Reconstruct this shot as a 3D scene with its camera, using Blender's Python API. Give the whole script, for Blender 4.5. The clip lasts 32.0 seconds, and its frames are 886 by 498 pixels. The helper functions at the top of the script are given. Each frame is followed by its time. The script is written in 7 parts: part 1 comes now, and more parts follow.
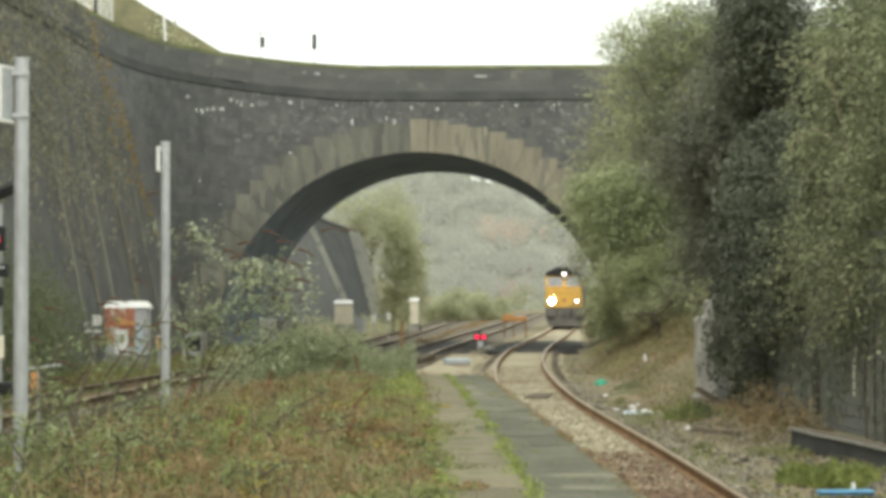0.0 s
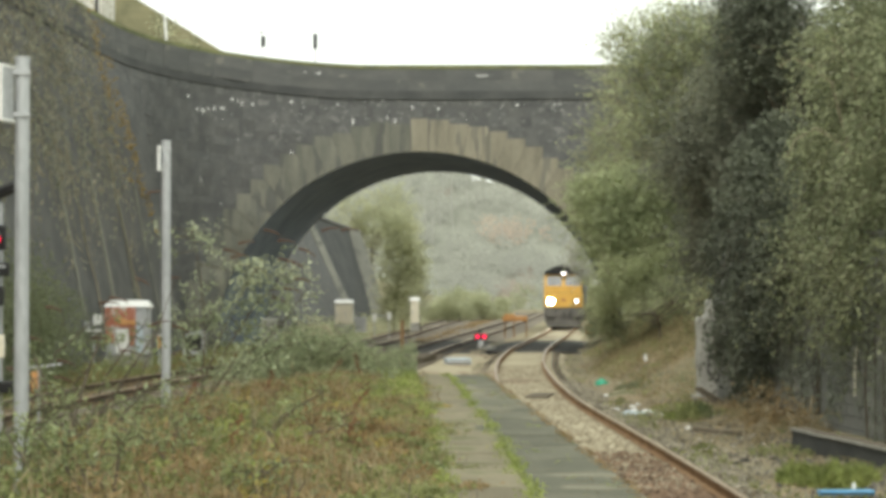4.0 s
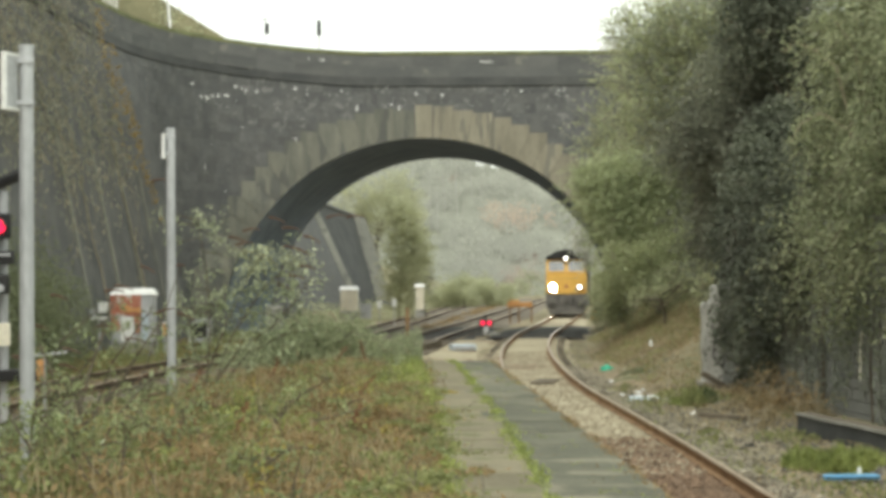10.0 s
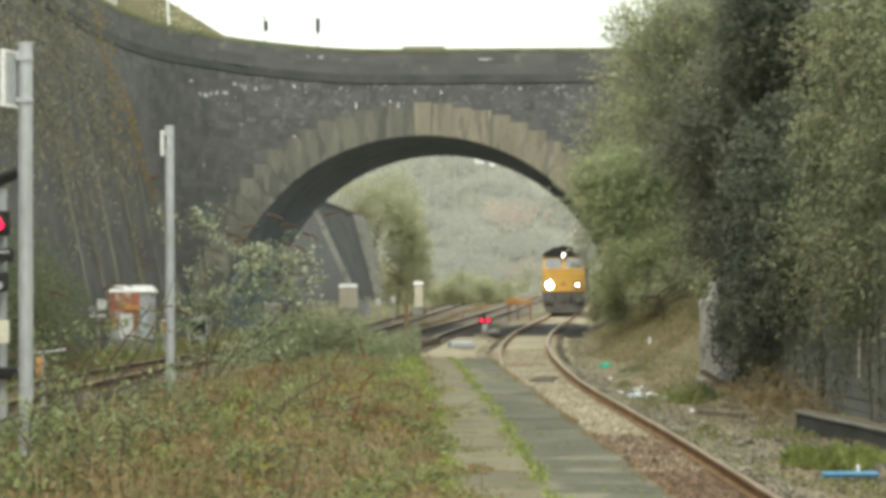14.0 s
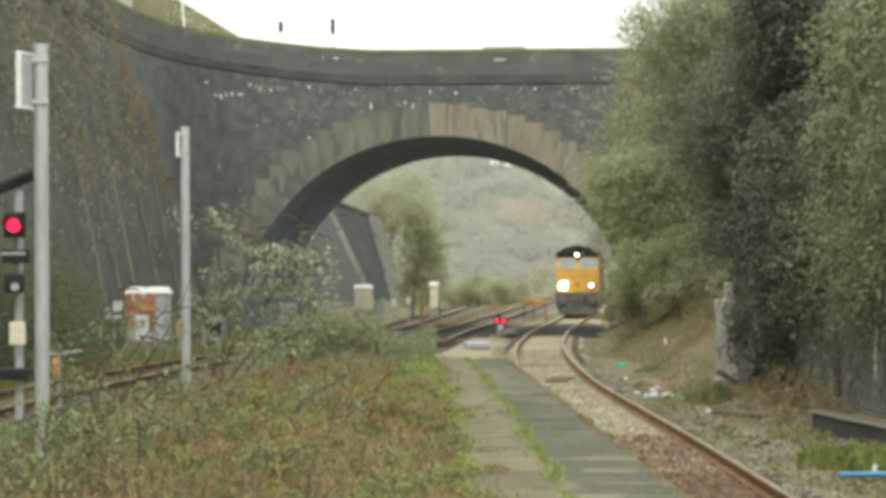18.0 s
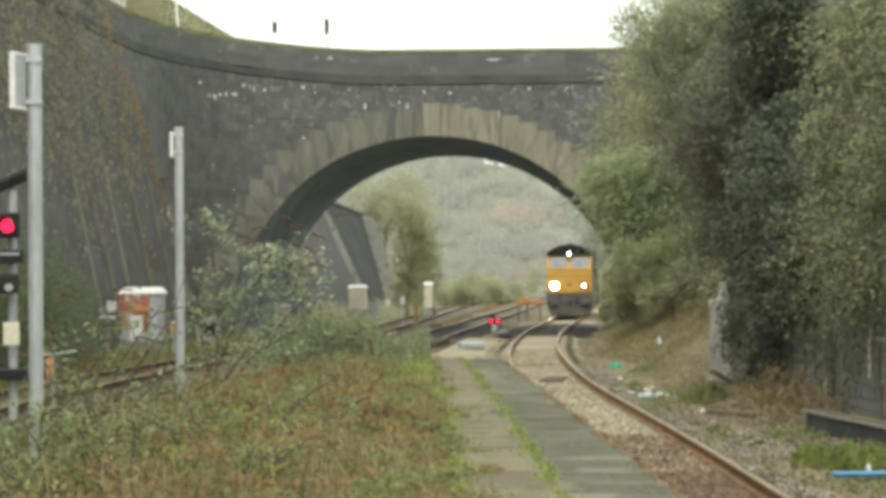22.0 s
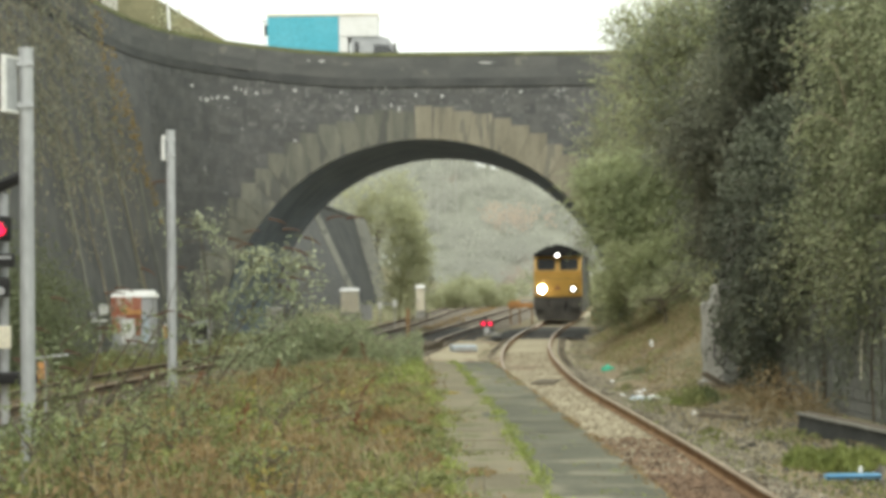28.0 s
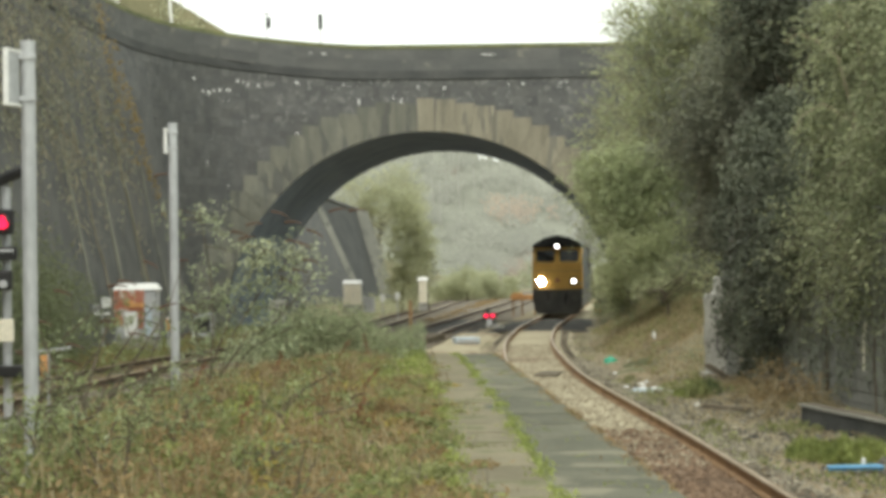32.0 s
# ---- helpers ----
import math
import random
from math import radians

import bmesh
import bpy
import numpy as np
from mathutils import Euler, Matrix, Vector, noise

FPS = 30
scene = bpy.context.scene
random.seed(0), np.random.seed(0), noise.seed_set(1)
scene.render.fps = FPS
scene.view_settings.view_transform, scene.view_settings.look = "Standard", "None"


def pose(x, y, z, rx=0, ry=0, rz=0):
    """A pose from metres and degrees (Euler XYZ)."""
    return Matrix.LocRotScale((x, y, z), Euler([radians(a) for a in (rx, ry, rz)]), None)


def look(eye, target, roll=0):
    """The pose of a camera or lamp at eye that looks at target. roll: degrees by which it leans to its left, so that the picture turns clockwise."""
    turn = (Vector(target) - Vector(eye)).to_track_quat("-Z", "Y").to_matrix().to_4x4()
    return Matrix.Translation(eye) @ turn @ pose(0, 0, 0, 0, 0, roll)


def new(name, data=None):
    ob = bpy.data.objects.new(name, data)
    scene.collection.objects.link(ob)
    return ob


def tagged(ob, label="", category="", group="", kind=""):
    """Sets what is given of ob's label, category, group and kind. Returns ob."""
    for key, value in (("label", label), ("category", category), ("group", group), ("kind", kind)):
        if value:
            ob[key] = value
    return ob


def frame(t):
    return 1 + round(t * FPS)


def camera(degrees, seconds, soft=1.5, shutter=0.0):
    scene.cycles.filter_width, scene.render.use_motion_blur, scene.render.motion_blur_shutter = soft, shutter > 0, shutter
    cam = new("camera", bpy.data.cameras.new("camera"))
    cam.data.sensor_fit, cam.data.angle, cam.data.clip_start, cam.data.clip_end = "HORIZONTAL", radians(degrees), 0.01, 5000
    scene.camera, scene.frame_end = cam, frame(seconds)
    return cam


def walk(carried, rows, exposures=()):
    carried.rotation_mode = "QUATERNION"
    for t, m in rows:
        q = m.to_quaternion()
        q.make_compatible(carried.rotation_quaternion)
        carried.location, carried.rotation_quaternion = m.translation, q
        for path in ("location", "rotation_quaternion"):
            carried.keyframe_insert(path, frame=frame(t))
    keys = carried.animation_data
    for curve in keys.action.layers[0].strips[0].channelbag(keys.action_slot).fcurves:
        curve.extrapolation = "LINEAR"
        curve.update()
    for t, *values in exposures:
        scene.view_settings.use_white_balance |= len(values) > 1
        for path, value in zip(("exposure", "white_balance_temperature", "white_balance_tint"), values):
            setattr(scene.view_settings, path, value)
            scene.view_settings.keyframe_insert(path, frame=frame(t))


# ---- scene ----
# ---- camera: a hand-held long lens on a platform, only its aim sways ----
cam = camera(27.53, 32.0, soft=4.2)
EYE = 2.2
AIM = [
    (0.0, -0.271, 1.464, 0.209),
    (0.5, -0.407, 1.464, 0.215),
    (1.0, -0.407, 1.556, 0.143),
    (1.5, -0.502, 1.590, 0.011),
    (2.0, -0.550, 1.566, 0.110),
    (2.5, -0.461, 1.366, 0.166),
    (3.0, -0.289, 1.347, 0.136),
    (3.5, -0.242, 1.451, 0.146),
    (5.5, -0.448, 1.373, 0.180),
    (6.0, -0.596, 1.259, 0.228),
    (6.5, -0.753, 1.231, 0.199),
    (7.0, -0.777, 1.216, 0.141),
    (7.5, -0.775, 1.157, 0.136),
    (8.0, -0.614, 1.186, 0.148),
    (8.5, -0.579, 1.027, 0.233),
    (9.0, -0.296, 1.114, 0.304),
    (9.5, -0.272, 1.059, 0.320),
    (10.0, -0.095, 1.020, 0.392),
    (10.5, -0.127, 0.914, 0.397),
    (11.0, -0.178, 0.914, 0.393),
    (11.5, -0.064, 0.938, 0.395),
    (12.0, -0.105, 0.991, 0.370),
    (12.5, -0.049, 0.891, 0.384),
    (13.0, -0.091, 0.911, 0.391),
    (13.5, -0.142, 0.915, 0.393),
    (14.0, -0.131, 0.938, 0.378),
    (14.5, -0.078, 0.834, 0.357),
    (16.5, 0.211, 1.026, 0.460),
    (17.0, 0.322, 0.952, 0.467),
    (17.5, 0.339, 0.978, 0.486),
    (18.0, 0.355, 0.961, 0.489),
    (18.5, 0.224, 1.056, 0.457),
    (19.0, 0.191, 0.982, 0.434),
    (19.5, 0.141, 1.042, 0.496),
    (20.0, 0.076, 0.911, 0.530),
    (20.5, -0.184, 0.754, 0.490),
    (21.0, 0.011, 1.023, 0.507),
    (21.5, 0.057, 1.073, 0.533),
    (22.0, 0.171, 0.959, 0.549),
    (22.5, 0.064, 1.156, 0.593),
    (23.0, -0.125, 1.072, 0.601),
    (23.5, -0.317, 1.040, 0.580),
    (24.0, -0.373, 1.045, 0.593),
    (24.5, -0.203, 1.055, 0.634),
    (25.0, -0.175, 1.147, 0.591),
    (25.5, -0.202, 1.183, 0.600),
    (27.5, -0.359, 1.045, 0.612),
    (28.0, -0.080, 1.050, 0.627),
    (28.5, 0.023, 0.986, 0.700),
    (29.0, -0.035, 0.817, 0.691),
    (29.5, -0.089, 0.804, 0.757),
    (30.0, -0.066, 0.756, 0.722),
    (30.5, -0.067, 0.853, 0.726),
    (31.0, -0.082, 0.868, 0.709),
    (31.5, -0.111, 0.816, 0.694),
    (32.0, -0.000, 0.805, 0.752),
]
walk(cam, [(t, pose(0, 0, EYE, 90 + pitch, roll, yaw)) for t, yaw, pitch, roll in AIM])

# ---- light: a bright overcast sky with a weak wide sun ----
world = bpy.data.worlds.new("overcast_sky")
scene.world = world
world.use_nodes = True
wn = world.node_tree.nodes
wl = world.node_tree.links
wn.clear()
sky = wn.new("ShaderNodeTexSky")
sky.sky_type = "NISHITA"
sky.sun_disc = False
sky.sun_elevation, sky.sun_rotation = radians(48), radians(200)
sky.air_density, sky.dust_density = 1.0, 4.0
cloud = wn.new("ShaderNodeMix")
cloud.data_type = "RGBA"
cloud.inputs["Factor"].default_value = 0.9
wl.new(sky.outputs[0], cloud.inputs["A"])
cloud.inputs["B"].default_value = (10.2, 10.75, 9.6, 1)
back = wn.new("ShaderNodeBackground")
back.inputs["Strength"].default_value = 0.1
out = wn.new("ShaderNodeOutputWorld")
wl.new(cloud.outputs["Result"], back.inputs[0])
wl.new(back.outputs[0], out.inputs[0])
sun = new("sun", bpy.data.lights.new("sun", "SUN"))
sun.data.energy, sun.data.angle, sun.data.color = 0.9, radians(25), (1.0, 0.96, 0.9)
sun.matrix_world = look((0, 0, 50), (12, 40, 0))
scene.view_settings.exposure = 0.55


# ---- materials ----
def mat(name, a, b, scale=2.0, fine=30.0, rough=0.85, bump=0.25, metal=0.0, spec=0.3, island=0.0, piece=0.0,
        spots=None, spot_level=0.66, spot_scale=1.5, stretch=(1, 1, 1)):
    """Two colours mixed by a broad noise, a fine grain over it, relief, and optional stains of their own colour."""
    m = bpy.data.materials.new(name)
    m.use_nodes = True
    n, l = m.node_tree.nodes, m.node_tree.links
    bsdf = n["Principled BSDF"]
    co = n.new("ShaderNodeTexCoord")
    mp = n.new("ShaderNodeMapping")
    mp.inputs["Scale"].default_value = stretch
    l.new(co.outputs["Object"], mp.inputs[0])
    if piece:
        shift = n.new("ShaderNodeVectorMath")
        shift.operation = "SCALE"
        shift.inputs[0].default_value, shift.inputs["Scale"].default_value = (31, 17, 23), 1
        l.new(n.new("ShaderNodeObjectInfo").outputs["Random"], shift.inputs["Scale"])
        l.new(shift.outputs[0], mp.inputs["Location"])

    def noise_at(s, detail):
        t = n.new("ShaderNodeTexNoise")
        t.inputs["Scale"].default_value, t.inputs["Detail"].default_value = s, detail
        l.new(mp.outputs[0], t.inputs["Vector"])
        return t

    broad, grain = noise_at(scale, 4), noise_at(fine, 3)
    ramp = n.new("ShaderNodeValToRGB")
    ramp.color_ramp.elements[0].position, ramp.color_ramp.elements[1].position = 0.36, 0.66
    ramp.color_ramp.elements[0].color, ramp.color_ramp.elements[1].color = (*a, 1), (*b, 1)
    l.new(broad.outputs["Fac"], ramp.inputs[0])
    colour = ramp.outputs[0]
    if spots:
        st = noise_at(spot_scale, 5)
        sr = n.new("ShaderNodeValToRGB")
        sr.color_ramp.elements[0].position, sr.color_ramp.elements[1].position = spot_level, spot_level + 0.05
        l.new(st.outputs["Fac"], sr.inputs[0])
        mx = n.new("ShaderNodeMix")
        mx.data_type = "RGBA"
        l.new(sr.outputs[0], mx.inputs["Factor"])
        l.new(colour, mx.inputs["A"])
        mx.inputs["B"].default_value = (*spots, 1)
        colour = mx.outputs["Result"]
    hsv = n.new("ShaderNodeHueSaturation")
    l.new(colour, hsv.inputs["Color"])
    val = n.new("ShaderNodeMapRange")
    val.inputs["To Min"].default_value, val.inputs["To Max"].default_value = 0.72, 1.28
    l.new(grain.outputs["Fac"], val.inputs["Value"])
    value = val.outputs[0]
    if island or piece:
        src = n.new("ShaderNodeNewGeometry").outputs["Random Per Island"] if island else n.new("ShaderNodeObjectInfo").outputs["Random"]
        rnd = n.new("ShaderNodeMapRange")
        k = island or piece
        rnd.inputs["To Min"].default_value, rnd.inputs["To Max"].default_value = 1 - k, 1 + k
        l.new(src, rnd.inputs["Value"])
        mul = n.new("ShaderNodeMath")
        mul.operation = "MULTIPLY"
        l.new(value, mul.inputs[0])
        l.new(rnd.outputs[0], mul.inputs[1])
        value = mul.outputs[0]
    l.new(value, hsv.inputs["Value"])
    l.new(hsv.outputs[0], bsdf.inputs["Base Color"])
    bsdf.inputs["Roughness"].default_value, bsdf.inputs["Metallic"].default_value = rough, metal
    bsdf.inputs["Specular IOR Level"].default_value = spec
    if bump:
        bp = n.new("ShaderNodeBump")
        bp.inputs["Strength"].default_value, bp.inputs["Distance"].default_value = bump, 0.03
        l.new(grain.outputs["Fac"], bp.inputs["Height"])
        l.new(bp.outputs[0], bsdf.inputs["Normal"])
    return m


def leaf_mat(name, a, b, scale=0.8, island=0.45, glow=0.35):
    """Foliage: thin leaves that let part of the light through."""
    m = mat(name, a, b, scale, 6.0, 0.6, 0.0, 0.0, 0.25, island)
    n, l = m.node_tree.nodes, m.node_tree.links
    bsdf = n["Principled BSDF"]
    tr = n.new("ShaderNodeBsdfTranslucent")
    l.new(bsdf.inputs["Base Color"].links[0].from_socket, tr.inputs[0])
    mx = n.new("ShaderNodeMixShader")
    mx.inputs[0].default_value = glow
    l.new(bsdf.outputs[0], mx.inputs[1])
    l.new(tr.outputs[0], mx.inputs[2])
    l.new(mx.outputs[0], n["Material Output"].inputs[0])
    return m


def glow_mat(name, colour, strength):
    m = bpy.data.materials.new(name)
    m.use_nodes = True
    b = m.node_tree.nodes["Principled BSDF"]
    b.inputs["Base Color"].default_value = (*colour, 1)
    b.inputs["Emission Color"].default_value = (*colour, 1)
    b.inputs["Emission Strength"].default_value = strength
    return m


SOOT = mat("sooty_stone", (0.112, 0.115, 0.115), (0.15, 0.15, 0.145), 1.6, 9, 0.9, 0.4, island=0.12, spots=(0.185, 0.184, 0.175), spot_level=0.63, spot_scale=3.5)
SOOT_PIECE = mat("sooty_stone_block", (0.112, 0.115, 0.115), (0.15, 0.15, 0.145), 1.6, 9, 0.9, 0.4, piece=0.12, spots=(0.21, 0.209, 0.2), spot_level=0.59, spot_scale=3.5)
LIME = mat("lime_run", (0.55, 0.55, 0.53), (0.8, 0.8, 0.77), 4, 20, 0.9, 0.2)
MORTAR = mat("dark_mortar", (0.1, 0.102, 0.1), (0.14, 0.14, 0.132), 1.0, 20, 0.95, 0.3)
BLACKSTONE = mat("near_black_stone", (0.055, 0.058, 0.058), (0.085, 0.087, 0.085), 0.8, 10, 0.9, 0.3)
# Colour lightened and blued to offset deep shade and brown bounce under the arch.
BARREL = mat("arch_lining_grey", (0.215, 0.262, 0.318), (0.285, 0.335, 0.395), 0.8, 12, 0.95, 0.4)
VOUSSOIR = mat("weathered_limestone", (0.232, 0.215, 0.165), (0.315, 0.292, 0.225), 0.9, 10, 0.9, 0.3, piece=0.1, spots=(0.19, 0.182, 0.15), spot_level=0.56, spot_scale=1.0, stretch=(2.6, 1, 0.4))
GREYVOUSSOIR = mat("sooted_limestone", (0.162, 0.165, 0.14), (0.232, 0.23, 0.188), 0.9, 10, 0.9, 0.3, piece=0.1, spots=(0.135, 0.137, 0.125), spot_level=0.54, spot_scale=1.0, stretch=(2.6, 1, 0.4))
PARAPET = mat("parapet_stone", (0.112, 0.115, 0.113), (0.15, 0.15, 0.143), 0.7, 12, 0.9, 0.35, piece=0.06, spots=(0.2, 0.195, 0.172), spot_level=0.64, spot_scale=1.3, stretch=(1, 1, 2.0))
# Darker than the parapet: the string course's shadow band is put into its colour.
SHADESTRING = mat("shaded_string_stone", (0.075, 0.078, 0.077), (0.105, 0.107, 0.103), 0.7, 12, 0.9, 0.35)
MOSS = mat("mossy_coping", (0.13, 0.14, 0.075), (0.22, 0.23, 0.11), 1.2, 16, 0.95, 0.4)
DIRT = mat("trackside_earth", (0.27, 0.215, 0.14), (0.2, 0.185, 0.112), 0.35, 9, 0.95, 0.5, spots=(0.13, 0.14, 0.07), spot_level=0.6, spot_scale=0.45)
STAINED = mat("stained_ballast", (0.22, 0.15, 0.1), (0.155, 0.108, 0.074), 0.8, 14, 0.95, 0.6, island=0.45)
BALLAST = mat("dusty_ballast", (0.44, 0.39, 0.275), (0.34, 0.295, 0.205), 0.5, 14, 0.95, 0.6, spots=(0.19, 0.12, 0.085), spot_level=0.6, spot_scale=0.28)
DARKBALLAST = mat("brown_ballast", (0.135, 0.115, 0.088), (0.2, 0.17, 0.13), 0.5, 12, 0.95, 0.6)
# Near-black colour paints the bridge's shade onto the ballast beneath it.
SHADEDBALLAST = mat("shaded_ballast", (0.04, 0.04, 0.037), (0.075, 0.07, 0.062), 0.8, 14, 0.9, 0.5)
STONES = mat("loose_stones", (0.3, 0.26, 0.185), (0.41, 0.36, 0.265), 0.6, 20, 0.95, 0.2, island=0.22)
GREYSTONES = mat("grey_ballast_stones", (0.19, 0.17, 0.125), (0.33, 0.3, 0.235), 0.5, 20, 0.95, 0.2, island=0.55)
DARKSTONES = mat("dark_rubble", (0.09, 0.083, 0.07), (0.16, 0.148, 0.122), 0.7, 20, 0.95, 0.2, island=0.4)
RUSTDARK = mat("dark_rusty_rail", (0.07, 0.05, 0.038), (0.125, 0.092, 0.066), 1.5, 25, 0.8, 0.2, metal=0.2)
PALERIB = mat("pale_rib_stone", (0.22, 0.222, 0.195), (0.3, 0.298, 0.26), 0.6, 12, 0.9, 0.2, spots=(0.17, 0.172, 0.155), spot_level=0.55, spot_scale=1.2)
RUST = mat("rusty_rail_web", (0.21, 0.125, 0.065), (0.32, 0.2, 0.105), 1.5, 25, 0.8, 0.2, metal=0.1)
RAILTOP = mat("worn_rail_head", (0.36, 0.27, 0.185), (0.5, 0.4, 0.3), 1.5, 20, 0.38, 0.1, metal=0.5)
SLEEPER = mat("old_sleeper_timber", (0.09, 0.075, 0.055), (0.16, 0.135, 0.1), 2, 18, 0.95, 0.4, piece=0.3)
SLAB = mat("paving_slab", (0.172, 0.15, 0.098), (0.24, 0.212, 0.142), 1.6, 22, 0.92, 0.3, piece=0.12, spots=(0.14, 0.14, 0.07), spot_level=0.57, spot_scale=1.6)
COPING = mat("platform_coping_slab", (0.1, 0.1, 0.072), (0.145, 0.142, 0.103), 1.4, 22, 0.9, 0.4, piece=0.1, spots=(0.2, 0.188, 0.135), spot_level=0.57, spot_scale=1.3)
BRICK = mat("platform_brick", (0.15, 0.085, 0.06), (0.22, 0.14, 0.1), 2, 18, 0.95, 0.4)
SOIL = mat("weedy_soil", (0.16, 0.125, 0.07), (0.13, 0.14, 0.06), 1.2, 12, 0.95, 0.6)
STEEL = mat("galvanised_steel", (0.42, 0.43, 0.44), (0.55, 0.56, 0.57), 2.5, 30, 0.55, 0.1, metal=0.35, spec=0.4, stretch=(1, 1, 0.3))
WHITE = mat("white_paint", (0.8, 0.8, 0.77), (0.87, 0.87, 0.85), 2, 25, 0.6, 0.05)
CREAM = mat("cream_cabinet_paint", (0.72, 0.67, 0.53), (0.8, 0.76, 0.63), 2, 20, 0.6, 0.05)
GREY = mat("grey_cabinet_paint", (0.4, 0.41, 0.42), (0.5, 0.51, 0.52), 2, 20, 0.6, 0.05)
BLACK = mat("black_paint", (0.018, 0.018, 0.019), (0.035, 0.034, 0.033), 2, 20, 0.55, 0.05)
REDORANGE = mat("faded_red_board", (0.4, 0.14, 0.09), (0.5, 0.23, 0.16), 4, 20, 0.8, 0.1, spots=(0.55, 0.47, 0.4), spot_level=0.55, spot_scale=4)
ORANGE = mat("orange_plastic", (0.56, 0.29, 0.11), (0.66, 0.36, 0.15), 2, 20, 0.5, 0.05)
CONCRETE = mat("worn_concrete", (0.27, 0.268, 0.24), (0.38, 0.375, 0.34), 1.6, 16, 0.9, 0.3, spots=(0.13, 0.13, 0.115), spot_level=0.56, spot_scale=2.5)
GREENBAG = mat("green_plastic", (0.03, 0.36, 0.22), (0.05, 0.46, 0.3), 6, 30, 0.35, 0.1, spec=0.5)
BLUEPLANK = mat("blue_plastic", (0.12, 0.36, 0.62), (0.18, 0.44, 0.7), 4, 30, 0.45, 0.05, spec=0.5)
PALEBLUE = mat("pale_blue_plastic", (0.4, 0.48, 0.54), (0.54, 0.61, 0.66), 6, 30, 0.4, 0.1)
PIERSTONE = mat("crumbling_pale_concrete", (0.34, 0.335, 0.3), (0.47, 0.46, 0.415), 1.6, 16, 0.9, 0.5, spots=(0.15, 0.15, 0.13), spot_level=0.57, spot_scale=3.0)
BARK = mat("bark", (0.1, 0.085, 0.06), (0.17, 0.145, 0.11), 3, 25, 0.95, 0.5)
TWIG = mat("pale_twig", (0.26, 0.22, 0.15), (0.36, 0.32, 0.23), 3, 25, 0.9, 0.2)
SPIKE = mat("dead_flower_spike", (0.1, 0.06, 0.042), (0.155, 0.095, 0.068), 8, 40, 0.95, 0.4)
DOCK = mat("rusty_dock_seed", (0.2, 0.085, 0.045), (0.28, 0.13, 0.07), 8, 40, 0.95, 0.3, island=0.3)
IVY = leaf_mat("dark_ivy_leaves", (0.09, 0.101, 0.074), (0.155, 0.17, 0.12), 0.9, 0.45, 0.22)
OLIVE = leaf_mat("olive_leaves", (0.225, 0.25, 0.155), (0.32, 0.345, 0.21), 0.5, 0.3)
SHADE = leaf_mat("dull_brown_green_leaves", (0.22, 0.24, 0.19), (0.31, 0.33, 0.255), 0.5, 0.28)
DUSK = leaf_mat("dark_brown_green_leaves", (0.19, 0.198, 0.15), (0.275, 0.285, 0.21), 0.5, 0.3)
FRESH = leaf_mat("fresh_green_leaves", (0.36, 0.405, 0.235), (0.5, 0.54, 0.325), 0.5, 0.3, 0.45)
HAZEL = leaf_mat("pale_olive_leaves", (0.35, 0.385, 0.215), (0.48, 0.51, 0.295), 0.5, 0.3)
YELLOWOLIVE = leaf_mat("yellow_olive_leaves", (0.25, 0.275, 0.16), (0.37, 0.392, 0.23), 0.6, 0.4, 0.38)
PALE = leaf_mat("pale_buddleia_leaves", (0.27, 0.315, 0.18), (0.49, 0.52, 0.36), 1.5, 0.55)
HANGING = leaf_mat("hanging_dry_leaves", (0.37, 0.335, 0.235), (0.49, 0.445, 0.32), 0.5, 0.25, 0.4)
RUSSET = leaf_mat("russet_vine_leaves", (0.33, 0.235, 0.09), (0.44, 0.32, 0.13), 0.8, 0.3, 0.4)
TUSSOCK = leaf_mat("tussock_grass", (0.24, 0.285, 0.095), (0.33, 0.365, 0.125), 1.5, 0.35)
WALLGREY = mat("weathered_wall_stone", (0.21, 0.212, 0.2), (0.29, 0.287, 0.265), 0.5, 14, 0.9, 0.3, island=0.08)
SOFTGREEN = leaf_mat("soft_green_weed_leaves", (0.27, 0.31, 0.18), (0.38, 0.41, 0.25), 0.9, 0.3, 0.5)
SOFTPALE = leaf_mat("dull_pale_leaves", (0.22, 0.26, 0.125), (0.35, 0.39, 0.2), 1.5, 0.5)
MUSTARD = leaf_mat("mustard_yellow_leaves", (0.36, 0.29, 0.075), (0.47, 0.39, 0.12), 2.0, 0.4)
WALLPLANT = leaf_mat("climbing_plant_leaves", (0.34, 0.35, 0.25), (0.47, 0.46, 0.335), 0.35, 0.2, 0.5)
BRAMBLE = leaf_mat("bramble_leaves", (0.12, 0.15, 0.07), (0.2, 0.23, 0.11), 1.2, 0.4)
UNDERSCRUB = leaf_mat("dull_scrub_leaves", (0.165, 0.19, 0.105), (0.24, 0.265, 0.15), 0.7, 0.3)
WEED_G = leaf_mat("weed_leaves", (0.215, 0.24, 0.1), (0.31, 0.325, 0.14), 0.9, 0.32)
WEED_B = leaf_mat("dry_weed_leaves", (0.28, 0.193, 0.098), (0.355, 0.265, 0.137), 0.9, 0.32)
STRAW = leaf_mat("straw_stalks", (0.32, 0.258, 0.15), (0.41, 0.345, 0.21), 0.8, 0.4)
MOSSY = leaf_mat("bright_moss_tufts", (0.28, 0.33, 0.1), (0.37, 0.41, 0.14), 1.5, 0.35)
# FARLEAF and HILLLEAF are paled: the distance haze is put into their colour.
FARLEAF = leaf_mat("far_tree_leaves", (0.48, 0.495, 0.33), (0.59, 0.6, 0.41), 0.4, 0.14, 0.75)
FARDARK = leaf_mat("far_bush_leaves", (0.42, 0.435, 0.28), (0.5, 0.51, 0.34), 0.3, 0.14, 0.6)
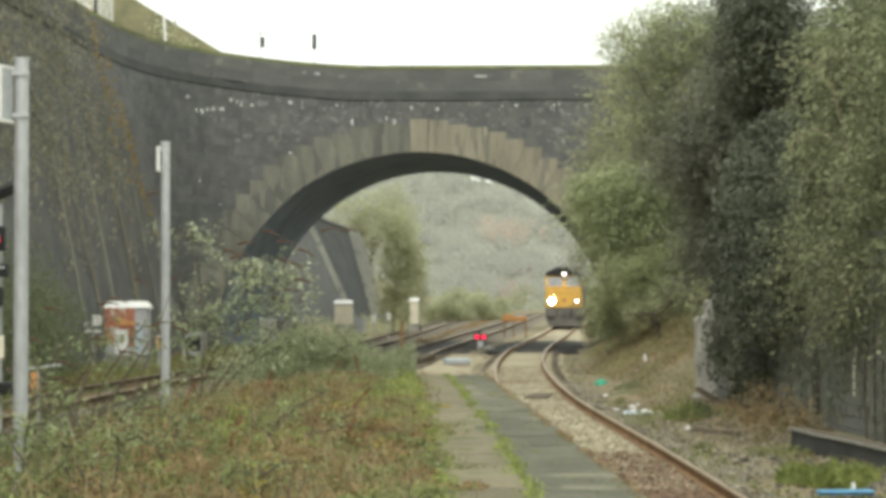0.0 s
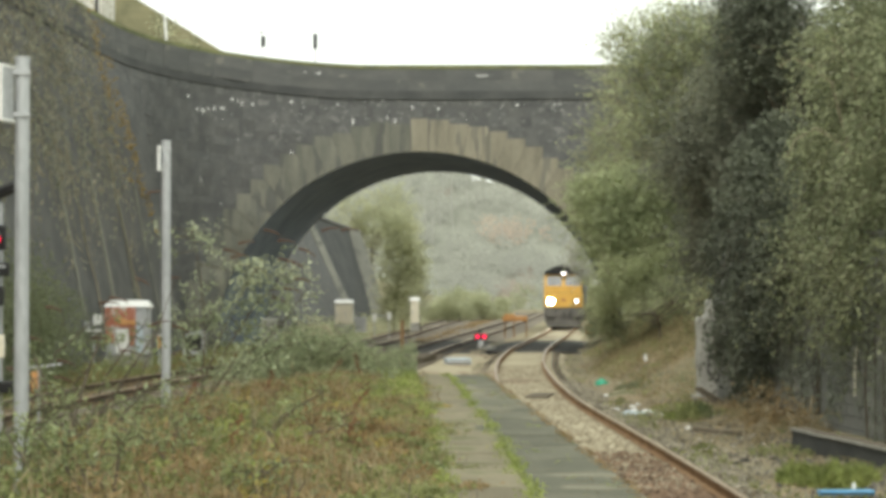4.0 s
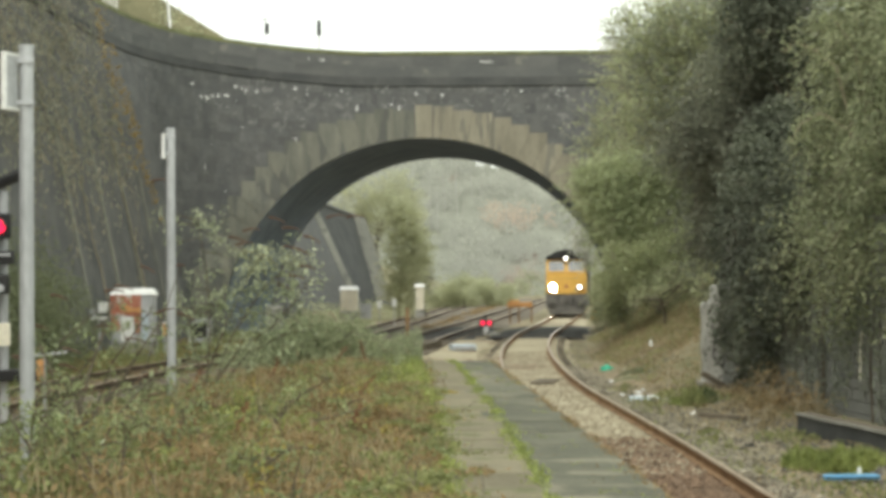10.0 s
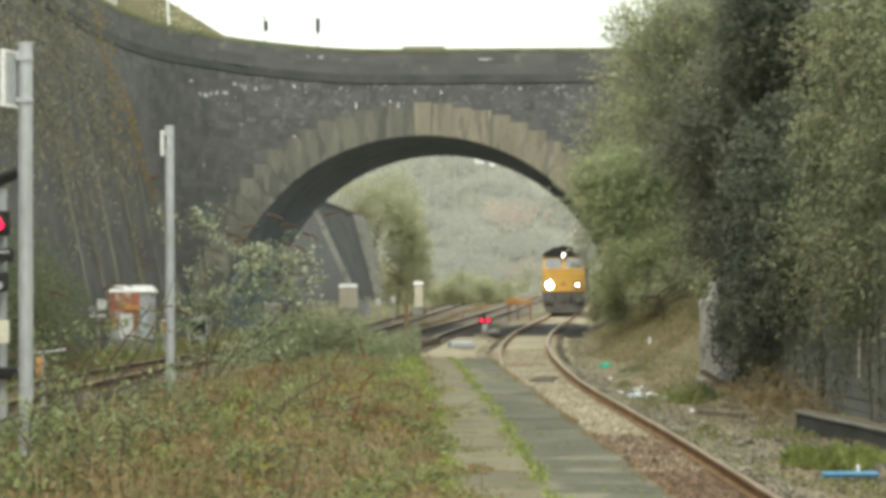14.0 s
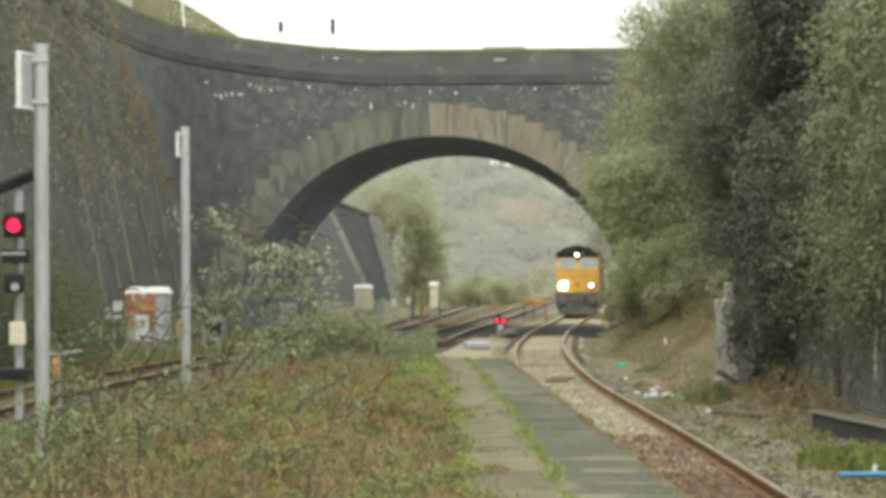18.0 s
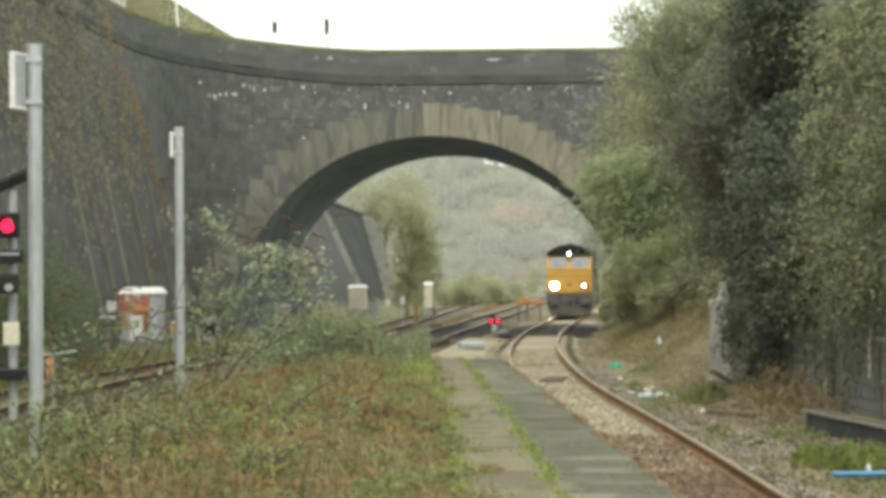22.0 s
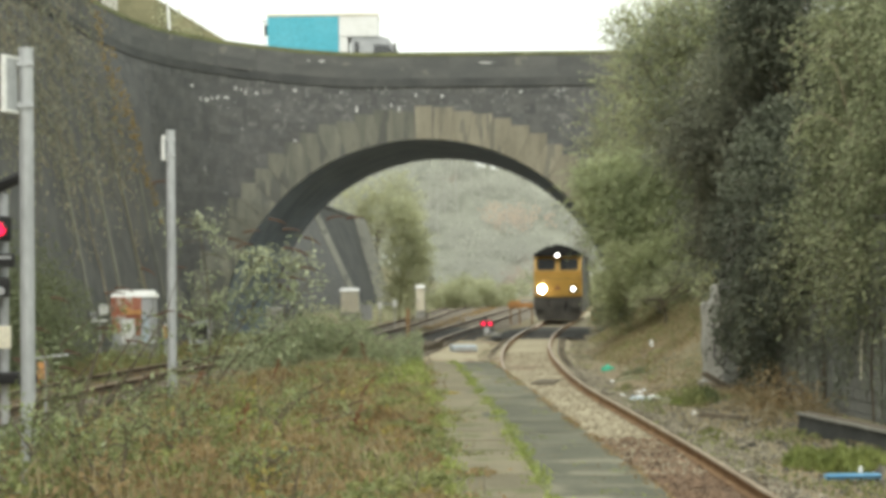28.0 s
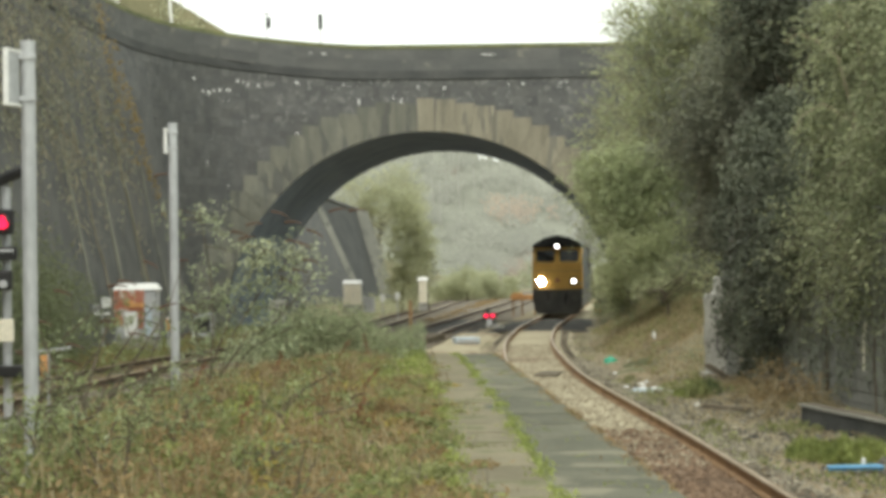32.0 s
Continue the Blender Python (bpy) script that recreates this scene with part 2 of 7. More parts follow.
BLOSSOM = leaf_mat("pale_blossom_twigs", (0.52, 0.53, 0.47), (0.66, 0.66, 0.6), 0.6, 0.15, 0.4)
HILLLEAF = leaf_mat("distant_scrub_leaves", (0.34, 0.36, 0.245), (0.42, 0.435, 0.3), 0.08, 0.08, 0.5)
YELLOW = mat("loco_yellow_paint", (0.66, 0.38, 0.08), (0.74, 0.45, 0.11), 1.5, 20, 0.45, 0.03, spec=0.45)
LOCOSIDE = mat("loco_side_paint", (0.05, 0.06, 0.085), (0.08, 0.085, 0.1), 1.2, 20, 0.5, 0.05)
# Brake grime, made paler: the haze over the locomotive is put into this colour.
HAZED_GRIME = mat("hazed_brake_grime", (0.125, 0.122, 0.114), (0.18, 0.173, 0.16), 2, 20, 0.8, 0.2)
GLASS = mat("dark_glazing", (0.02, 0.022, 0.025), (0.03, 0.032, 0.036), 1, 10, 0.04, 0.0, spec=1.0)
SCREEN = mat("windscreen_glass", (0.02, 0.022, 0.026), (0.025, 0.028, 0.033), 1, 10, 0.03, 0.0)
SCREEN.node_tree.nodes["Principled BSDF"].inputs["IOR"].default_value = 2.9
SCREEN.node_tree.nodes["Principled BSDF"].inputs["Specular IOR Level"].default_value = 0.5
LAMP = glow_mat("headlamp_glow", (1.0, 0.95, 0.82), 120)
LAMP_SOFT = glow_mat("marker_lamp_glow", (1.0, 0.97, 0.88), 5)
RED_LED = glow_mat("red_lamp_glow", (1.0, 0.015, 0.07), 1.5)
CARPAINT = mat("dull_khaki_car_paint", (0.27, 0.265, 0.22), (0.33, 0.32, 0.27), 1.5, 20, 0.45, 0.02, spec=0.4)
TRUCKBLUE = mat("light_blue_van_side", (0.1, 0.46, 0.58), (0.13, 0.5, 0.62), 0.8, 10, 0.5, 0.02)
ROOFTILE = mat("mossy_roof_tiles", (0.15, 0.145, 0.085), (0.22, 0.205, 0.12), 0.8, 8, 0.95, 0.4, piece=0.15)
RENDERWALL = mat("pale_render", (0.6, 0.58, 0.52), (0.7, 0.68, 0.62), 0.8, 10, 0.9, 0.1)
TARMAC = mat("tarmac", (0.045, 0.045, 0.047), (0.065, 0.065, 0.065), 1, 40, 0.9, 0.3)


# ---- mesh helpers ----
def part(name, bm, material, parent=None, label=""):
    """Links a bmesh (or mesh data) as one mesh object under a thing or part."""
    if isinstance(bm, bmesh.types.BMesh):
        me = bpy.data.meshes.new(name)
        bm.normal_update()
        bm.to_mesh(me)
        bm.free()
    else:
        me = bm
    if not me.materials:
        me.materials.append(material)
    ob = new(name, me)
    if parent:
        ob.parent = parent
    if label:
        ob["label"] = label
    return ob


def thing(name, label, category, m=None, group="", kind=""):
    ob = new(name)
    ob.matrix_world = m or Matrix()
    return tagged(ob, label, category, group, kind)


def bx(bm, x0, x1, y0, y1, z0, z1, bevel=0.0):
    r = bmesh.ops.create_cube(bm, size=1.0)["verts"]
    bmesh.ops.scale(bm, vec=(x1 - x0, y1 - y0, z1 - z0), verts=r)
    bmesh.ops.translate(bm, vec=((x0 + x1) / 2, (y0 + y1) / 2, (z0 + z1) / 2), verts=r)
    if bevel:
        es = list({e for v in r for e in v.link_edges})
        bmesh.ops.bevel(bm, geom=es, offset=bevel, segments=2, affect="EDGES", profile=0.6)
    return bm


def block(x0, x1, y0, y1, z0, z1, bevel=0.0):
    return bx(bmesh.new(), x0, x1, y0, y1, z0, z1, bevel)


def tube(bm, pts, r0, r1=None, n=8):
    """A tapered tube along points."""
    r1 = r0 if r1 is None else r1
    rings = []
    pts = [Vector(p) for p in pts]
    for i, p in enumerate(pts):
        d = (pts[min(i + 1, len(pts) - 1)] - pts[max(i - 1, 0)]).normalized()
        side = d.cross(Vector((0.31, 0.2, 0.93)) if abs(d.z) < 0.9 else Vector((1, 0, 0))).normalized()
        up = side.cross(d)
        r = r0 + (r1 - r0) * i / max(len(pts) - 1, 1)
        rings.append([bm.verts.new(p + r * (math.cos(a) * side + math.sin(a) * up)) for a in (2 * math.pi * k / n for k in range(n))])
    for a, b in zip(rings, rings[1:]):
        for k in range(n):
            bm.faces.new((a[k], a[(k + 1) % n], b[(k + 1) % n], b[k]))
    bm.faces.new(rings[0][::-1])
    bm.faces.new(rings[-1])
    return bm


def rod(p, q, r, n=10):
    return tube(bmesh.new(), [p, q], r, r, n)


def prism(pts, y0, y1):
    """A plate with an outline in x and z, from y0 to y1."""
    bm = bmesh.new()
    a = [bm.verts.new((x, y0, z)) for x, z in pts]
    b = [bm.verts.new((x, y1, z)) for x, z in pts]
    bm.faces.new(a)
    bm.faces.new(b[::-1])
    for i in range(len(pts)):
        j = (i + 1) % len(pts)
        bm.faces.new((a[j], a[i], b[i], b[j]))
    bmesh.ops.recalc_face_normals(bm, faces=bm.faces)
    return bm


def disc(c, r, y0, y1, n=20):
    return prism([(c[0] + r * math.cos(2 * math.pi * i / n), c[1] + r * math.sin(2 * math.pi * i / n)) for i in range(n)], y0, y1)


def quads(name, verts, faces):
    me = bpy.data.meshes.new(name)
    me.from_pydata(verts, [], faces)
    me.update()
    return me


def cloud_mesh(name, centres, size, rng, flat=0.0, slim=0.6, up=None, axis=None):
    """One small four-cornered leaf at every centre, turned at random; size may vary from leaf to leaf."""
    c = np.asarray(centres, float)
    n = len(c)
    s = size * rng.uniform(0.6, 1.35, n)[:, None]
    a = rng.normal(size=(n, 3))
    if axis is not None:
        a = a * 0.3 + axis
    if up is not None:
        a = a * (1 - up) + np.array([0, 0, 1.0]) * up * 1.6
    a /= np.linalg.norm(a, axis=1)[:, None]
    b = np.cross(a, rng.normal(size=(n, 3)))
    b /= np.linalg.norm(b, axis=1)[:, None] + 1e-9
    v = np.stack([c - a * s / 2, c + b * s * slim / 2, c + a * s / 2, c - b * s * slim / 2], 1).reshape(-1, 3)
    me = bpy.data.meshes.new(name)
    me.vertices.add(4 * n)
    me.vertices.foreach_set("co", v.ravel())
    me.loops.add(4 * n)
    me.loops.foreach_set("vertex_index", np.arange(4 * n, dtype=np.int32))
    me.polygons.add(n)
    me.polygons.foreach_set("loop_start", np.arange(0, 4 * n, 4, dtype=np.int32))
    me.update(calc_edges=True)
    return me


def crown_points(blobs, n, rng, ragged=0.22, sub=26):
    """Points in clumps over ellipsoids (x, y, z, rx, ry, rz): many small clumps give an uneven outline with gaps."""
    blobs = np.asarray(blobs, float)
    w = (blobs[:, 3] * blobs[:, 5]) ** 1.0
    w /= w.sum()
    out = []
    for b, k in zip(blobs, w):
        m = int(n * k)
        u = rng.normal(size=(sub, 3))
        u /= np.linalg.norm(u, axis=1)[:, None]
        seat = b[:3] + u * b[3:] * rng.uniform(0.45, 1.0, sub)[:, None] ** 0.6
        pick = rng.integers(0, sub, m)
        r = rng.normal(size=(m, 3))
        r /= np.linalg.norm(r, axis=1)[:, None]
        rad = rng.uniform(0.2, 1.0, m)[:, None] ** 0.5
        spread = b[3:].mean() * (ragged + 0.25) * rng.uniform(0.6, 1.3, sub)[pick][:, None]
        out.append(seat[pick] + r * rad * spread * np.array([1, 1, 0.85]))
    return np.concatenate(out)


def sprays(blobs, count, leaves, length, rng, droop=0.5, jitter=0.05, core=0.35):
    """Curved twigs that spring from ellipsoids (x, y, z, rx, ry, rz) and hang at their ends: the twigs' points, and leaves along them."""
    b = np.asarray(blobs, float)
    w = b[:, 3] * b[:, 5]
    pick = rng.choice(len(b), count, p=w / w.sum())
    u = rng.normal(size=(count, 3))
    u /= np.linalg.norm(u, axis=1)[:, None]
    seat = b[pick, :3] + u * b[pick, 3:] * rng.uniform(core, 0.95, count)[:, None]
    out = u * np.array([1, 1, 0.5]) + rng.normal(0, 0.35, (count, 3)) + np.array([0, 0, 0.5])
    out /= np.linalg.norm(out, axis=1)[:, None]
    ln = length * rng.uniform(0.4, 1.5, count)
    sag = droop * ln * rng.uniform(0.3, 1.5, count)

    def way(q):
        p = seat + out * (ln * q)[:, None]
        p[:, 2] -= sag * q * q
        return p

    twigs = np.stack([way(np.full(count, q)) for q in (0.0, 0.35, 0.7, 1.0)], 1)
    pts, axis = [], []
    for k in range(leaves):
        q = np.clip((k + rng.uniform(0, 1, count)) / leaves, 0, 1)
        p = way(q)
        pts.append(p + rng.normal(0, jitter, (count, 3)))
        d = out * ln[:, None]
        d[:, 2] -= 2 * sag * q
        axis.append(d / np.linalg.norm(d, axis=1)[:, None])
    return twigs, np.concatenate(pts), np.concatenate(axis)


def twig_mesh(name, twigs, r):
    """Three-sided tapering twigs along rows of points."""
    n, k = twigs.shape[:2]
    a = np.array([(1, 0, 0), (-0.5, 0.5, 0.7), (-0.5, -0.5, -0.7)]) * r
    taper = np.linspace(1.0, 0.35, k)
    v = (twigs[:, :, None, :] + a[None, None] * taper[None, :, None, None]).reshape(-1, 3)
    f = []
    for j in range(k - 1):
        for i in range(3):
            f.append((j * 3 + i, j * 3 + (i + 1) % 3, j * 3 + 3 + (i + 1) % 3, j * 3 + 3 + i))
    f = (np.array(f)[None] + (np.arange(n) * k * 3)[:, None, None]).reshape(-1)
    me = bpy.data.meshes.new(name)
    m = len(f) // 4
    me.vertices.add(len(v))
    me.vertices.foreach_set("co", v.ravel())
    me.loops.add(len(f))
    me.loops.foreach_set("vertex_index", f.astype(np.int32))
    me.polygons.add(m)
    me.polygons.foreach_set("loop_start", np.arange(0, 4 * m, 4, dtype=np.int32))
    me.update(calc_edges=True)
    return me


# ---- the lines of the tracks ----
def line(ys, xs):
    """A smooth way across the plan: x for a given y."""
    yy = np.arange(-20.0, 420.0, 0.5)
    xx = np.interp(yy, ys, xs, left=None)
    slope = (xs[-1] - xs[-2]) / (ys[-1] - ys[-2])
    xx = np.where(yy > ys[-1], xs[-1] + slope * (yy - ys[-1]), xx)
    k = np.hanning(25)
    k /= k.sum()
    xx = np.convolve(np.pad(xx, 12, mode="reflect", reflect_type="odd"), k, "valid")
    return lambda y: float(np.interp(y, yy, xx))


main_line = line([-20, 10, 20, 25, 31.7, 36.2, 41, 46.3, 53.7, 61.3, 73.3, 89, 92.8, 107, 121.6, 140], [2.66, 2.63, 2.585, 2.535, 2.385, 2.26, 2.25, 2.33, 2.53, 2.89, 3.75, 5.35, 5.8, 7.25, 8.65, 10.5])
mid_line = line([40, 50, 60.5, 68, 76.4, 90.5, 119, 153], [-4.6, -2.8, -1.5, -1.0, -0.3, 1.1, 3.8, 6.8])
left_line = line([-20, 34.5, 44.8, 54, 61.5, 76.5, 89, 103.7, 203], [-9.8, -8.68, -7.83, -6.68, -5.25, -3.7, -2.8, -1.9, 3.7])


def platform_edge(y):
    return 1.42 - 0.029 * (y - 11.7)


def joint_gap(y):
    """How far the joint between coping and paving lies behind the platform's edge."""
    return 0.665 + 0.016 * np.maximum(0.0, 18.0 - y)


def platform_back(y):
    return float(np.interp(y, [-10, 13, 17, 21, 30, 36], [-5.2, -4.6, -3.95, -3.5, -2.7, -2.2]))


def smooth(a, b, x):
    t = min(1.0, max(0.0, (x - a) / (b - a)))
    return t * t * (3 - 2 * t)


def ground_z(x, y):
    z = -0.28 + 0.05 * noise.noise((x * 0.4, y * 0.4, 0))
    right = x - (main_line(y) + 2.3)
    bank = smooth(40.5, 44, y) * (1 - smooth(88, 96, y))
    if right > 0:
        z += bank * min(right * 0.62, 7.5) + (1 - bank) * 0.1 * min(right, 2)
        z += smooth(96, 130, y) * min(right * 0.25, 3)
    left = left_line(y) - 2.5 - x
    if left > 0:
        z += smooth(85, 100, y) * min(left * 0.3, 5) + 0.04 * min(left, 5)
    return z


def ground_sheet():
    ys = list(np.arange(-30, 130, 1.0)) + [140, 160, 190, 230, 300, 420, 700, 1200, 2400]
    xs = [-2000, -700, -250, -120, -70, -45] + list(np.arange(-30, 30.1, 1.0)) + [45, 70, 120, 250, 700, 2000]
    v = [(x, y, ground_z(x, y)) for y in ys for x in xs]
    n = len(xs)
    fc = [(j * n + i, j * n + i + 1, (j + 1) * n + i + 1, (j + 1) * n + i) for j in range(len(ys) - 1) for i in range(n - 1)]
    ob = part("ground", quads("ground", v, fc), DIRT)
    for p in ob.data.polygons:
        p.use_smooth = True
    tagged(ob, "brown trackside earth with grass and dirt patches", "ground", kind="structure")


ground_sheet()


def strip(name, centre, y0, y1, half, z, material, label, wave=0.15):
    """A bed of ballast along a track, crowned and ragged at its edges."""
    v, fc = [], []
    ys = np.arange(y0, y1 + 0.01, 0.8)
    for y in ys:
        c = centre(y)
        for k, u in enumerate((-1, -0.55, 0, 0.55, 1)):
            e = wave * noise.noise((y * 0.7, u * 3, half)) if abs(u) == 1 else 0
            v.append((c + u * half + e, y, z - (0.16 if abs(u) == 1 else 0) + 0.02 * noise.noise((y * 1.3, u * 2, 5))))
    for j in range(len(ys) - 1):
        for i in range(4):
            fc.append((j * 5 + i, j * 5 + i + 1, j * 5 + 6 + i, j * 5 + 5 + i))
    ob = part(name, quads(name, v, fc), material)
    return tagged(ob, label, "ballast", kind="structure")


strip("ballast_bed", main_line, -10, 24, 1.75, -0.17, STAINED, "brown stained ballast bed between rusty rails")
strip("ballast_bed", main_line, 24, 74.5, 1.75, -0.17, BALLAST, "tan dusty ballast bed between rusty rails")
# The dark strips under the arch are its shade, put in as colour.
strip("ballast_bed", main_line, 74.5, 93, 2.6, -0.165, SHADEDBALLAST, "ballast coloured dark for the shade under the bridge")
strip("ballast_bed", main_line, 93, 180, 1.75, -0.17, BALLAST, "tan dusty ballast bed beyond the bridge")
strip("ballast_bed", mid_line, 46, 73, 1.9, -0.175, DARKBALLAST, "brown ballast bed of the middle track")
strip("trodden_path", lambda y: main_line(y) - 2.7, 37, 74, 1.5, -0.2, BALLAST, "pale trodden ground between the tracks", 0.5)
strip("ballast_bed", mid_line, 73, 93, 1.9, -0.169, SHADEDBALLAST, "middle track ballast coloured dark for the shade under the bridge")
strip("ballast_bed", mid_line, 93, 240, 2.3, -0.175, DARKBALLAST, "brown ballast bed of the middle track beyond the bridge")
strip("far_ballast", lambda y: (left_line(y) + mid_line(y)) / 2, 93, 240, 3.0, -0.19, DARKBALLAST, "brown ballast between the far tracks")
strip("ballast_bed", left_line, -10, 240, 2.1, -0.18, DARKBALLAST, "brown weedy ballast of the left track")


def track(label, centre, y0, y1, sleepers, steel):
    t = thing("railway_track", label, "railway track", kind="structure")
    for side in (-0.7525, 0.7525):
        ys = np.arange(y0, y1 + 0.01, 1.0)
        prof = [(-0.07, 0), (0.07, 0), (0.07, 0.012), (0.012, 0.03), (0.012, 0.11), (0.036, 0.12), (0.036, 0.15), (-0.036, 0.15), (-0.036, 0.12), (-0.012, 0.11), (-0.012, 0.03), (-0.07, 0.012)]
        for nm, lo, hi, m in (("rail", 0, 12, steel), ("rail_head", 5, 9, RAILTOP)):
            v, fc = [], []
            pr = prof if nm == "rail" else [(-0.0375, 0.135), (0.0375, 0.135), (0.0375, 0.153), (-0.0375, 0.153)]
            k = len(pr)
            for y in ys:
                c = centre(y) + side
                v += [(c + a, y, b - 0.15) for a, b in pr]
            for j in range(len(ys) - 1):
                fc += [(j * k + i, j * k + (i + 1) % k, (j + 1) * k + (i + 1) % k, (j + 1) * k + i) for i in range(k)]
            fc += [tuple(range(k - 1, -1, -1)), tuple(range(len(v) - k, len(v)))]
            part(nm, quads(nm, v, fc), m, t)
    me = None
    for y in np.arange(*sleepers, 0.72):
        if me is None:
            o = part("sleeper", block(-1.27, 1.27, -0.125, 0.125, -0.1, -0.02, 0.015), SLEEPER, t)
            me = o.data
        else:
            o = part("sleeper", me, SLEEPER, t)
        o.matrix_basis = pose(centre(y), y, -0.156, 0, 0, random.uniform(-1, 1))


track("rusty single track curving under the bridge", main_line, -10, 175, (14, 76), RUST)
track("rusty middle track running under the bridge", mid_line, 48, 230, (56, 110), RUSTDARK)
track("weedy left track beside the platform", left_line, -10, 230, (25, 70), RUSTDARK)


# ---- platform ----
def platform():
    p = thing("platform", "disused island platform with worn slabs and weeds", "platform", kind="structure")
    body = bmesh.new()
    ys = list(range(-10, 32)) + [33.5, 36]
    rows = []
    for y in ys:
        top = 0.82 if y <= 30 else 0.82 * (36.2 - y) / 6.2
        rows.append([body.verts.new((x, y, z)) for x, z in ((platform_back(y), -0.3), (platform_back(y), top), (platform_edge(y) - 1.25, top), (platform_edge(y) - 0.04, top - 0.03), (platform_edge(y) - 0.04, -0.3))])
    for a, b in zip(rows, rows[1:]):
        for i in range(4):
            body.faces.new((a[i], a[i + 1], b[i + 1], b[i]))
    body.faces.new(rows[0])
    body.faces.new(rows[-1][::-1])
    bmesh.ops.recalc_face_normals(body, faces=body.faces)
    part("platform_body", body, SOIL, p, "soil-covered platform body")
    edge_mesh = inner_mesh = None
    y = -9.0
    while y < 31:
        ln = 1.2
        if edge_mesh is None:
            o = part("coping_slab", block(-0.82, 0.0, 0.002, ln - 0.002, -0.09, 0.0, 0.008), COPING, p)
            edge_mesh = o.data
        else:
            o = part("coping_slab", edge_mesh, COPING, p)
        o.matrix_basis = pose(platform_edge(y), y, 0.85 + random.uniform(-0.003, 0.003) - (0.13 * max(0, y - 29.5)), random.uniform(-0.3, 0.3), random.uniform(-0.5, 0.5), 1.66)
        y += ln
    y = -9.0
    while y < 30.5:
        if inner_mesh is None:
            o = part("paving_slab", block(-0.57, 0.0, 0.002, 0.898, -0.08, 0.0, 0.008), SLAB, p)
            inner_mesh = o.data
        else:
            o = part("paving_slab", inner_mesh, SLAB, p)
        o.matrix_basis = pose(platform_edge(y) - float(joint_gap(y)) - 0.01, y, 0.861 + random.uniform(-0.003, 0.003), random.uniform(-0.2, 0.2), random.uniform(-0.3, 0.3), 1.66 - (0.9 if y < 18 else 0))
        y += 0.9
    for y in (13.2, 14.1, 15.0, 15.9, 16.8):
        e = part("back_edge_stone", block(-0.22, 0.22, 0.01, 0.86, -0.08, 0.05, 0.02), PIERSTONE, p, "pale whitened back-edge stone")
        e.matrix_basis = pose(platform_back(y) + 0.24, y, 0.84 + random.uniform(-0.01, 0.02), random.uniform(-2, 2), random.uniform(-3, 3), -9)
    face = bmesh.new()
    for r in range(9):
        for k in range(28):
            yy = 6 + k * 0.9 + (0.45 if r % 2 else 0)
            bx(face, platform_edge(yy) - 0.045, platform_edge(yy) - 0.01 + random.uniform(0, 0.01), yy, yy + 0.885, -0.2 + r * 0.105, -0.2 + r * 0.105 + 0.095)
    part("brick_face", face, BRICK, p, "sooty brick platform face")["kind"] = "stuff"


platform()

# ---- road bridge ----
FRONT, DEPTH, RAD, SKEW = 75.6, 12.0, 8.5, 0.82
CX, CZ = -0.64, -0.3
TOP, STRING = 11.83, 10.5
PLAN = [(16, 75.6), (8, 75.6), (0, 75.6), (-6.5, 75.6), (-8.0, 75.35), (-9.3, 74.6), (-10.3, 73.3), (-11.0, 71.6), (-11.75, 69), (-12.25, 64.5), (-12.6, 58), (-12.9, 50), (-13.3, 38), (-13.6, 20), (-13.8, -12)]


def plan_curve():
    p = np.array(PLAN, float)
    d = np.concatenate([[0], np.cumsum(np.hypot(*np.diff(p, axis=0).T))])
    u = np.arange(0, d[-1], 0.25)
    q = np.stack([np.interp(u, d, p[:, 0]), np.interp(u, d, p[:, 1])], 1)
    k = np.hanning(13)
    k /= k.sum()
    q = np.stack([np.convolve(np.pad(q[:, i], 6, mode="reflect", reflect_type="odd"), k, "valid") for i in (0, 1)], 1)
    t = np.gradient(q, axis=0)
    t /= np.linalg.norm(t, axis=1)[:, None]
    return u, q, np.stack([-t[:, 1], t[:, 0]], 1)


CU, CQ, CN = plan_curve()
BATTER_FROM = float(CU[np.argmin(np.hypot(CQ[:, 0] + 11.2, CQ[:, 1] - 71))])


def wall_at(u, z, proud=0.0):
    """A place on the bridge's face: u metres along its curved plan, z up; the wing wall leans back."""
    x, y = np.interp(u, CU, CQ[:, 0]), np.interp(u, CU, CQ[:, 1])
    nx, ny = np.interp(u, CU, CN[:, 0]), np.interp(u, CU, CN[:, 1])
    lean = 0.21 * smooth(BATTER_FROM, BATTER_FROM + 1.5, u) * max(0.0, STRING - z)
    s = proud + lean
    z += 0.58 * smooth(18.5, 27, u) * smooth(5, 10.5, z)
    return (float(x + nx * s), float(y + ny * s), float(z))


def along(x):
    """The distance along the face at which it stands over x."""
    return float(np.interp(x, CQ[::-1, 0], CU[::-1]))


def arch_z(x, r=RAD):
    d = abs(x - CX)
    return CZ + math.sqrt(max(0.0, r * r - d * d)) if d < r else -0.6


def face_box(bm, u0, u1, z0, z1, back, front):
    """A stone set in the curved face."""
    c = [wall_at(u, z, s) for s in (back, front) for u, z in ((u0, z0), (u1, z0), (u1, z1), (u0, z1))]
    v = [bm.verts.new(p) for p in c]
    for f in ((4, 5, 6, 7), (0, 4, 7, 3), (1, 2, 6, 5), (3, 7, 6, 2), (0, 1, 5, 4)):
        bm.faces.new([v[i] for i in f])


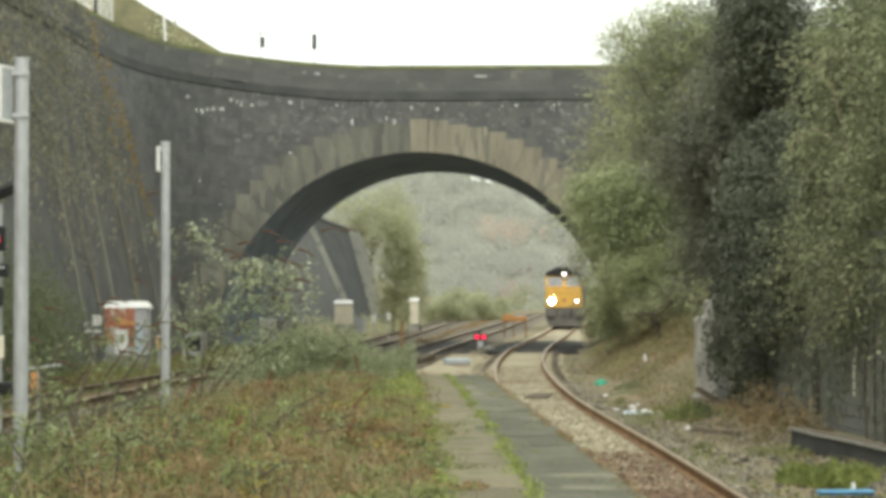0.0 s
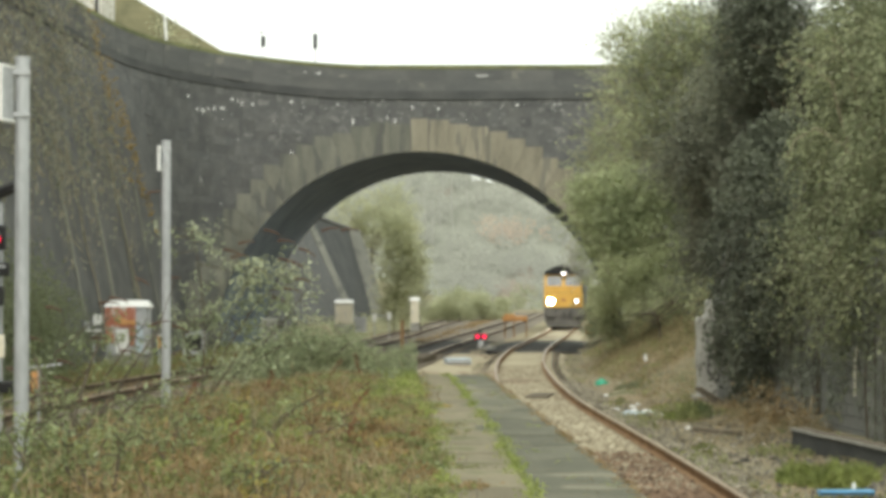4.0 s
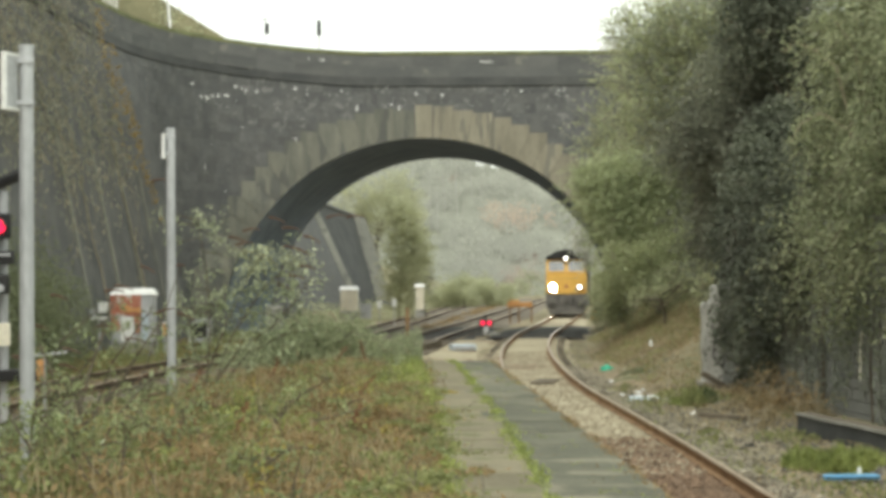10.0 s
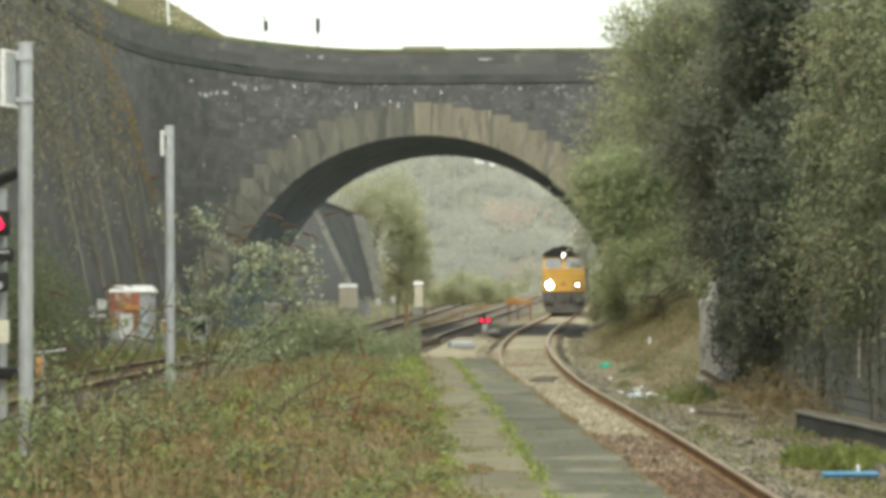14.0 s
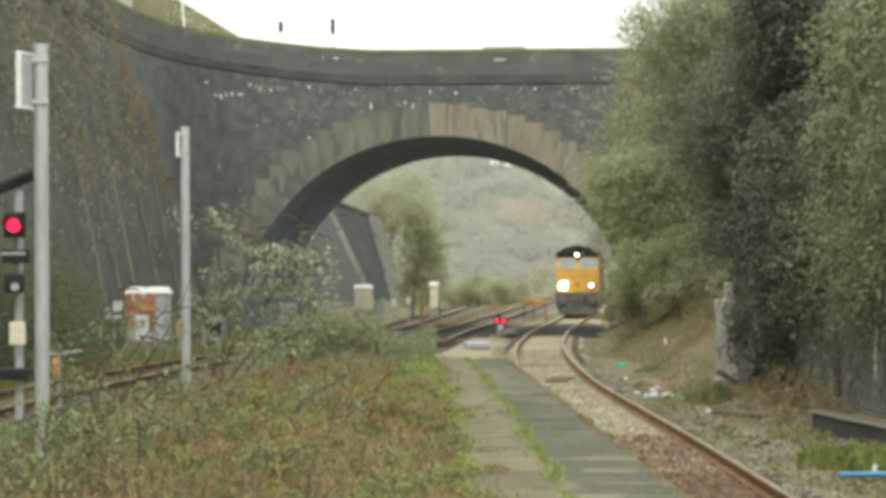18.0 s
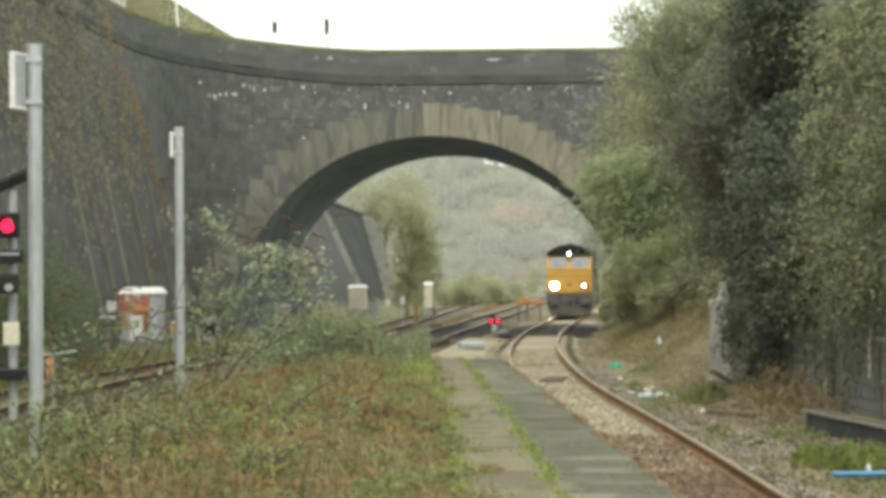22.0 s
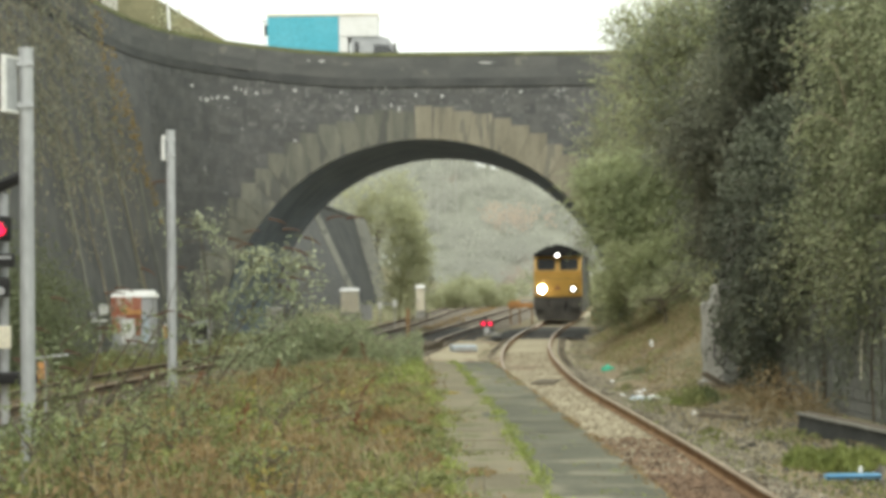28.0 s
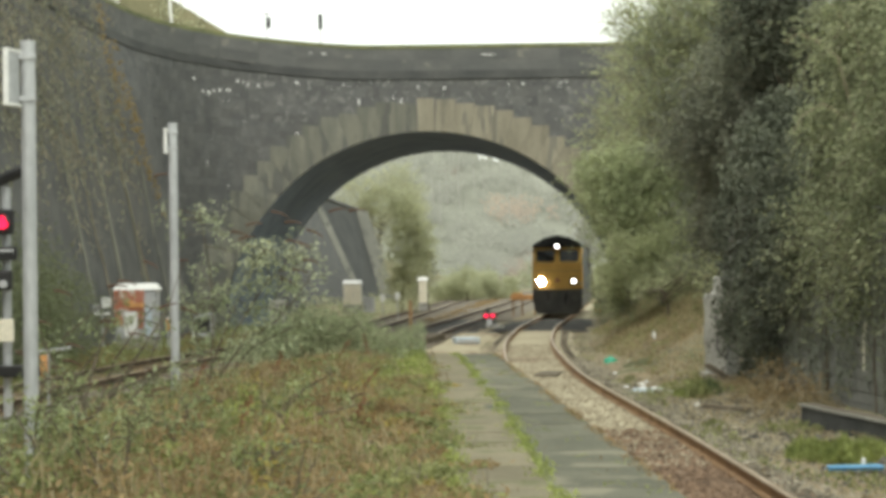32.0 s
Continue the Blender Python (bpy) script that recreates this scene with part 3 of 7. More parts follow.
def bridge():
    b = thing("road_bridge", "sooty stone road bridge with one wide arch", "bridge", kind="structure")
    core = bmesh.new()
    us = np.arange(0, CU[-1] - 0.5, 0.5)
    for u0, u1 in zip(us, us[1:]):
        x0, x1 = wall_at(u0, 5)[0], wall_at(u1, 5)[0]
        straight = u1 < 25.2
        z0 = arch_z(x0) if straight else -0.6
        z1 = arch_z(x1) if straight else -0.6
        pts = [wall_at(u0, z0), wall_at(u1, z1), wall_at(u1, STRING), wall_at(u0, STRING)]
        bk = [wall_at(u0, z0, -0.6), wall_at(u1, z1, -0.6), wall_at(u1, STRING, -0.6), wall_at(u0, STRING, -0.6)]
        v = [core.verts.new(p) for p in pts + bk]
        for f in ((0, 1, 2, 3), (7, 6, 5, 4), (3, 2, 6, 7), (1, 0, 4, 5)):
            core.faces.new([v[i] for i in f])
    part("core_wall", core, MORTAR, b)
    # lining of the arch, from the front face to the far face, a little askew
    lin = bmesh.new()
    n, steps = 40, 6
    rings = []
    for k in range(steps + 1):
        f = k / steps
        for r in (RAD, RAD + 0.8):
            rings.append([lin.verts.new((CX + SKEW * f + r * math.cos(a), FRONT + 0.02 + DEPTH * f, CZ + r * math.sin(a))) for a in np.linspace(0, math.pi, n + 1)])
    for k in range(steps):
        for i in range(n):
            a, c = rings[2 * k], rings[2 * k + 2]
            lin.faces.new((a[i], a[i + 1], c[i + 1], c[i]))
            a, c = rings[2 * k + 1], rings[2 * k + 3]
            lin.faces.new((a[i + 1], a[i], c[i], c[i + 1]))
    part("arch_lining", lin, BARREL, b, "blue-grey arch lining")
    far = bmesh.new()
    xs = np.arange(-16, 16.1, 0.5)
    for x0, x1 in zip(xs, xs[1:]):
        z0, z1 = arch_z(x0 - SKEW), arch_z(x1 - SKEW)
        y = FRONT + DEPTH
        v = [far.verts.new(p) for p in ((x0, y, z0), (x1, y, z1), (x1, y, TOP - 0.1), (x0, y, TOP - 0.1), (x0, y + 0.6, z0), (x1, y + 0.6, z1), (x1, y + 0.6, TOP - 0.1), (x0, y + 0.6, TOP - 0.1))]
        for f in ((0, 1, 2, 3), (7, 6, 5, 4), (3, 2, 6, 7), (1, 0, 4, 5)):
            far.faces.new([v[i] for i in f])
    part("far_wall", far, SOOT, b)
    part("road_deck", block(-16, 16, FRONT + 0.1, FRONT + DEPTH + 0.2, 10.35, 10.7), TARMAC, b, "tarmac road deck")
    fill = bmesh.new()
    for sgn in (-1, 1):
        x0, x1 = (-16, CX - 8.75) if sgn < 0 else (CX + SKEW + 8.8, 16)
        bx(fill, x0, x1, FRONT + 0.7, FRONT + DEPTH - 0.1, -0.6, 10.3)
    part("abutment_fill", fill, MORTAR, b)
    # parapet in long stones, with a rounded string course and a coping
    umax = CU[-1] - 1
    u = 0.0
    while u < umax:
        ln = random.uniform(1.3, 1.9)
        for z0, z1 in ((STRING + 0.2, STRING + 0.68), (STRING + 0.684, TOP - 0.16)):
            par = bmesh.new()
            face_box(par, u + 0.003, min(u + ln, umax) - 0.003, z0, z1, -0.45, 0.02 + random.uniform(0, 0.008))
            part("parapet_stone", par, PARAPET, b)
        u += ln
    back = bmesh.new()
    cop, strg = bmesh.new(), bmesh.new()
    us = np.arange(0, umax, 0.6)
    for u0, u1 in zip(us, us[1:]):
        face_box(back, u0, u1, STRING, TOP - 0.17, -0.4, 0.0)
        face_box(cop, u0, u1, TOP - 0.16, TOP, -0.5, 0.045)
        face_box(strg, u0, u1, STRING - 0.12, STRING + 0.1, -0.3, 0.075)
        face_box(strg, u0, u1, STRING + 0.1, STRING + 0.24, -0.3, 0.05)
    part("parapet_core", back, MORTAR, b)
    part("coping", cop, MOSS, b, "mossy parapet coping")
    part("string_course", strg, SHADESTRING, b, "projecting stone string course coloured dark for its shadow")
    # voussoirs, stepped on the outside, set in the curved face
    n = 35
    edges = np.linspace(math.radians(4), math.radians(176), n + 1)
    for i in range(n):
        a, c = edges[i] + 0.0005, edges[i + 1] - 0.0005
        mid = (a + c) / 2
        lo, hi = (a, c) if mid < math.pi / 2 else (c, a)
        ro = RAD + random.uniform(1.1, 1.34) - 0.2 * (1 - math.sin(mid))
        inner = [(CX + RAD * math.cos(t), CZ + RAD * math.sin(t)) for t in np.linspace(lo, hi, 4)]
        o_hi = (CX + ro * math.cos(hi), CZ + ro * math.sin(hi))
        o_lo = (CX + ro * math.cos(lo), CZ + ro * math.sin(lo))
        if abs(mid - math.pi / 2) < 0.04:
            pts = inner + [(inner[-1][0], CZ + RAD + 1.38), (inner[0][0], CZ + RAD + 1.38)]
        else:
            pts = inner + [o_hi, (o_lo[0], o_hi[1]), o_lo]
        proud = 0.045 + random.uniform(0, 0.004)
        vs = bmesh.new()
        front = [vs.verts.new(wall_at(along(x), z, proud)) for x, z in pts]
        rear = [vs.verts.new(wall_at(along(x), z, -0.3)) for x, z in pts]
        vs.faces.new(front)
        vs.faces.new(rear[::-1])
        for k in range(len(pts)):
            j = (k + 1) % len(pts)
            vs.faces.new((front[j], front[k], rear[k], rear[j]))
        bmesh.ops.recalc_face_normals(vs, faces=vs.faces)
        part("voussoir", vs, GREYVOUSSOIR if mid > 1.62 else VOUSSOIR, b)
    return b


BRIDGE = bridge()


def raking_strips(parent):
    """Pale raking ribs on the leaning wing wall."""
    for u, top in ((BATTER_FROM + 2.0, 5.2), (BATTER_FROM + 4.2, 6.6), (BATTER_FROM + 7.0, 7.2), (BATTER_FROM + 10.5, 7.0), (BATTER_FROM + 15.0, 6.6)):
        bm = bmesh.new()
        face_box(bm, u, u + 0.4, 0.2, top, -0.05, 0.07)
        part("raking_rib", bm, GREYVOUSSOIR, parent, "pale weathered raking rib")


raking_strips(BRIDGE)


def lime_marks(parent):
    """White lime runs and scars on the dark face, each with a shape of its own."""
    rng = random.Random(4)
    marks = [(-9.76, 9.87, 0.1, 0.16), (-9.56, 9.82, 0.09, 0.26), (-9.36, 9.92, 0.1, 0.16), (-9.13, 9.96, 0.11, 0.14), (-8.84, 10.0, 0.16, 0.1), (-10.07, 10.35, 0.107, 0.095), (-8.04, 10.2, 0.06, 0.28),
             (-8.44, 10.36, 0.095, 0.14), (-8.2, 10.33, 0.048, 0.14), (-5.99, 10.31, 0.07, 0.14), (-7.61, 10.18, 0.083, 0.12), (-3.41, 9.48, 0.048, 0.26), (-1.97, 9.61, 0.06, 0.12), (-1.64, 9.47, 0.048, 0.21),
             (-0.95, 10.08, 0.048, 0.21), (0.14, 10.0, 0.07, 0.14), (2.86, 10.15, 0.048, 0.17), (3.45, 10.14, 0.048, 0.12), (5.04, 10.15, 0.048, 0.17), (5.25, 10.17, 0.048, 0.12), (-5.44, 11.55, 0.06, 0.095),
             (-4.89, 11.5, 0.107, 0.07), (-9.83, 11.3, 0.048, 0.095), (-9.01, 11.42, 0.07, 0.17), (-9.16, 11.24, 0.095, 0.07), (-8.21, 8.71, 0.048, 0.095), (-6.0, 8.18, 0.06, 0.095), (-9.63, 6.98, 0.036, 0.29),
             (2.09, 11.38, 0.36, 0.06), (-2.18, 10.3, 0.06, 0.07), (-4.07, 10.18, 0.06, 0.095), (-5.49, 10.07, 0.048, 0.095), (6.34, 10.14, 0.048, 0.095)]
    marks = [(x, z, w * 1.1, h * 1.1) for x, z, w, h in marks]
    marks += [(rng.uniform(-9.5, 6.5), rng.uniform(9.4, 10.35), rng.uniform(0.015, 0.035), rng.uniform(0.03, 0.09)) for _ in range(36)]
    marks += [(rng.uniform(-9.5, -5.0), rng.uniform(4.5, 8.6), rng.uniform(0.02, 0.05), rng.uniform(0.03, 0.09)) for _ in range(16)]
    for x, z, w, h in marks:
        z -= 0.58 * smooth(18.5, 27, along(x)) * smooth(5, 10.5, z)
        if math.hypot(x - CX, z - CZ) < RAD + 1.4 and z < 9.2:
            continue
        bm = bmesh.new()
        n = 9
        v = []
        for i in range(n):
            a = 2 * math.pi * i / n
            k = rng.uniform(0.2, 1.3)
            v.append(bm.verts.new(wall_at(along(x) + w * k * math.cos(a), z + h * 0.5 * k * math.sin(a), 0.042 if z < 10.6 else 0.034)))
        bm.faces.new(v)
        part("lime_mark", bm, LIME, parent, "white lime mark")


lime_marks(BRIDGE)


def far_wing():
    """A leaning wing wall that runs off behind the arch, a dark recessed bay in it between two raking ribs."""
    w = thing("far_wing_wall", "leaning dark stone wing wall behind the arch", "retaining wall", kind="structure")

    def leaning(name, foot, head, depth, material, label=""):
        """A slab between a foot line and a head line (two ends each), with thickness away from the track."""
        bm = bmesh.new()
        (fa, fb), (ha, hb) = foot, head
        q = [fa, fb, hb, ha]
        v = [bm.verts.new(c) for c in q] + [bm.verts.new((c[0] - depth, c[1] + 0.3 * depth, c[2])) for c in q]
        for f in ((0, 1, 2, 3), (7, 6, 5, 4), (3, 2, 6, 7), (1, 5, 6, 2), (0, 3, 7, 4)):
            bm.faces.new([v[i] for i in f])
        return part(name, bm, material, w, label)

    leaning("near_bay", ((-7.9, 88.2, -0.4), (-5.05, 118.0, -0.4)), ((-10.2, 88.2, 9.2), (-8.68, 118.0, 7.6)), 3, SOOT, "weathered grey leaning masonry")
    leaning("raking_rib", ((-5.02, 118.0, -0.4), (-4.62, 118.5, -0.4)), ((-8.63, 118.0, 7.62), (-8.25, 118.5, 7.62)), 0.6, PALERIB, "pale weathered raking rib")
    leaning("dark_bay", ((-4.95, 119.0, -0.4), (-4.35, 135.0, -0.4)), ((-8.55, 119.0, 7.6), (-6.45, 135.0, 7.1)), 3, BLACKSTONE, "dark stone recessed bay")
    leaning("raking_rib", ((-4.37, 134.9, -0.4), (-3.2, 135.4, -0.4)), ((-6.45, 134.9, 7.12), (-5.6, 135.4, 7.05)), 0.8, PALERIB, "pale weathered raking rib")
    cp = bmesh.new()
    tube(cp, [(-10.2, 88.3, 9.25), (-8.65, 118.3, 7.65), (-6.5, 135, 7.15)], 0.2, 0.17, 6)
    part("coping", cp, MORTAR, w)


far_wing()


# ---- right-hand retaining wall, its broken end pier, and the cable trough ----
def right_wall():
    w = thing("retaining_wall", "dark stone retaining wall under ivy and bushes", "retaining wall", pose(6.3, 40.2, 0, 0, 0, 3.15) @ pose(-6.3, -40.2, 0), kind="structure")
    part("core_wall", block(6.3, 7.0, 4, 40.2, -0.5, 3.2), MORTAR, w)
    course = bmesh.new()
    for r in range(17):
        y = 16 + random.uniform(0, 0.4)
        while y < 40:
            ln = random.uniform(0.3, 0.6)
            bx(course, 6.24 - random.uniform(0, 0.03), 6.32, y, y + ln - 0.02, -0.2 + r * 0.2, -0.2 + r * 0.2 + 0.187)
            y += ln
    part("stone_courses", course, WALLGREY, w)["kind"] = "stuff"


right_wall()


def end_pier():
    p = thing("broken_pier", "pale crumbling concrete pier at the wall end", "pier", pose(6.03, 40.3, -0.1))
    bm = prism([(-0.2, 0.0), (0.5, 0.0), (0.48, 0.9), (0.36, 1.4), (0.24, 1.62), (0.17, 1.8), (0.16, 2.12), (0.1, 2.2), (0.03, 2.14), (0.0, 1.86), (-0.06, 1.78), (-0.17, 1.8), (-0.21, 1.7), (-0.18, 1.3), (-0.21, 0.8), (-0.17, 0.4)], -0.3, 0.3)
    bmesh.ops.bevel(bm, geom=list(bm.edges), offset=0.02, segments=1, affect="EDGES")
    part("shaft", bm, PIERSTONE, p)
    part("footing", block(-0.3, 0.35, -0.28, 0.38, -0.2, 0.05, 0.04), CONCRETE, p)
    ck = bmesh.new()
    tube(ck, [(0.04, -0.3, 1.02), (0.0, -0.31, 0.8), (-0.01, -0.31, 0.58), (0.1, -0.31, 0.45), (0.3, -0.3, 0.28)], 0.02, 0.03, 5)
    part("crack", ck, HAZED_GRIME, p, "dark open crack")
    part("dark_gap", block(-0.05, 0.03, -0.31, -0.29, 1.2, 1.3, 0.01), HAZED_GRIME, p)
    part("stake", rod((0.42, -0.3, -0.1), (0.46, -0.28, 0.6), 0.03, 8), CONCRETE, p, "leaning pale stake")


end_pier()


TROUGH = pose(5.56, 27.7, -0.03, 0, 0, 8.2) @ pose(-5.7, -28.4, 0)


def cable_trough():
    t = thing("cable_trough", "low concrete cable trough with pale lids", "cable trough", TROUGH, kind="structure")
    part("trough", block(5.58, 5.82, 10, 28.4, -0.3, 0.16, 0.02), BLACKSTONE, t, "dark trough side")
    y, me = 10.0, None
    while y < 27.8:
        if me is None:
            o = part("lid", block(-0.13, 0.13, 0, 0.95, 0, 0.018, 0.005), DARKBALLAST, t)
            me = o.data
        else:
            o = part("lid", me, CONCRETE, t)
        o.matrix_basis = pose(5.7, y, 0.163, random.uniform(-0.4, 0.4), random.uniform(-1, 1), random.uniform(-0.6, 0.6))
        e = part("lid_edge", block(-0.15, -0.132, 0.02, 0.93, -0.02, 0.022, 0.004), CONCRETE, t, "pale chipped lid edge")
        e.matrix_basis = o.matrix_basis.copy()
        y += 0.97


cable_trough()


# ---- distance: a wooded hill beyond the arch, haze put into its colours ----
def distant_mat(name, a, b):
    """Leaves of the far backdrop; haze is put in as glow, as in the hillside."""
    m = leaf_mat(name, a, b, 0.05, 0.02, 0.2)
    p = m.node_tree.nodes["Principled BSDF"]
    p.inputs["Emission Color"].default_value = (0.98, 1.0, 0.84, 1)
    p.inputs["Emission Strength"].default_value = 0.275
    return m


def haze_hill():
    # Haze painted in: pale low-contrast colour, and a glow of its own.
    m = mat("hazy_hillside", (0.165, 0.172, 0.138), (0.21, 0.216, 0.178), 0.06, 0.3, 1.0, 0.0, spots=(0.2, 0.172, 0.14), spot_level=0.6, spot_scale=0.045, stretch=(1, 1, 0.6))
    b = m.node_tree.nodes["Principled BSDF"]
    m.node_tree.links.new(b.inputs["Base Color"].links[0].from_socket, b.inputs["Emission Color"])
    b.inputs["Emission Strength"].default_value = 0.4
    xs, zs = np.concatenate([np.linspace(-220, -21, 40), np.linspace(-20, 30, 220), np.linspace(31, 220, 40)]), np.linspace(-1, 1, 21)
    v, fc = [], []
    for i, x in enumerate(xs):
        top = 28.5 + 1.5 * noise.noise((x * 0.03, 1, 0)) + 1.2 * noise.noise((x * 0.2, 2, 0))
        dip = 10.0 * math.exp(-((x - 8.3) / 0.9) ** 2) + 9.0 * math.exp(-((x - 11.0) / 0.7) ** 2) + 4.5 * math.exp(-((x - 14.0) / 0.6) ** 2)
        for j, q in enumerate(zs):
            f = (q + 1) / 2
            v.append((x, 300 + 60 * f - 0.0006 * x * x, -0.5 + top * f - dip * max(0.0, f - 0.85) / 0.15))
    k = len(zs)
    fc = [(i * k + j, (i + 1) * k + j, (i + 1) * k + j + 1, i * k + j + 1) for i in range(len(xs) - 1) for j in range(k - 1)]
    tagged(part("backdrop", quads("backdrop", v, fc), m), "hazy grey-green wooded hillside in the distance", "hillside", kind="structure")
    rng = np.random.default_rng(5)
    # rounded tree crowns up the slope, in three tints of spring wood
    tints = (("grey-green", distant_mat("hazy_wood_leaves", (0.06, 0.07, 0.04), (0.09, 0.098, 0.06))),
             ("pale green", distant_mat("hazy_pale_leaves", (0.12, 0.13, 0.09), (0.15, 0.158, 0.115))),
             ("russet", distant_mat("hazy_russet_leaves", (0.2, 0.115, 0.05), (0.23, 0.14, 0.07))))
    for k, (tint, lm) in enumerate(tints):
        blobs = []
        for i in range((150, 95, 9)[k]):
            if k == 2:
                x, f = rng.normal(14.5, 2.5), rng.uniform(0.42, 0.52)
            else:
                x, f = rng.uniform(-34, 50), rng.uniform(0.02, 0.86) if k == 0 else rng.uniform(0.25, 0.9)
            r = rng.uniform(1.2, 2.6)
            blobs.append((x, 298 + 60 * f, 0.8 + 28.0 * f, r, 1.2, r * rng.uniform(0.8, 1.4)))
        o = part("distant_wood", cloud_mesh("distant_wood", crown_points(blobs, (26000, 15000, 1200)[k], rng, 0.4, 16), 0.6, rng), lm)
        tagged(o, "hazy " + tint + " treetops on the far slope", "woodland", kind="stuff")
    n = 90
    x = rng.uniform(-40, 60, n)
    blobs = [(a, 270 + rng.uniform(-8, 8), rng.uniform(0.5, 2.2), rng.uniform(1.5, 3), 2, rng.uniform(1.0, 2.2)) for a in x]
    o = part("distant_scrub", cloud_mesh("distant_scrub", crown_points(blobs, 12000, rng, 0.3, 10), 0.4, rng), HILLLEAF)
    tagged(o, "pale hazy scrub at the foot of the hill", "scrub", kind="stuff")
    tr = bmesh.new()
    for i in range(110):
        x = random.uniform(-30, 45)
        y = random.uniform(322, 357)
        z = (y - 300) / 60 * 28
        tube(tr, [(x, y - 1.5, z - 1), (x + random.uniform(-0.6, 0.6), y - 1.5, z + random.uniform(4, 8))], 0.14, 0.05, 5)
    # Trunk colour is paled for the haze too.
    o = part("distant_trunks", tr, mat("hazy_trunks", (0.34, 0.34, 0.3), (0.42, 0.42, 0.38), 0.3, 3, 1.0, 0))
    tagged(o, "thin hazy tree trunks on the hillside", "tree trunks", kind="stuff")


haze_hill()


# ---- trees and bushes ----
def tree(name, label, category, base, trunk_top, blobs, n, size, material, seed, trunk=0.12, limbs=8, twigs=0, ragged=0.22, sub=26, group="", spray=None, bark=None):
    """A tapered trunk with limbs to its clumps, and a crown of many small leaves. Base and blobs are in the world."""
    rng = np.random.default_rng(seed)
    t = thing(name, label, category, pose(*base), group)
    o = Vector(base)
    bl = [(b[0] - o.x, b[1] - o.y, b[2] - o.z, *b[3:]) for b in blobs]
    tt = Vector(trunk_top) - o
    bm = bmesh.new()
    mid = tt * 0.5 + Vector((rng.uniform(-0.2, 0.2), 0, 0))
    tube(bm, [(0, 0, -0.3), mid, tt], trunk, trunk * 0.45, 8)
    part("trunk", bm, BARK, t)
    for i in range(limbs):
        b = bl[int(rng.integers(len(bl)))]
        e = Vector([b[k] + b[3 + k] * rng.uniform(-0.7, 0.7) for k in range(3)])
        s = tt * rng.uniform(0.35, 1.0)
        lm = bmesh.new()
        tube(lm, [s, s.lerp(e, 0.5) + Vector((0, 0, rng.uniform(0, 0.4))), e], trunk * 0.4, 0.012, 6)
        part("limb", lm, BARK, t)
    if twigs:
        tw = bmesh.new()
        for i in range(twigs):
            b = bl[int(rng.integers(len(bl)))]
            u = rng.normal(size=3)
            u /= np.linalg.norm(u)
            s = Vector([b[k] + b[3 + k] * u[k] * 0.5 for k in range(3)])
            e = Vector([b[k] + b[3 + k] * u[k] * rng.uniform(0.9, 1.25) for k in range(3)])
            tube(tw, [s, s.lerp(e, 0.5) + Vector(rng.normal(size=3) * 0.08), e], 0.016, 0.005, 4)
        part("brushwood", tw, TWIG, t)["kind"] = "stuff"
    if n:
        part("crown", cloud_mesh("crown", crown_points(bl, n, rng, ragged, sub), size, rng), material, t)
    if spray:
        count, leaves, length, droop, leaf = spray
        tw, pts, ax = sprays(bl, count, leaves, length, rng, droop)
        part("brushwood", twig_mesh("brushwood", tw, 0.006), bark or TWIG, t)["kind"] = "stuff"
        part("outer_leaves", cloud_mesh("outer_leaves", pts, size * 1.1, rng, 0, 0.42, None, ax), leaf, t)
    return t


# ivy over the wall end and along the wall's face
tree("ivy", "dense dark green ivy smothering the wall end", "ivy", (6.55, 40.6, 0), (6.8, 40.6, 4.2),
     [(6.72, 39.8, 1.5, 0.42, 0.6, 1.5), (6.75, 39.8, 3.3, 0.7, 0.7, 1.3), (6.35, 37.6, 1.7, 0.45, 0.9, 1.7), (6.6, 37.6, 3.9, 0.6, 0.9, 1.2), (6.3, 35.2, 1.8, 0.4, 1.0, 1.6), (6.45, 35.2, 3.7, 0.6, 1.0, 1.0), (6.3, 33.2, 2.4, 0.35, 0.9, 1.2), (7.2, 40.2, 4.8, 0.8, 0.8, 0.9), (7.7, 40.4, 5.6, 0.7, 0.8, 0.7), (7.6, 39.6, 4.6, 0.9, 0.8, 0.9)],
     38000, 0.1, IVY, 11, 0.2, 6, 0, 0.16, 60, spray=(1100, 12, 0.5, 1.0, IVY), bark=BARK)
# the dark hollow tree above and behind the ivy
tree("tree", "tall dull brown-green tree leaning over the cutting", "tree", (8.6, 46, 1.0), (8.3, 46, 7.5),
     [(9.4, 46, 7.0, 1.2, 1.2, 1.4), (7.4, 46, 7.0, 0.9, 1.0, 1.0), (6.5, 46.4, 5.6, 0.75, 0.9, 0.9), (7.6, 46, 5.6, 1.0, 1.0, 1.0), (7.6, 47, 3.6, 1.0, 0.8, 1.6)],
     26000, 0.1, DUSK, 12, 0.18, 16, 120, 0.5, 50, spray=(1500, 12, 0.8, 0.5, DUSK), bark=BARK)
tree("tree", "hazy olive tree reaching over the bank", "tree", (7.6, 52, 1.2), (7.4, 52, 8.0),
     [(6.3, 52, 8.6, 0.8, 1.0, 1.0), (7.3, 52, 9.6, 1.0, 1.0, 0.9), (6.9, 52, 7.4, 0.9, 1.0, 0.9), (8.2, 52, 8.6, 1.0, 1.0, 1.2), (6.2, 52, 6.6, 0.6, 0.9, 0.8)],
     9000, 0.095, SHADE, 20, 0.12, 14, 160, 0.5, 50, spray=(1500, 12, 0.9, 0.35, HAZEL))
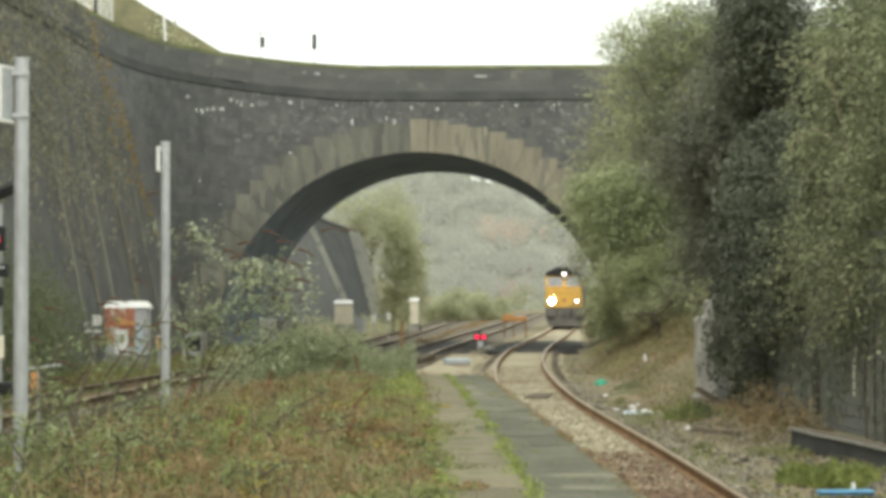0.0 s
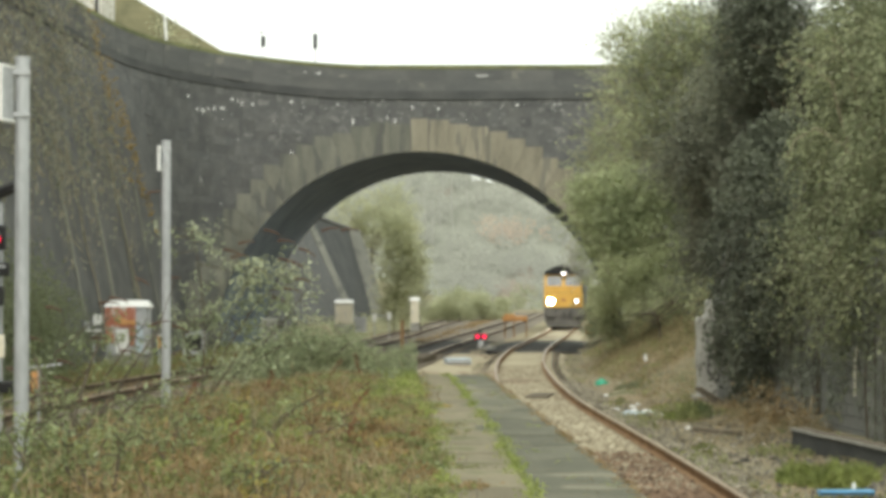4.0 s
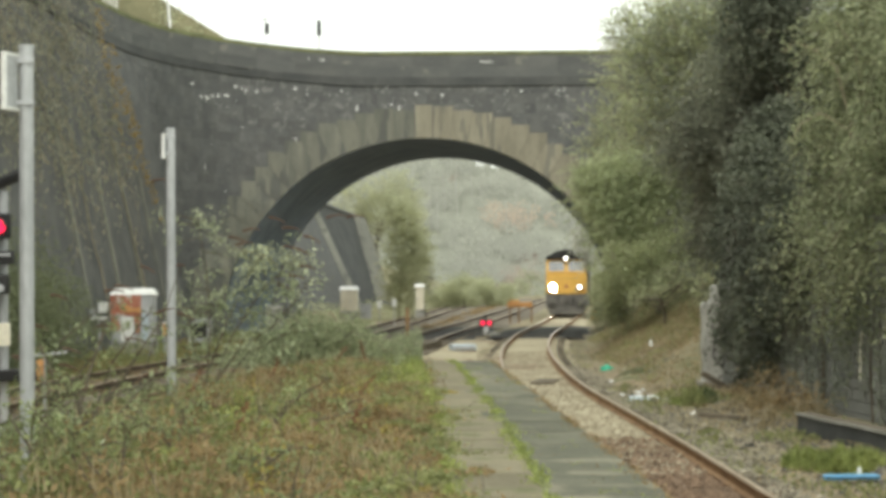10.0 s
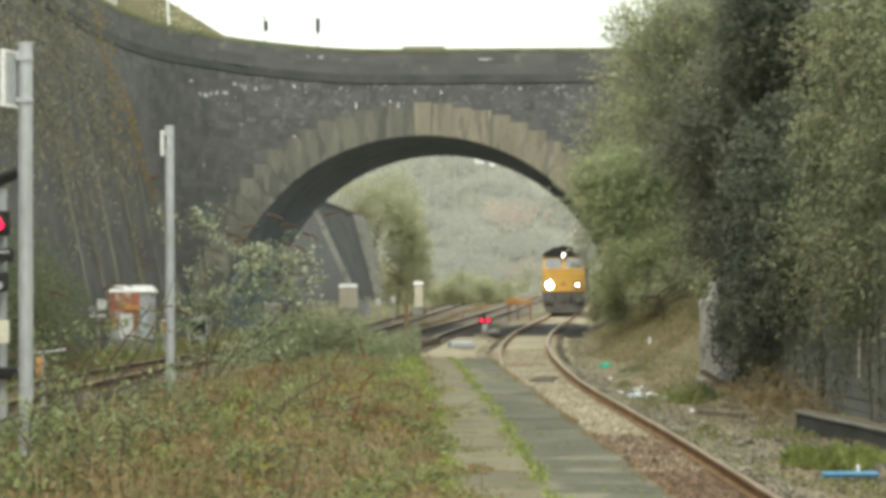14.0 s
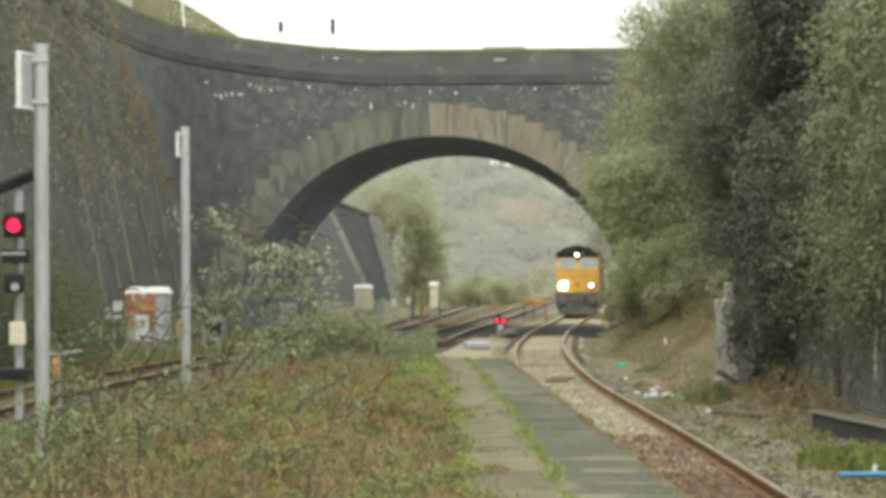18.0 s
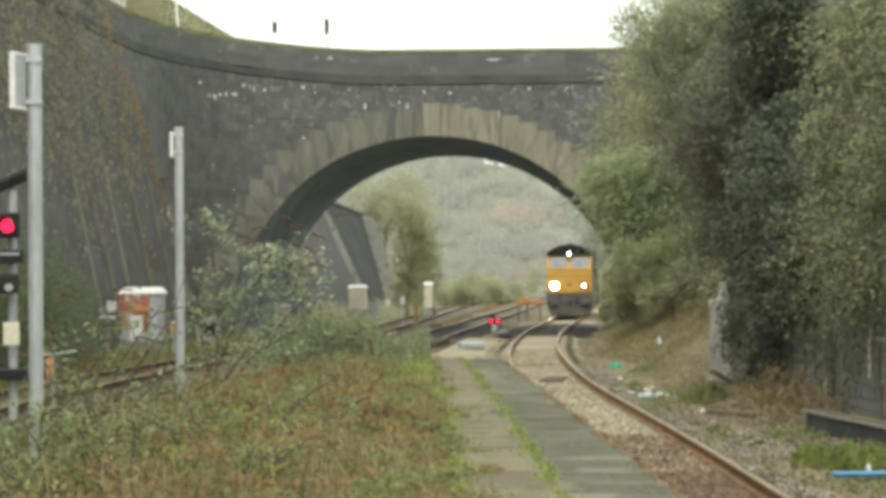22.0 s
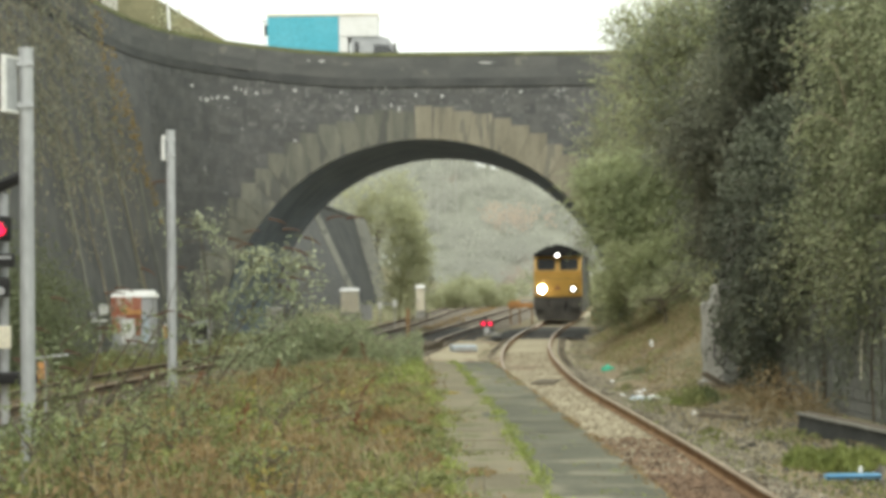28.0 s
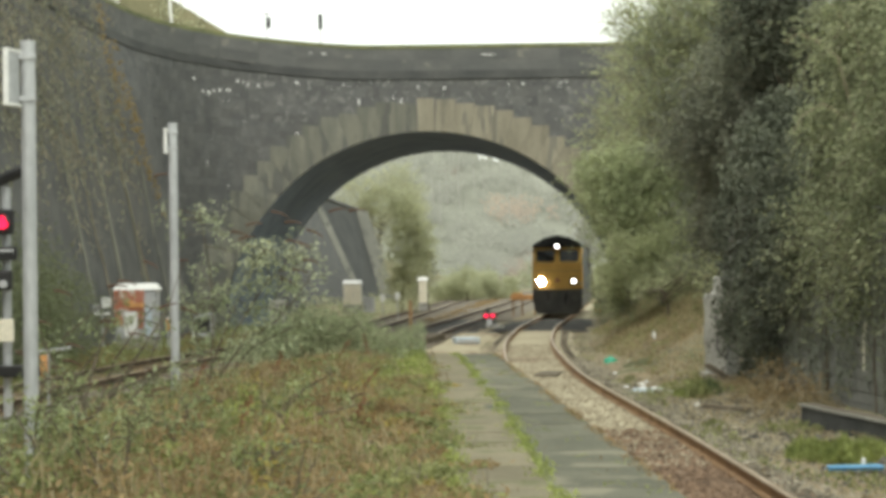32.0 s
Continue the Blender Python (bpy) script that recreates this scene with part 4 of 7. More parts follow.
# The dark ivy leaf colour here paints the shaded hollow among the treetops.
tree("tree", "dark shaded treetop above the ivy", "tree", (8.9, 44.5, 1.0), (8.7, 44.5, 7.5),
     [(7.7, 44.5, 8.4, 0.7, 0.9, 0.8), (8.6, 44.5, 8.3, 0.9, 0.9, 0.9), (8.0, 44.5, 9.2, 1.0, 0.9, 0.6), (9.2, 44.5, 7.6, 0.9, 0.9, 0.9)],
     15000, 0.1, IVY, 24, 0.14, 10, 60, 0.5, 50, spray=(700, 12, 0.6, 0.6, IVY), bark=BARK)
# olive bushes over the wall nearer by
# Inner leaves coloured darker, outer sprays brighter, to paint in gaps of shade.
tree("bush", "olive-green bush arching over the dark retaining wall", "bush", (8.0, 31.5, 2.8), (7.8, 31.5, 5.0),
     [(7.4, 31.5, 6.3, 0.8, 0.8, 0.9), (8.2, 31.5, 5.4, 1.0, 0.9, 1.2), (7.2, 31.6, 4.6, 0.7, 0.7, 0.9), (7.8, 31.3, 3.9, 0.9, 0.7, 1.0), (7.1, 31.8, 3.3, 0.55, 0.6, 0.8), (8.0, 31.4, 7.1, 0.8, 0.8, 0.6), (6.9, 29.5, 2.9, 0.5, 0.8, 0.7), (6.7, 30.6, 2.5, 0.3, 0.9, 0.9), (6.8, 28.6, 2.3, 0.3, 0.9, 0.9), (6.9, 26.6, 2.3, 0.3, 0.9, 0.9), (6.6, 32.6, 2.6, 0.3, 0.9, 1.0), (7.2, 28, 3.8, 0.7, 0.9, 0.9), (6.75, 29.6, 1.7, 0.25, 0.9, 0.5), (6.9, 26.5, 4.2, 0.6, 0.9, 1.1), (7.0, 26.5, 5.6, 0.6, 0.9, 0.9)],
     26000, 0.08, UNDERSCRUB, 13, 0.08, 18, 120, 0.42, 60, spray=(2300, 18, 0.8, 0.75, YELLOWOLIVE), bark=BARK)
arc = thing("arching_branch", "pale bare arching branches at the top of the bush", "branch", pose(6.85, 31.0, 4.65))
for k, pts in enumerate((((0.5, 0.3, -0.6), (0.15, 0.1, 0.6), (-0.02, 0, 1.19), (-0.41, 0, 1.49), (-0.7, 0, 1.61), (-0.94, 0, 1.44)), ((0.6, 0.3, -1.0), (0.2, 0, 0.1), (-0.3, 0, 0.4), (-0.65, 0, 0.2), (-0.8, 0, -0.1)), ((0.6, 0.3, 0.3), (0.3, 0, 1.5), (-0.1, 0, 2.1), (-0.3, 0, 2.0)))):
    tb = bmesh.new()
    tube(tb, pts, 0.026, 0.008, 6)
    part("limb", tb, TWIG, arc)
    rg = np.random.default_rng(300 + k)
    q = np.array(pts)
    f = rg.uniform(1.5, len(q) - 1.01, 90)
    j = f.astype(int)
    lp = q[j] * (1 - (f - j))[:, None] + q[j + 1] * (f - j)[:, None] + rg.normal(0, 0.06, (90, 3))
    part("leaves", cloud_mesh("leaves", lp, 0.08, rg, 0, 0.4), HAZEL, arc)
tree("tree", "dense dull trees above the retaining wall", "tree", (11.5, 44, 2.0), (11.0, 44, 6.5),
     [(9.6, 44, 3.4, 1.4, 1.0, 2.0), (9.9, 44, 6.4, 1.5, 1.0, 2.0), (11.2, 44, 8.4, 1.7, 1.0, 1.8), (11.8, 44, 4.6, 1.7, 1.0, 2.6), (8.4, 44.5, 4.6, 1.0, 0.8, 1.8)],
     24000, 0.19, DUSK, 19, 0.2, 8, 0, 0.3, 34)
# fresh green bush before the bridge
tree("bush", "fresh green bush growing on the bank before the bridge", "bush", (6.6, 61, 2.2), (6.2, 61, 4.5),
     [(5.7, 60.5, 4.9, 1.1, 1.0, 0.9), (7.0, 60.5, 5.3, 1.2, 1.0, 1.0), (6.4, 60.2, 3.9, 1.3, 1.0, 0.9), (7.6, 60.2, 4.0, 1.0, 1.0, 1.0), (5.2, 60.8, 5.6, 0.6, 0.8, 0.6), (7.6, 60.5, 6.0, 0.8, 0.9, 0.7), (6.2, 61, 5.9, 0.7, 0.8, 0.6), (8.1, 60.3, 5.2, 0.9, 0.9, 1.0)],
     22000, 0.11, FRESH, 14, 0.1, 12, 60, 0.5, 70, spray=(1500, 14, 0.9, 0.5, FRESH))
tree("bush", "dull olive scrub low on the bank", "bush", (7.0, 58, 1.4), (6.8, 58, 2.8),
     [(6.0, 58, 2.5, 0.9, 0.9, 0.8), (7.2, 58, 2.6, 1.0, 0.9, 0.9), (8.2, 58, 3.0, 0.9, 0.9, 1.0), (5.7, 59.5, 1.9, 0.5, 0.6, 0.5), (6.8, 58.5, 2.3, 0.8, 0.7, 0.5), (7.9, 57.5, 2.7, 0.8, 0.7, 0.6)],
     12000, 0.1, HAZEL, 15, 0.1, 8, 50, 0.5, 70, spray=(1100, 12, 0.7, 0.6, HAZEL))
tree("bush", "low brown-green scrub creeping down the bank", "bush", (6.6, 53, ground_z(6.6, 53)), (6.4, 53, 1.8),
     [(6.5, 56, 1.7, 0.5, 0.8, 0.35), (7.1, 53, 2.2, 0.6, 0.8, 0.5), (7.3, 49, 2.2, 0.5, 0.8, 0.4), (7.2, 46, 2.1, 0.5, 0.8, 0.5), (5.9, 60, 1.2, 0.4, 0.8, 0.5), (5.6, 62, 1.2, 0.35, 0.8, 0.6)],
     6000, 0.09, OLIVE, 23, 0.05, 10, 120, 0.55, 40, spray=(500, 10, 0.5, 0.6, HAZEL))
# twiggy half-bare tree against the parapet
tree("tree", "thin half-bare twiggy tree beside the parapet", "tree", (7.8, 64, 2.8), (7.6, 64, 9.0),
     [(7.6, 64, 7.2, 1.3, 1.0, 1.4), (6.2, 64, 7.2, 0.9, 1.0, 1.3), (8.2, 64, 9.2, 1.4, 1.0, 1.4), (6.7, 64, 9.2, 0.9, 1.0, 1.0), (7.6, 64, 11.2, 1.2, 1.0, 1.2), (6.5, 64, 10.9, 0.6, 0.8, 0.9), (9.4, 64, 10.5, 1.3, 1.0, 1.6), (5.6, 64, 6.6, 0.5, 0.8, 0.8)],
     5000, 0.09, HAZEL, 16, 0.14, 20, 240, 0.5, 60, spray=(2000, 9, 1.0, 0.3, HAZEL))
tree("tree", "tall olive tree filling the bank behind the ivy", "tree", (10.0, 56, 4.0), (9.8, 56, 9.0),
     [(9.2, 56, 4.8, 1.3, 1.2, 1.7), (9.0, 56, 7.4, 1.4, 1.2, 1.7), (9.6, 56, 10.2, 1.6, 1.2, 1.7), (11.5, 56, 8.5, 1.8, 1.4, 3.0), (10.8, 56, 4.6, 1.5, 1.2, 2.2)],
     26000, 0.115, SHADE, 17, 0.2, 10, 60, 0.42, 50)
tree("tree", "dull tree above the retaining wall", "tree", (11.0, 38, 2.8), (10.8, 38, 7.0),
     [(9.4, 38, 6.6, 1.2, 1.2, 1.9), (9.2, 38, 4.2, 1.1, 1.2, 1.8), (10.6, 38, 5.5, 1.5, 1.2, 2.5)],
     14000, 0.1, OLIVE, 18, 0.16, 8, 60, 0.42, 50)

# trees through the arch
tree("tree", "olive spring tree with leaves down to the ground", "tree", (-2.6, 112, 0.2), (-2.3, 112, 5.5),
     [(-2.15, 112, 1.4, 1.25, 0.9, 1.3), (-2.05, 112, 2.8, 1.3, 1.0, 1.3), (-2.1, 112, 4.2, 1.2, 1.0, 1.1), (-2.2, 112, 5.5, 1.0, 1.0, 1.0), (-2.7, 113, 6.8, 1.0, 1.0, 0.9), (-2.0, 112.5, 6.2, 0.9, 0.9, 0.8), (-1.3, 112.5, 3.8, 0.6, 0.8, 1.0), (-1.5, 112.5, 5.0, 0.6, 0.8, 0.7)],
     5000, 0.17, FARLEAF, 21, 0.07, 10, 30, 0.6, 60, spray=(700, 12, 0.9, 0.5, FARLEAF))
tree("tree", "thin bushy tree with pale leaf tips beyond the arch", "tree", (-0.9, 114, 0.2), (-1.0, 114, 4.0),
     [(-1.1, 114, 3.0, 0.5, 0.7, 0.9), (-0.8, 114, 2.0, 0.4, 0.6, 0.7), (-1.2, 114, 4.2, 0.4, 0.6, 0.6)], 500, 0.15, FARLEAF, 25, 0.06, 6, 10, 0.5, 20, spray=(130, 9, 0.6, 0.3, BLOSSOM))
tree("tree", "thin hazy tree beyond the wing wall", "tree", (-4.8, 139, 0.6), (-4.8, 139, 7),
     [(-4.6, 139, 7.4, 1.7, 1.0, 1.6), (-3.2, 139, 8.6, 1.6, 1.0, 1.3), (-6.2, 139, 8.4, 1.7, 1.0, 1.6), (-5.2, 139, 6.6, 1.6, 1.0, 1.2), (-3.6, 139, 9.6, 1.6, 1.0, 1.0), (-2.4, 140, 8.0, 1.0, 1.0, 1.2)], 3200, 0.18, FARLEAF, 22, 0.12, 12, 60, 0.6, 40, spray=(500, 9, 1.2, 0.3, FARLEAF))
tree("bush", "pale blossoming bush beside the far arch foot", "bush", (8.8, 106, 1.0), (8.6, 106, 3.6),
     [(8.3, 106, 4.2, 0.45, 0.5, 0.7), (8.7, 106, 3.3, 0.5, 0.5, 0.6), (8.0, 106, 5.0, 0.35, 0.5, 0.4)], 500, 0.12, BLOSSOM, 26, 0.06, 6, 10, 0.5, 20, spray=(260, 9, 0.5, 0.6, BLOSSOM))
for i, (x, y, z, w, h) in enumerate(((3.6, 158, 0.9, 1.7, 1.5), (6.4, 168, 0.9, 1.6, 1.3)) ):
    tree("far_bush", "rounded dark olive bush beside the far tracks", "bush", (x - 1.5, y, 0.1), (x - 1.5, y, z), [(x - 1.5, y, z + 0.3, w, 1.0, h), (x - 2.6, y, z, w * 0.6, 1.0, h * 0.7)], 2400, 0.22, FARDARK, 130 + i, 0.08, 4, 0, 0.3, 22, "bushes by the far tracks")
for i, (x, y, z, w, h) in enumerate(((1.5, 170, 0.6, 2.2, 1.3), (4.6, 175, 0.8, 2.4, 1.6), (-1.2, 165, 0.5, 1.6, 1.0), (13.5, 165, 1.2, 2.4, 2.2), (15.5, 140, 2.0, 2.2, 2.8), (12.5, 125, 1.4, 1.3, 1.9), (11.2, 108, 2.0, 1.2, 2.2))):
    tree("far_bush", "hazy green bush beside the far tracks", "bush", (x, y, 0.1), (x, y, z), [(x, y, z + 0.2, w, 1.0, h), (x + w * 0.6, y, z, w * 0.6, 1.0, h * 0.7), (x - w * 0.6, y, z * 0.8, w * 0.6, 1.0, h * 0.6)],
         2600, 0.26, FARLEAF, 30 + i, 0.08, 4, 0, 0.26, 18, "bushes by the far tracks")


# climbing plants that hang over the leaning wing wall
def wall_plants():
    rng = np.random.default_rng(41)
    t = thing("climbing_plant", "brown-green climbing plants hanging down the wing wall", "climbing plant")

    def trails(count, per, u_lo, u_hi, z_lo, z_hi, lo, hi, jitter):
        """Trailing shoots that fan down the wall, and leaves along them."""
        tw, pts, ax = [], [], []
        for i in range(count):
            z1 = rng.uniform(z_lo, z_hi)
            u = BATTER_FROM + u_lo + (u_hi - u_lo) * rng.uniform(0, 1) ** 0.75 + 0.3 * max(0.0, z1 - 6) + abs(rng.normal(0, 1.3))
            ln, bow, lift, lead = rng.uniform(lo, hi), rng.normal(-0.5, 0.9), rng.uniform(0.15, 0.6), rng.uniform(-0.8, 0.5)
            row = [Vector(wall_at(u + bow * q * q + lead * q, z1 - ln * (q * q * 0.7 + 0.3 * q), 0.08 + lift * math.sin(3.0 * q))) for q in (0, 0.35, 0.7, 1.0)]
            tw.append([tuple(p) for p in row])
            for q in rng.uniform(0, 2.999, per):
                j = int(q)
                a, c = row[j], row[j + 1]
                pts.append(tuple(a.lerp(c, q - j) + Vector(rng.normal(0, jitter, 3))))
                ax.append(tuple((c - a).normalized()))
        return np.array(tw), np.array(pts), np.array(ax)

    # The third set gets darker leaf and twig colours to stand for shade.
    for name, count, per, span, material, lab in (("leaves", 170, 20, (3.9, 24, 6.5, 12.9, 1.0, 4.2, 0.1), WALLPLANT, "olive leaves on trailing shoots"), ("dry_leaves", 80, 17, (3.7, 20, 6.0, 12.8, 1.2, 4.6, 0.09), HANGING, "dry tan leaves on trailing shoots"), ("shaded_leaves", 50, 22, (5, 26, 7.0, 12.9, 0.8, 3.0, 0.14), DUSK, "dull dark leaves close to the wall")):
        tw, pts, ax = trails(count, per, *span)
        part("trailing_growth", twig_mesh("trailing_growth", tw, 0.008), TWIG if name != "shaded_leaves" else BARK, t)["kind"] = "stuff"
        part(name, cloud_mesh(name, pts, 0.17, rng, 0, 0.3, None, ax), material, t, lab)
    vine = []
    for z1, du in ((9.2, 4.6), (8.6, 4.4), (7.8, 4.2), (12.2, 6.2), (11.4, 5.6), (10.2, 5.0), (9.6, 6.4)):
        u = BATTER_FROM + du + 0.32 * max(0.0, z1 - 6)
        for q in rng.uniform(0, 1, 100):
            vine.append(wall_at(u - 1.3 * q * q + 0.25 * math.sin(7 * q + z1) + rng.normal(0, 0.22), z1 - 3.4 * q, rng.uniform(0.3, 0.5)))
    part("rusty_vine", cloud_mesh("rusty_vine", vine, 0.12, rng), RUSSET, t, "rusty brown autumn vine")
    for u0, top in ((7.0, 7.3), (13.0, 7.6)):
        st = bmesh.new()
        tube(st, [wall_at(BATTER_FROM + u0 + 0.7 * k / 8 + 0.12 * math.sin(k * 2.3 + u0), 1.0 + (top - 1.0) * k / 8, 0.13) for k in range(9)], 0.03, 0.015, 6)
        part("thick_stem", st, TWIG, t, "pale climbing stem")
    g = thing("scrub", "dull green scrub at the foot of the wing wall", "scrub")
    blobs = [(*wall_at(BATTER_FROM + a, 0.6, 0.6)[:2], h * 0.6, 0.9, 0.9, h) for a, h in ((21.5, 1.5), (24, 1.8), (26.5, 2.1), (29, 2.2))]
    for x, y, *_ in blobs:
        part("stem", rod((x, y, -0.2), (x + 0.1, y, 1.6), 0.03, 6), BARK, g)
    part("leaves", cloud_mesh("leaves", crown_points(blobs, 30000, rng, 0.4, 40), 0.07, rng), UNDERSCRUB, g)


wall_plants()


# ---- weeds on the platform and grass beside the tracks ----
def weed_taper(x, y):
    """Weeds stay low beside the slabs and at the back edge, and grow tall between."""
    return min(1.0, max(0.2, (platform_edge(y) - 1.2 - x) / 1.6)) * min(1.0, max(0.18, (x - platform_back(y)) / 1.9))


def field(name, label, area, n, size, material, seed, height, slim=0.5, up=0.3, z0=None, patch=0.5, keep=0.0, taper=False):
    """Small leaves or blades over an area of the plan (a function of random numbers), in patches of uneven height."""
    rng = np.random.default_rng(seed)
    xy = area(rng, n)
    pts = []
    for x, y in xy:
        h = noise.noise((x * patch * 2, y * patch, seed)) * 0.5 + 0.5
        if h < keep:
            continue
        z = (0.83 if z0 is None else z0(x, y)) + height * (weed_taper(x, y) if taper else 1.0) * (0.25 + 1.1 * h * h) * rng.uniform(0.05, 1.0)
        pts.append((x, y, z))
    o = part(name, cloud_mesh(name, pts, size, rng, 0, slim, up), material)
    return tagged(o, label, "weeds", kind="stuff")


def weed_bed(rng, n):
    y = 8 + 23.0 * rng.uniform(0, 1, n) ** 1.25
    inner = platform_edge(y) - joint_gap(y) - 0.6 + np.abs(rng.normal(0, 0.16, n)) * (0.5 + 0.8 * np.sin(y * 2.1) ** 2)
    outer = np.array([platform_back(v) for v in y])
    return np.stack([inner - (inner - outer) * rng.uniform(0, 1, n) ** 1.1, y], 1)


def clumps(name, label, centres, leaves, size, material, seed, low, high, spread, slim=0.45, up=0.2):
    """Leafy plants in separate clumps of uneven height over the weed bed."""
    rng = np.random.default_rng(seed)
    pts = []
    for x, y in weed_bed(rng, centres):
        h = rng.uniform(low, high) * (1.0 if y < 26 else 0.8) * weed_taper(x, y)
        w = spread * rng.uniform(0.6, 1.4)
        m = int(leaves * rng.uniform(0.5, 1.5))
        q = rng.uniform(0, 1, m)
        r = rng.normal(0, 1, (m, 2)) * w * (0.35 + 0.65 * q[:, None])
        pts.append(np.column_stack([x + r[:, 0], y + r[:, 1], 0.83 + h * q]))
    o = part(name, cloud_mesh(name, np.concatenate(pts), size, rng, 0, slim, up), material)
    return tagged(o, label, "weeds", kind="stuff")


field("weeds", "low green weeds covering the old platform", weed_bed, 46000, 0.045, WEED_G, 51, 0.27, 0.5, 0.1, None, 0.45, 0.5, taper=True)
field("weeds", "reddish-brown dry weeds covering the old platform", weed_bed, 60000, 0.045, WEED_B, 52, 0.28, 0.45, 0.15, None, 0.6, 0.42, taper=True)
clumps("weed_clumps", "leafy yellow-green weed clumps on the platform", 170, 130, 0.055, WEED_G, 151, 0.12, 0.5, 0.1)
clumps("weed_clumps", "rusty brown weed clumps on the platform", 240, 130, 0.05, WEED_B, 152, 0.12, 0.48, 0.12)
clumps("weed_clumps", "fresh green weed clumps on the platform", 60, 110, 0.05, MOSSY, 153, 0.08, 0.35, 0.09)
clumps("weed_clumps", "pale grey-green leafy clumps on the platform", 44, 80, 0.045, SOFTPALE, 154, 0.15, 0.55, 0.1)
clumps("weed_clumps", "mustard-yellow leafy clumps on the platform", 34, 60, 0.045, MUSTARD, 161, 0.15, 0.42, 0.09)
clumps("dry_stalks", "thin straw-coloured stalks among the weeds", 420, 14, 0.17, STRAW, 53, 0.25, 0.55, 0.12, 0.05, 0.7)


def woody_stems():
    """Dark bare stems standing and leaning among the weeds."""
    rng = np.random.default_rng(163)
    bm = bmesh.new()
    for x, y in weed_bed(rng, 150):
        h = rng.uniform(0.2, 0.62) * max(0.4, weed_taper(x, y))
        d = rng.normal(0, 0.16)
        tube(bm, [(x, y, 0.8), (x + d * 0.4, y, 0.83 + h * 0.55), (x + d, y + 0.05, 0.83 + h)], rng.uniform(0.004, 0.008), 0.002, 4)
    tagged(part("woody_stems", bm, BARK), "thin dark bare stems among the weeds", "weeds", kind="stuff")


woody_stems()


def dock(x, y, h, lean, seed):
    """A dead dock: a rusty stem with knobbly seed heads."""
    rng = np.random.default_rng(seed)
    t = thing("dock_plant", "dead rust-red dock stalk with seed heads", "weed", pose(x, y, 0.82), "dead docks in the weeds")
    stem = [(0, 0, 0), (lean * 0.4, 0, h * 0.6), (lean, 0, h)]
    part("stem", tube(bmesh.new(), stem, 0.006, 0.003, 5), SPIKE, t)
    q = rng.uniform(0.45, 1.0, 120)
    pts = np.column_stack([lean * q ** 1.6, np.zeros(120), h * q]) + rng.normal(0, 0.014, (120, 3))
    part("seed_head", cloud_mesh("seed_head", pts, 0.022, rng, 0, 0.7), DOCK, t)


for k, (x, y, h, lean) in enumerate(((-1.5, 24.5, 0.5, 0.22), (-0.95, 19.5, 0.38, 0.26), (-2.5, 17.5, 0.55, 0.2), (-1.1, 27.0, 0.5, -0.1), (-2.0, 21.0, 0.5, 0.12), (-1.7, 14.6, 0.4, 0.15), (-0.8, 15.8, 0.3, 0.1), (-2.9, 25.0, 0.6, 0.15))):
    dock(x, y, h, lean, 500 + k)


def left_bed(rng, n):
    y = 9 + 12 * rng.uniform(0, 1, n)
    outer = np.array([platform_back(v) for v in y])
    return np.stack([outer + 0.15 + 2.2 * rng.uniform(0, 1, n) ** 1.3, y], 1)


field("brambles", "dull green brambles along the platform back", left_bed, 15000, 0.042, BRAMBLE, 174, 0.36, 0.5, 0.1, None, 0.8, 0.42)


def near_bed(rng, n):
    y = rng.uniform(-7, 8, n)
    inner = platform_edge(y) - 1.25
    outer = np.array([platform_back(v) for v in y])
    return np.stack([inner - (inner - outer) * rng.uniform(0, 1, n), y], 1)


field("weeds", "low trodden weeds on the platform", near_bed, 14000, 0.05, WEED_G, 171, 0.12, 0.5, 0.1)


def left_four_foot(rng, n):
    y = rng.uniform(24, 74, n)
    return np.stack([np.array([left_line(v) for v in y]) + rng.uniform(-1.1, 1.1, n), y], 1)


field("track_weeds", "low weeds growing in the left track", left_four_foot, 9000, 0.07, WEED_B, 172, 0.12, 0.35, 0.3, lambda x, y: -0.17, 0.3, 0.35)
field("track_weeds", "green weeds growing in the left track", left_four_foot, 8000, 0.07, WEED_G, 173, 0.14, 0.35, 0.3, lambda x, y: -0.17, 0.3, 0.5)


def slab_moss(rng, n):
    y = rng.uniform(8, 30.5, n)
    return np.stack([platform_edge(y) - 1.3 * rng.uniform(0, 1, n), y], 1)


field("moss_patches", "small moss tufts and dirt over the slabs", slab_moss, 15000, 0.03, MOSSY, 156, 0.03, 0.5, 0.1, None, 2.2, 0.62)
field("moss_patches", "dead leaves and dirt over the slabs", slab_moss, 12000, 0.03, WEED_B, 157, 0.02, 0.5, 0.1, None, 1.6, 0.6)


def joint_line(off):
    def area(rng, n):
        y = rng.uniform(8, 30.5, n)
        return np.stack([platform_edge(y) - joint_gap(y) - off + 0.03 * np.sin(y * 3.1) + rng.normal(0, 0.045, n), y], 1)
    return area


field("moss_line", "bright green moss along the slab joint", joint_line(0.0), 7500, 0.044, MOSSY, 54, 0.06, 0.35, 0.5, None, 1.6, 0.3)
field("moss_line", "bright green grass at the slab edge", joint_line(0.57), 7500, 0.044, MOSSY, 55, 0.065, 0.35, 0.5, None, 1.2, 0.4)


def edge_line(rng, n):
    y = rng.uniform(8, 30.5, n)
    return np.stack([platform_edge(y) - 0.02 + rng.normal(0, 0.035, n), y], 1)


field("edge_weeds", "brown weeds and dirt along the platform edge", edge_line, 2600, 0.034, WEED_B, 160, 0.06, 0.4, 0.3, None, 1.5, 0.4)


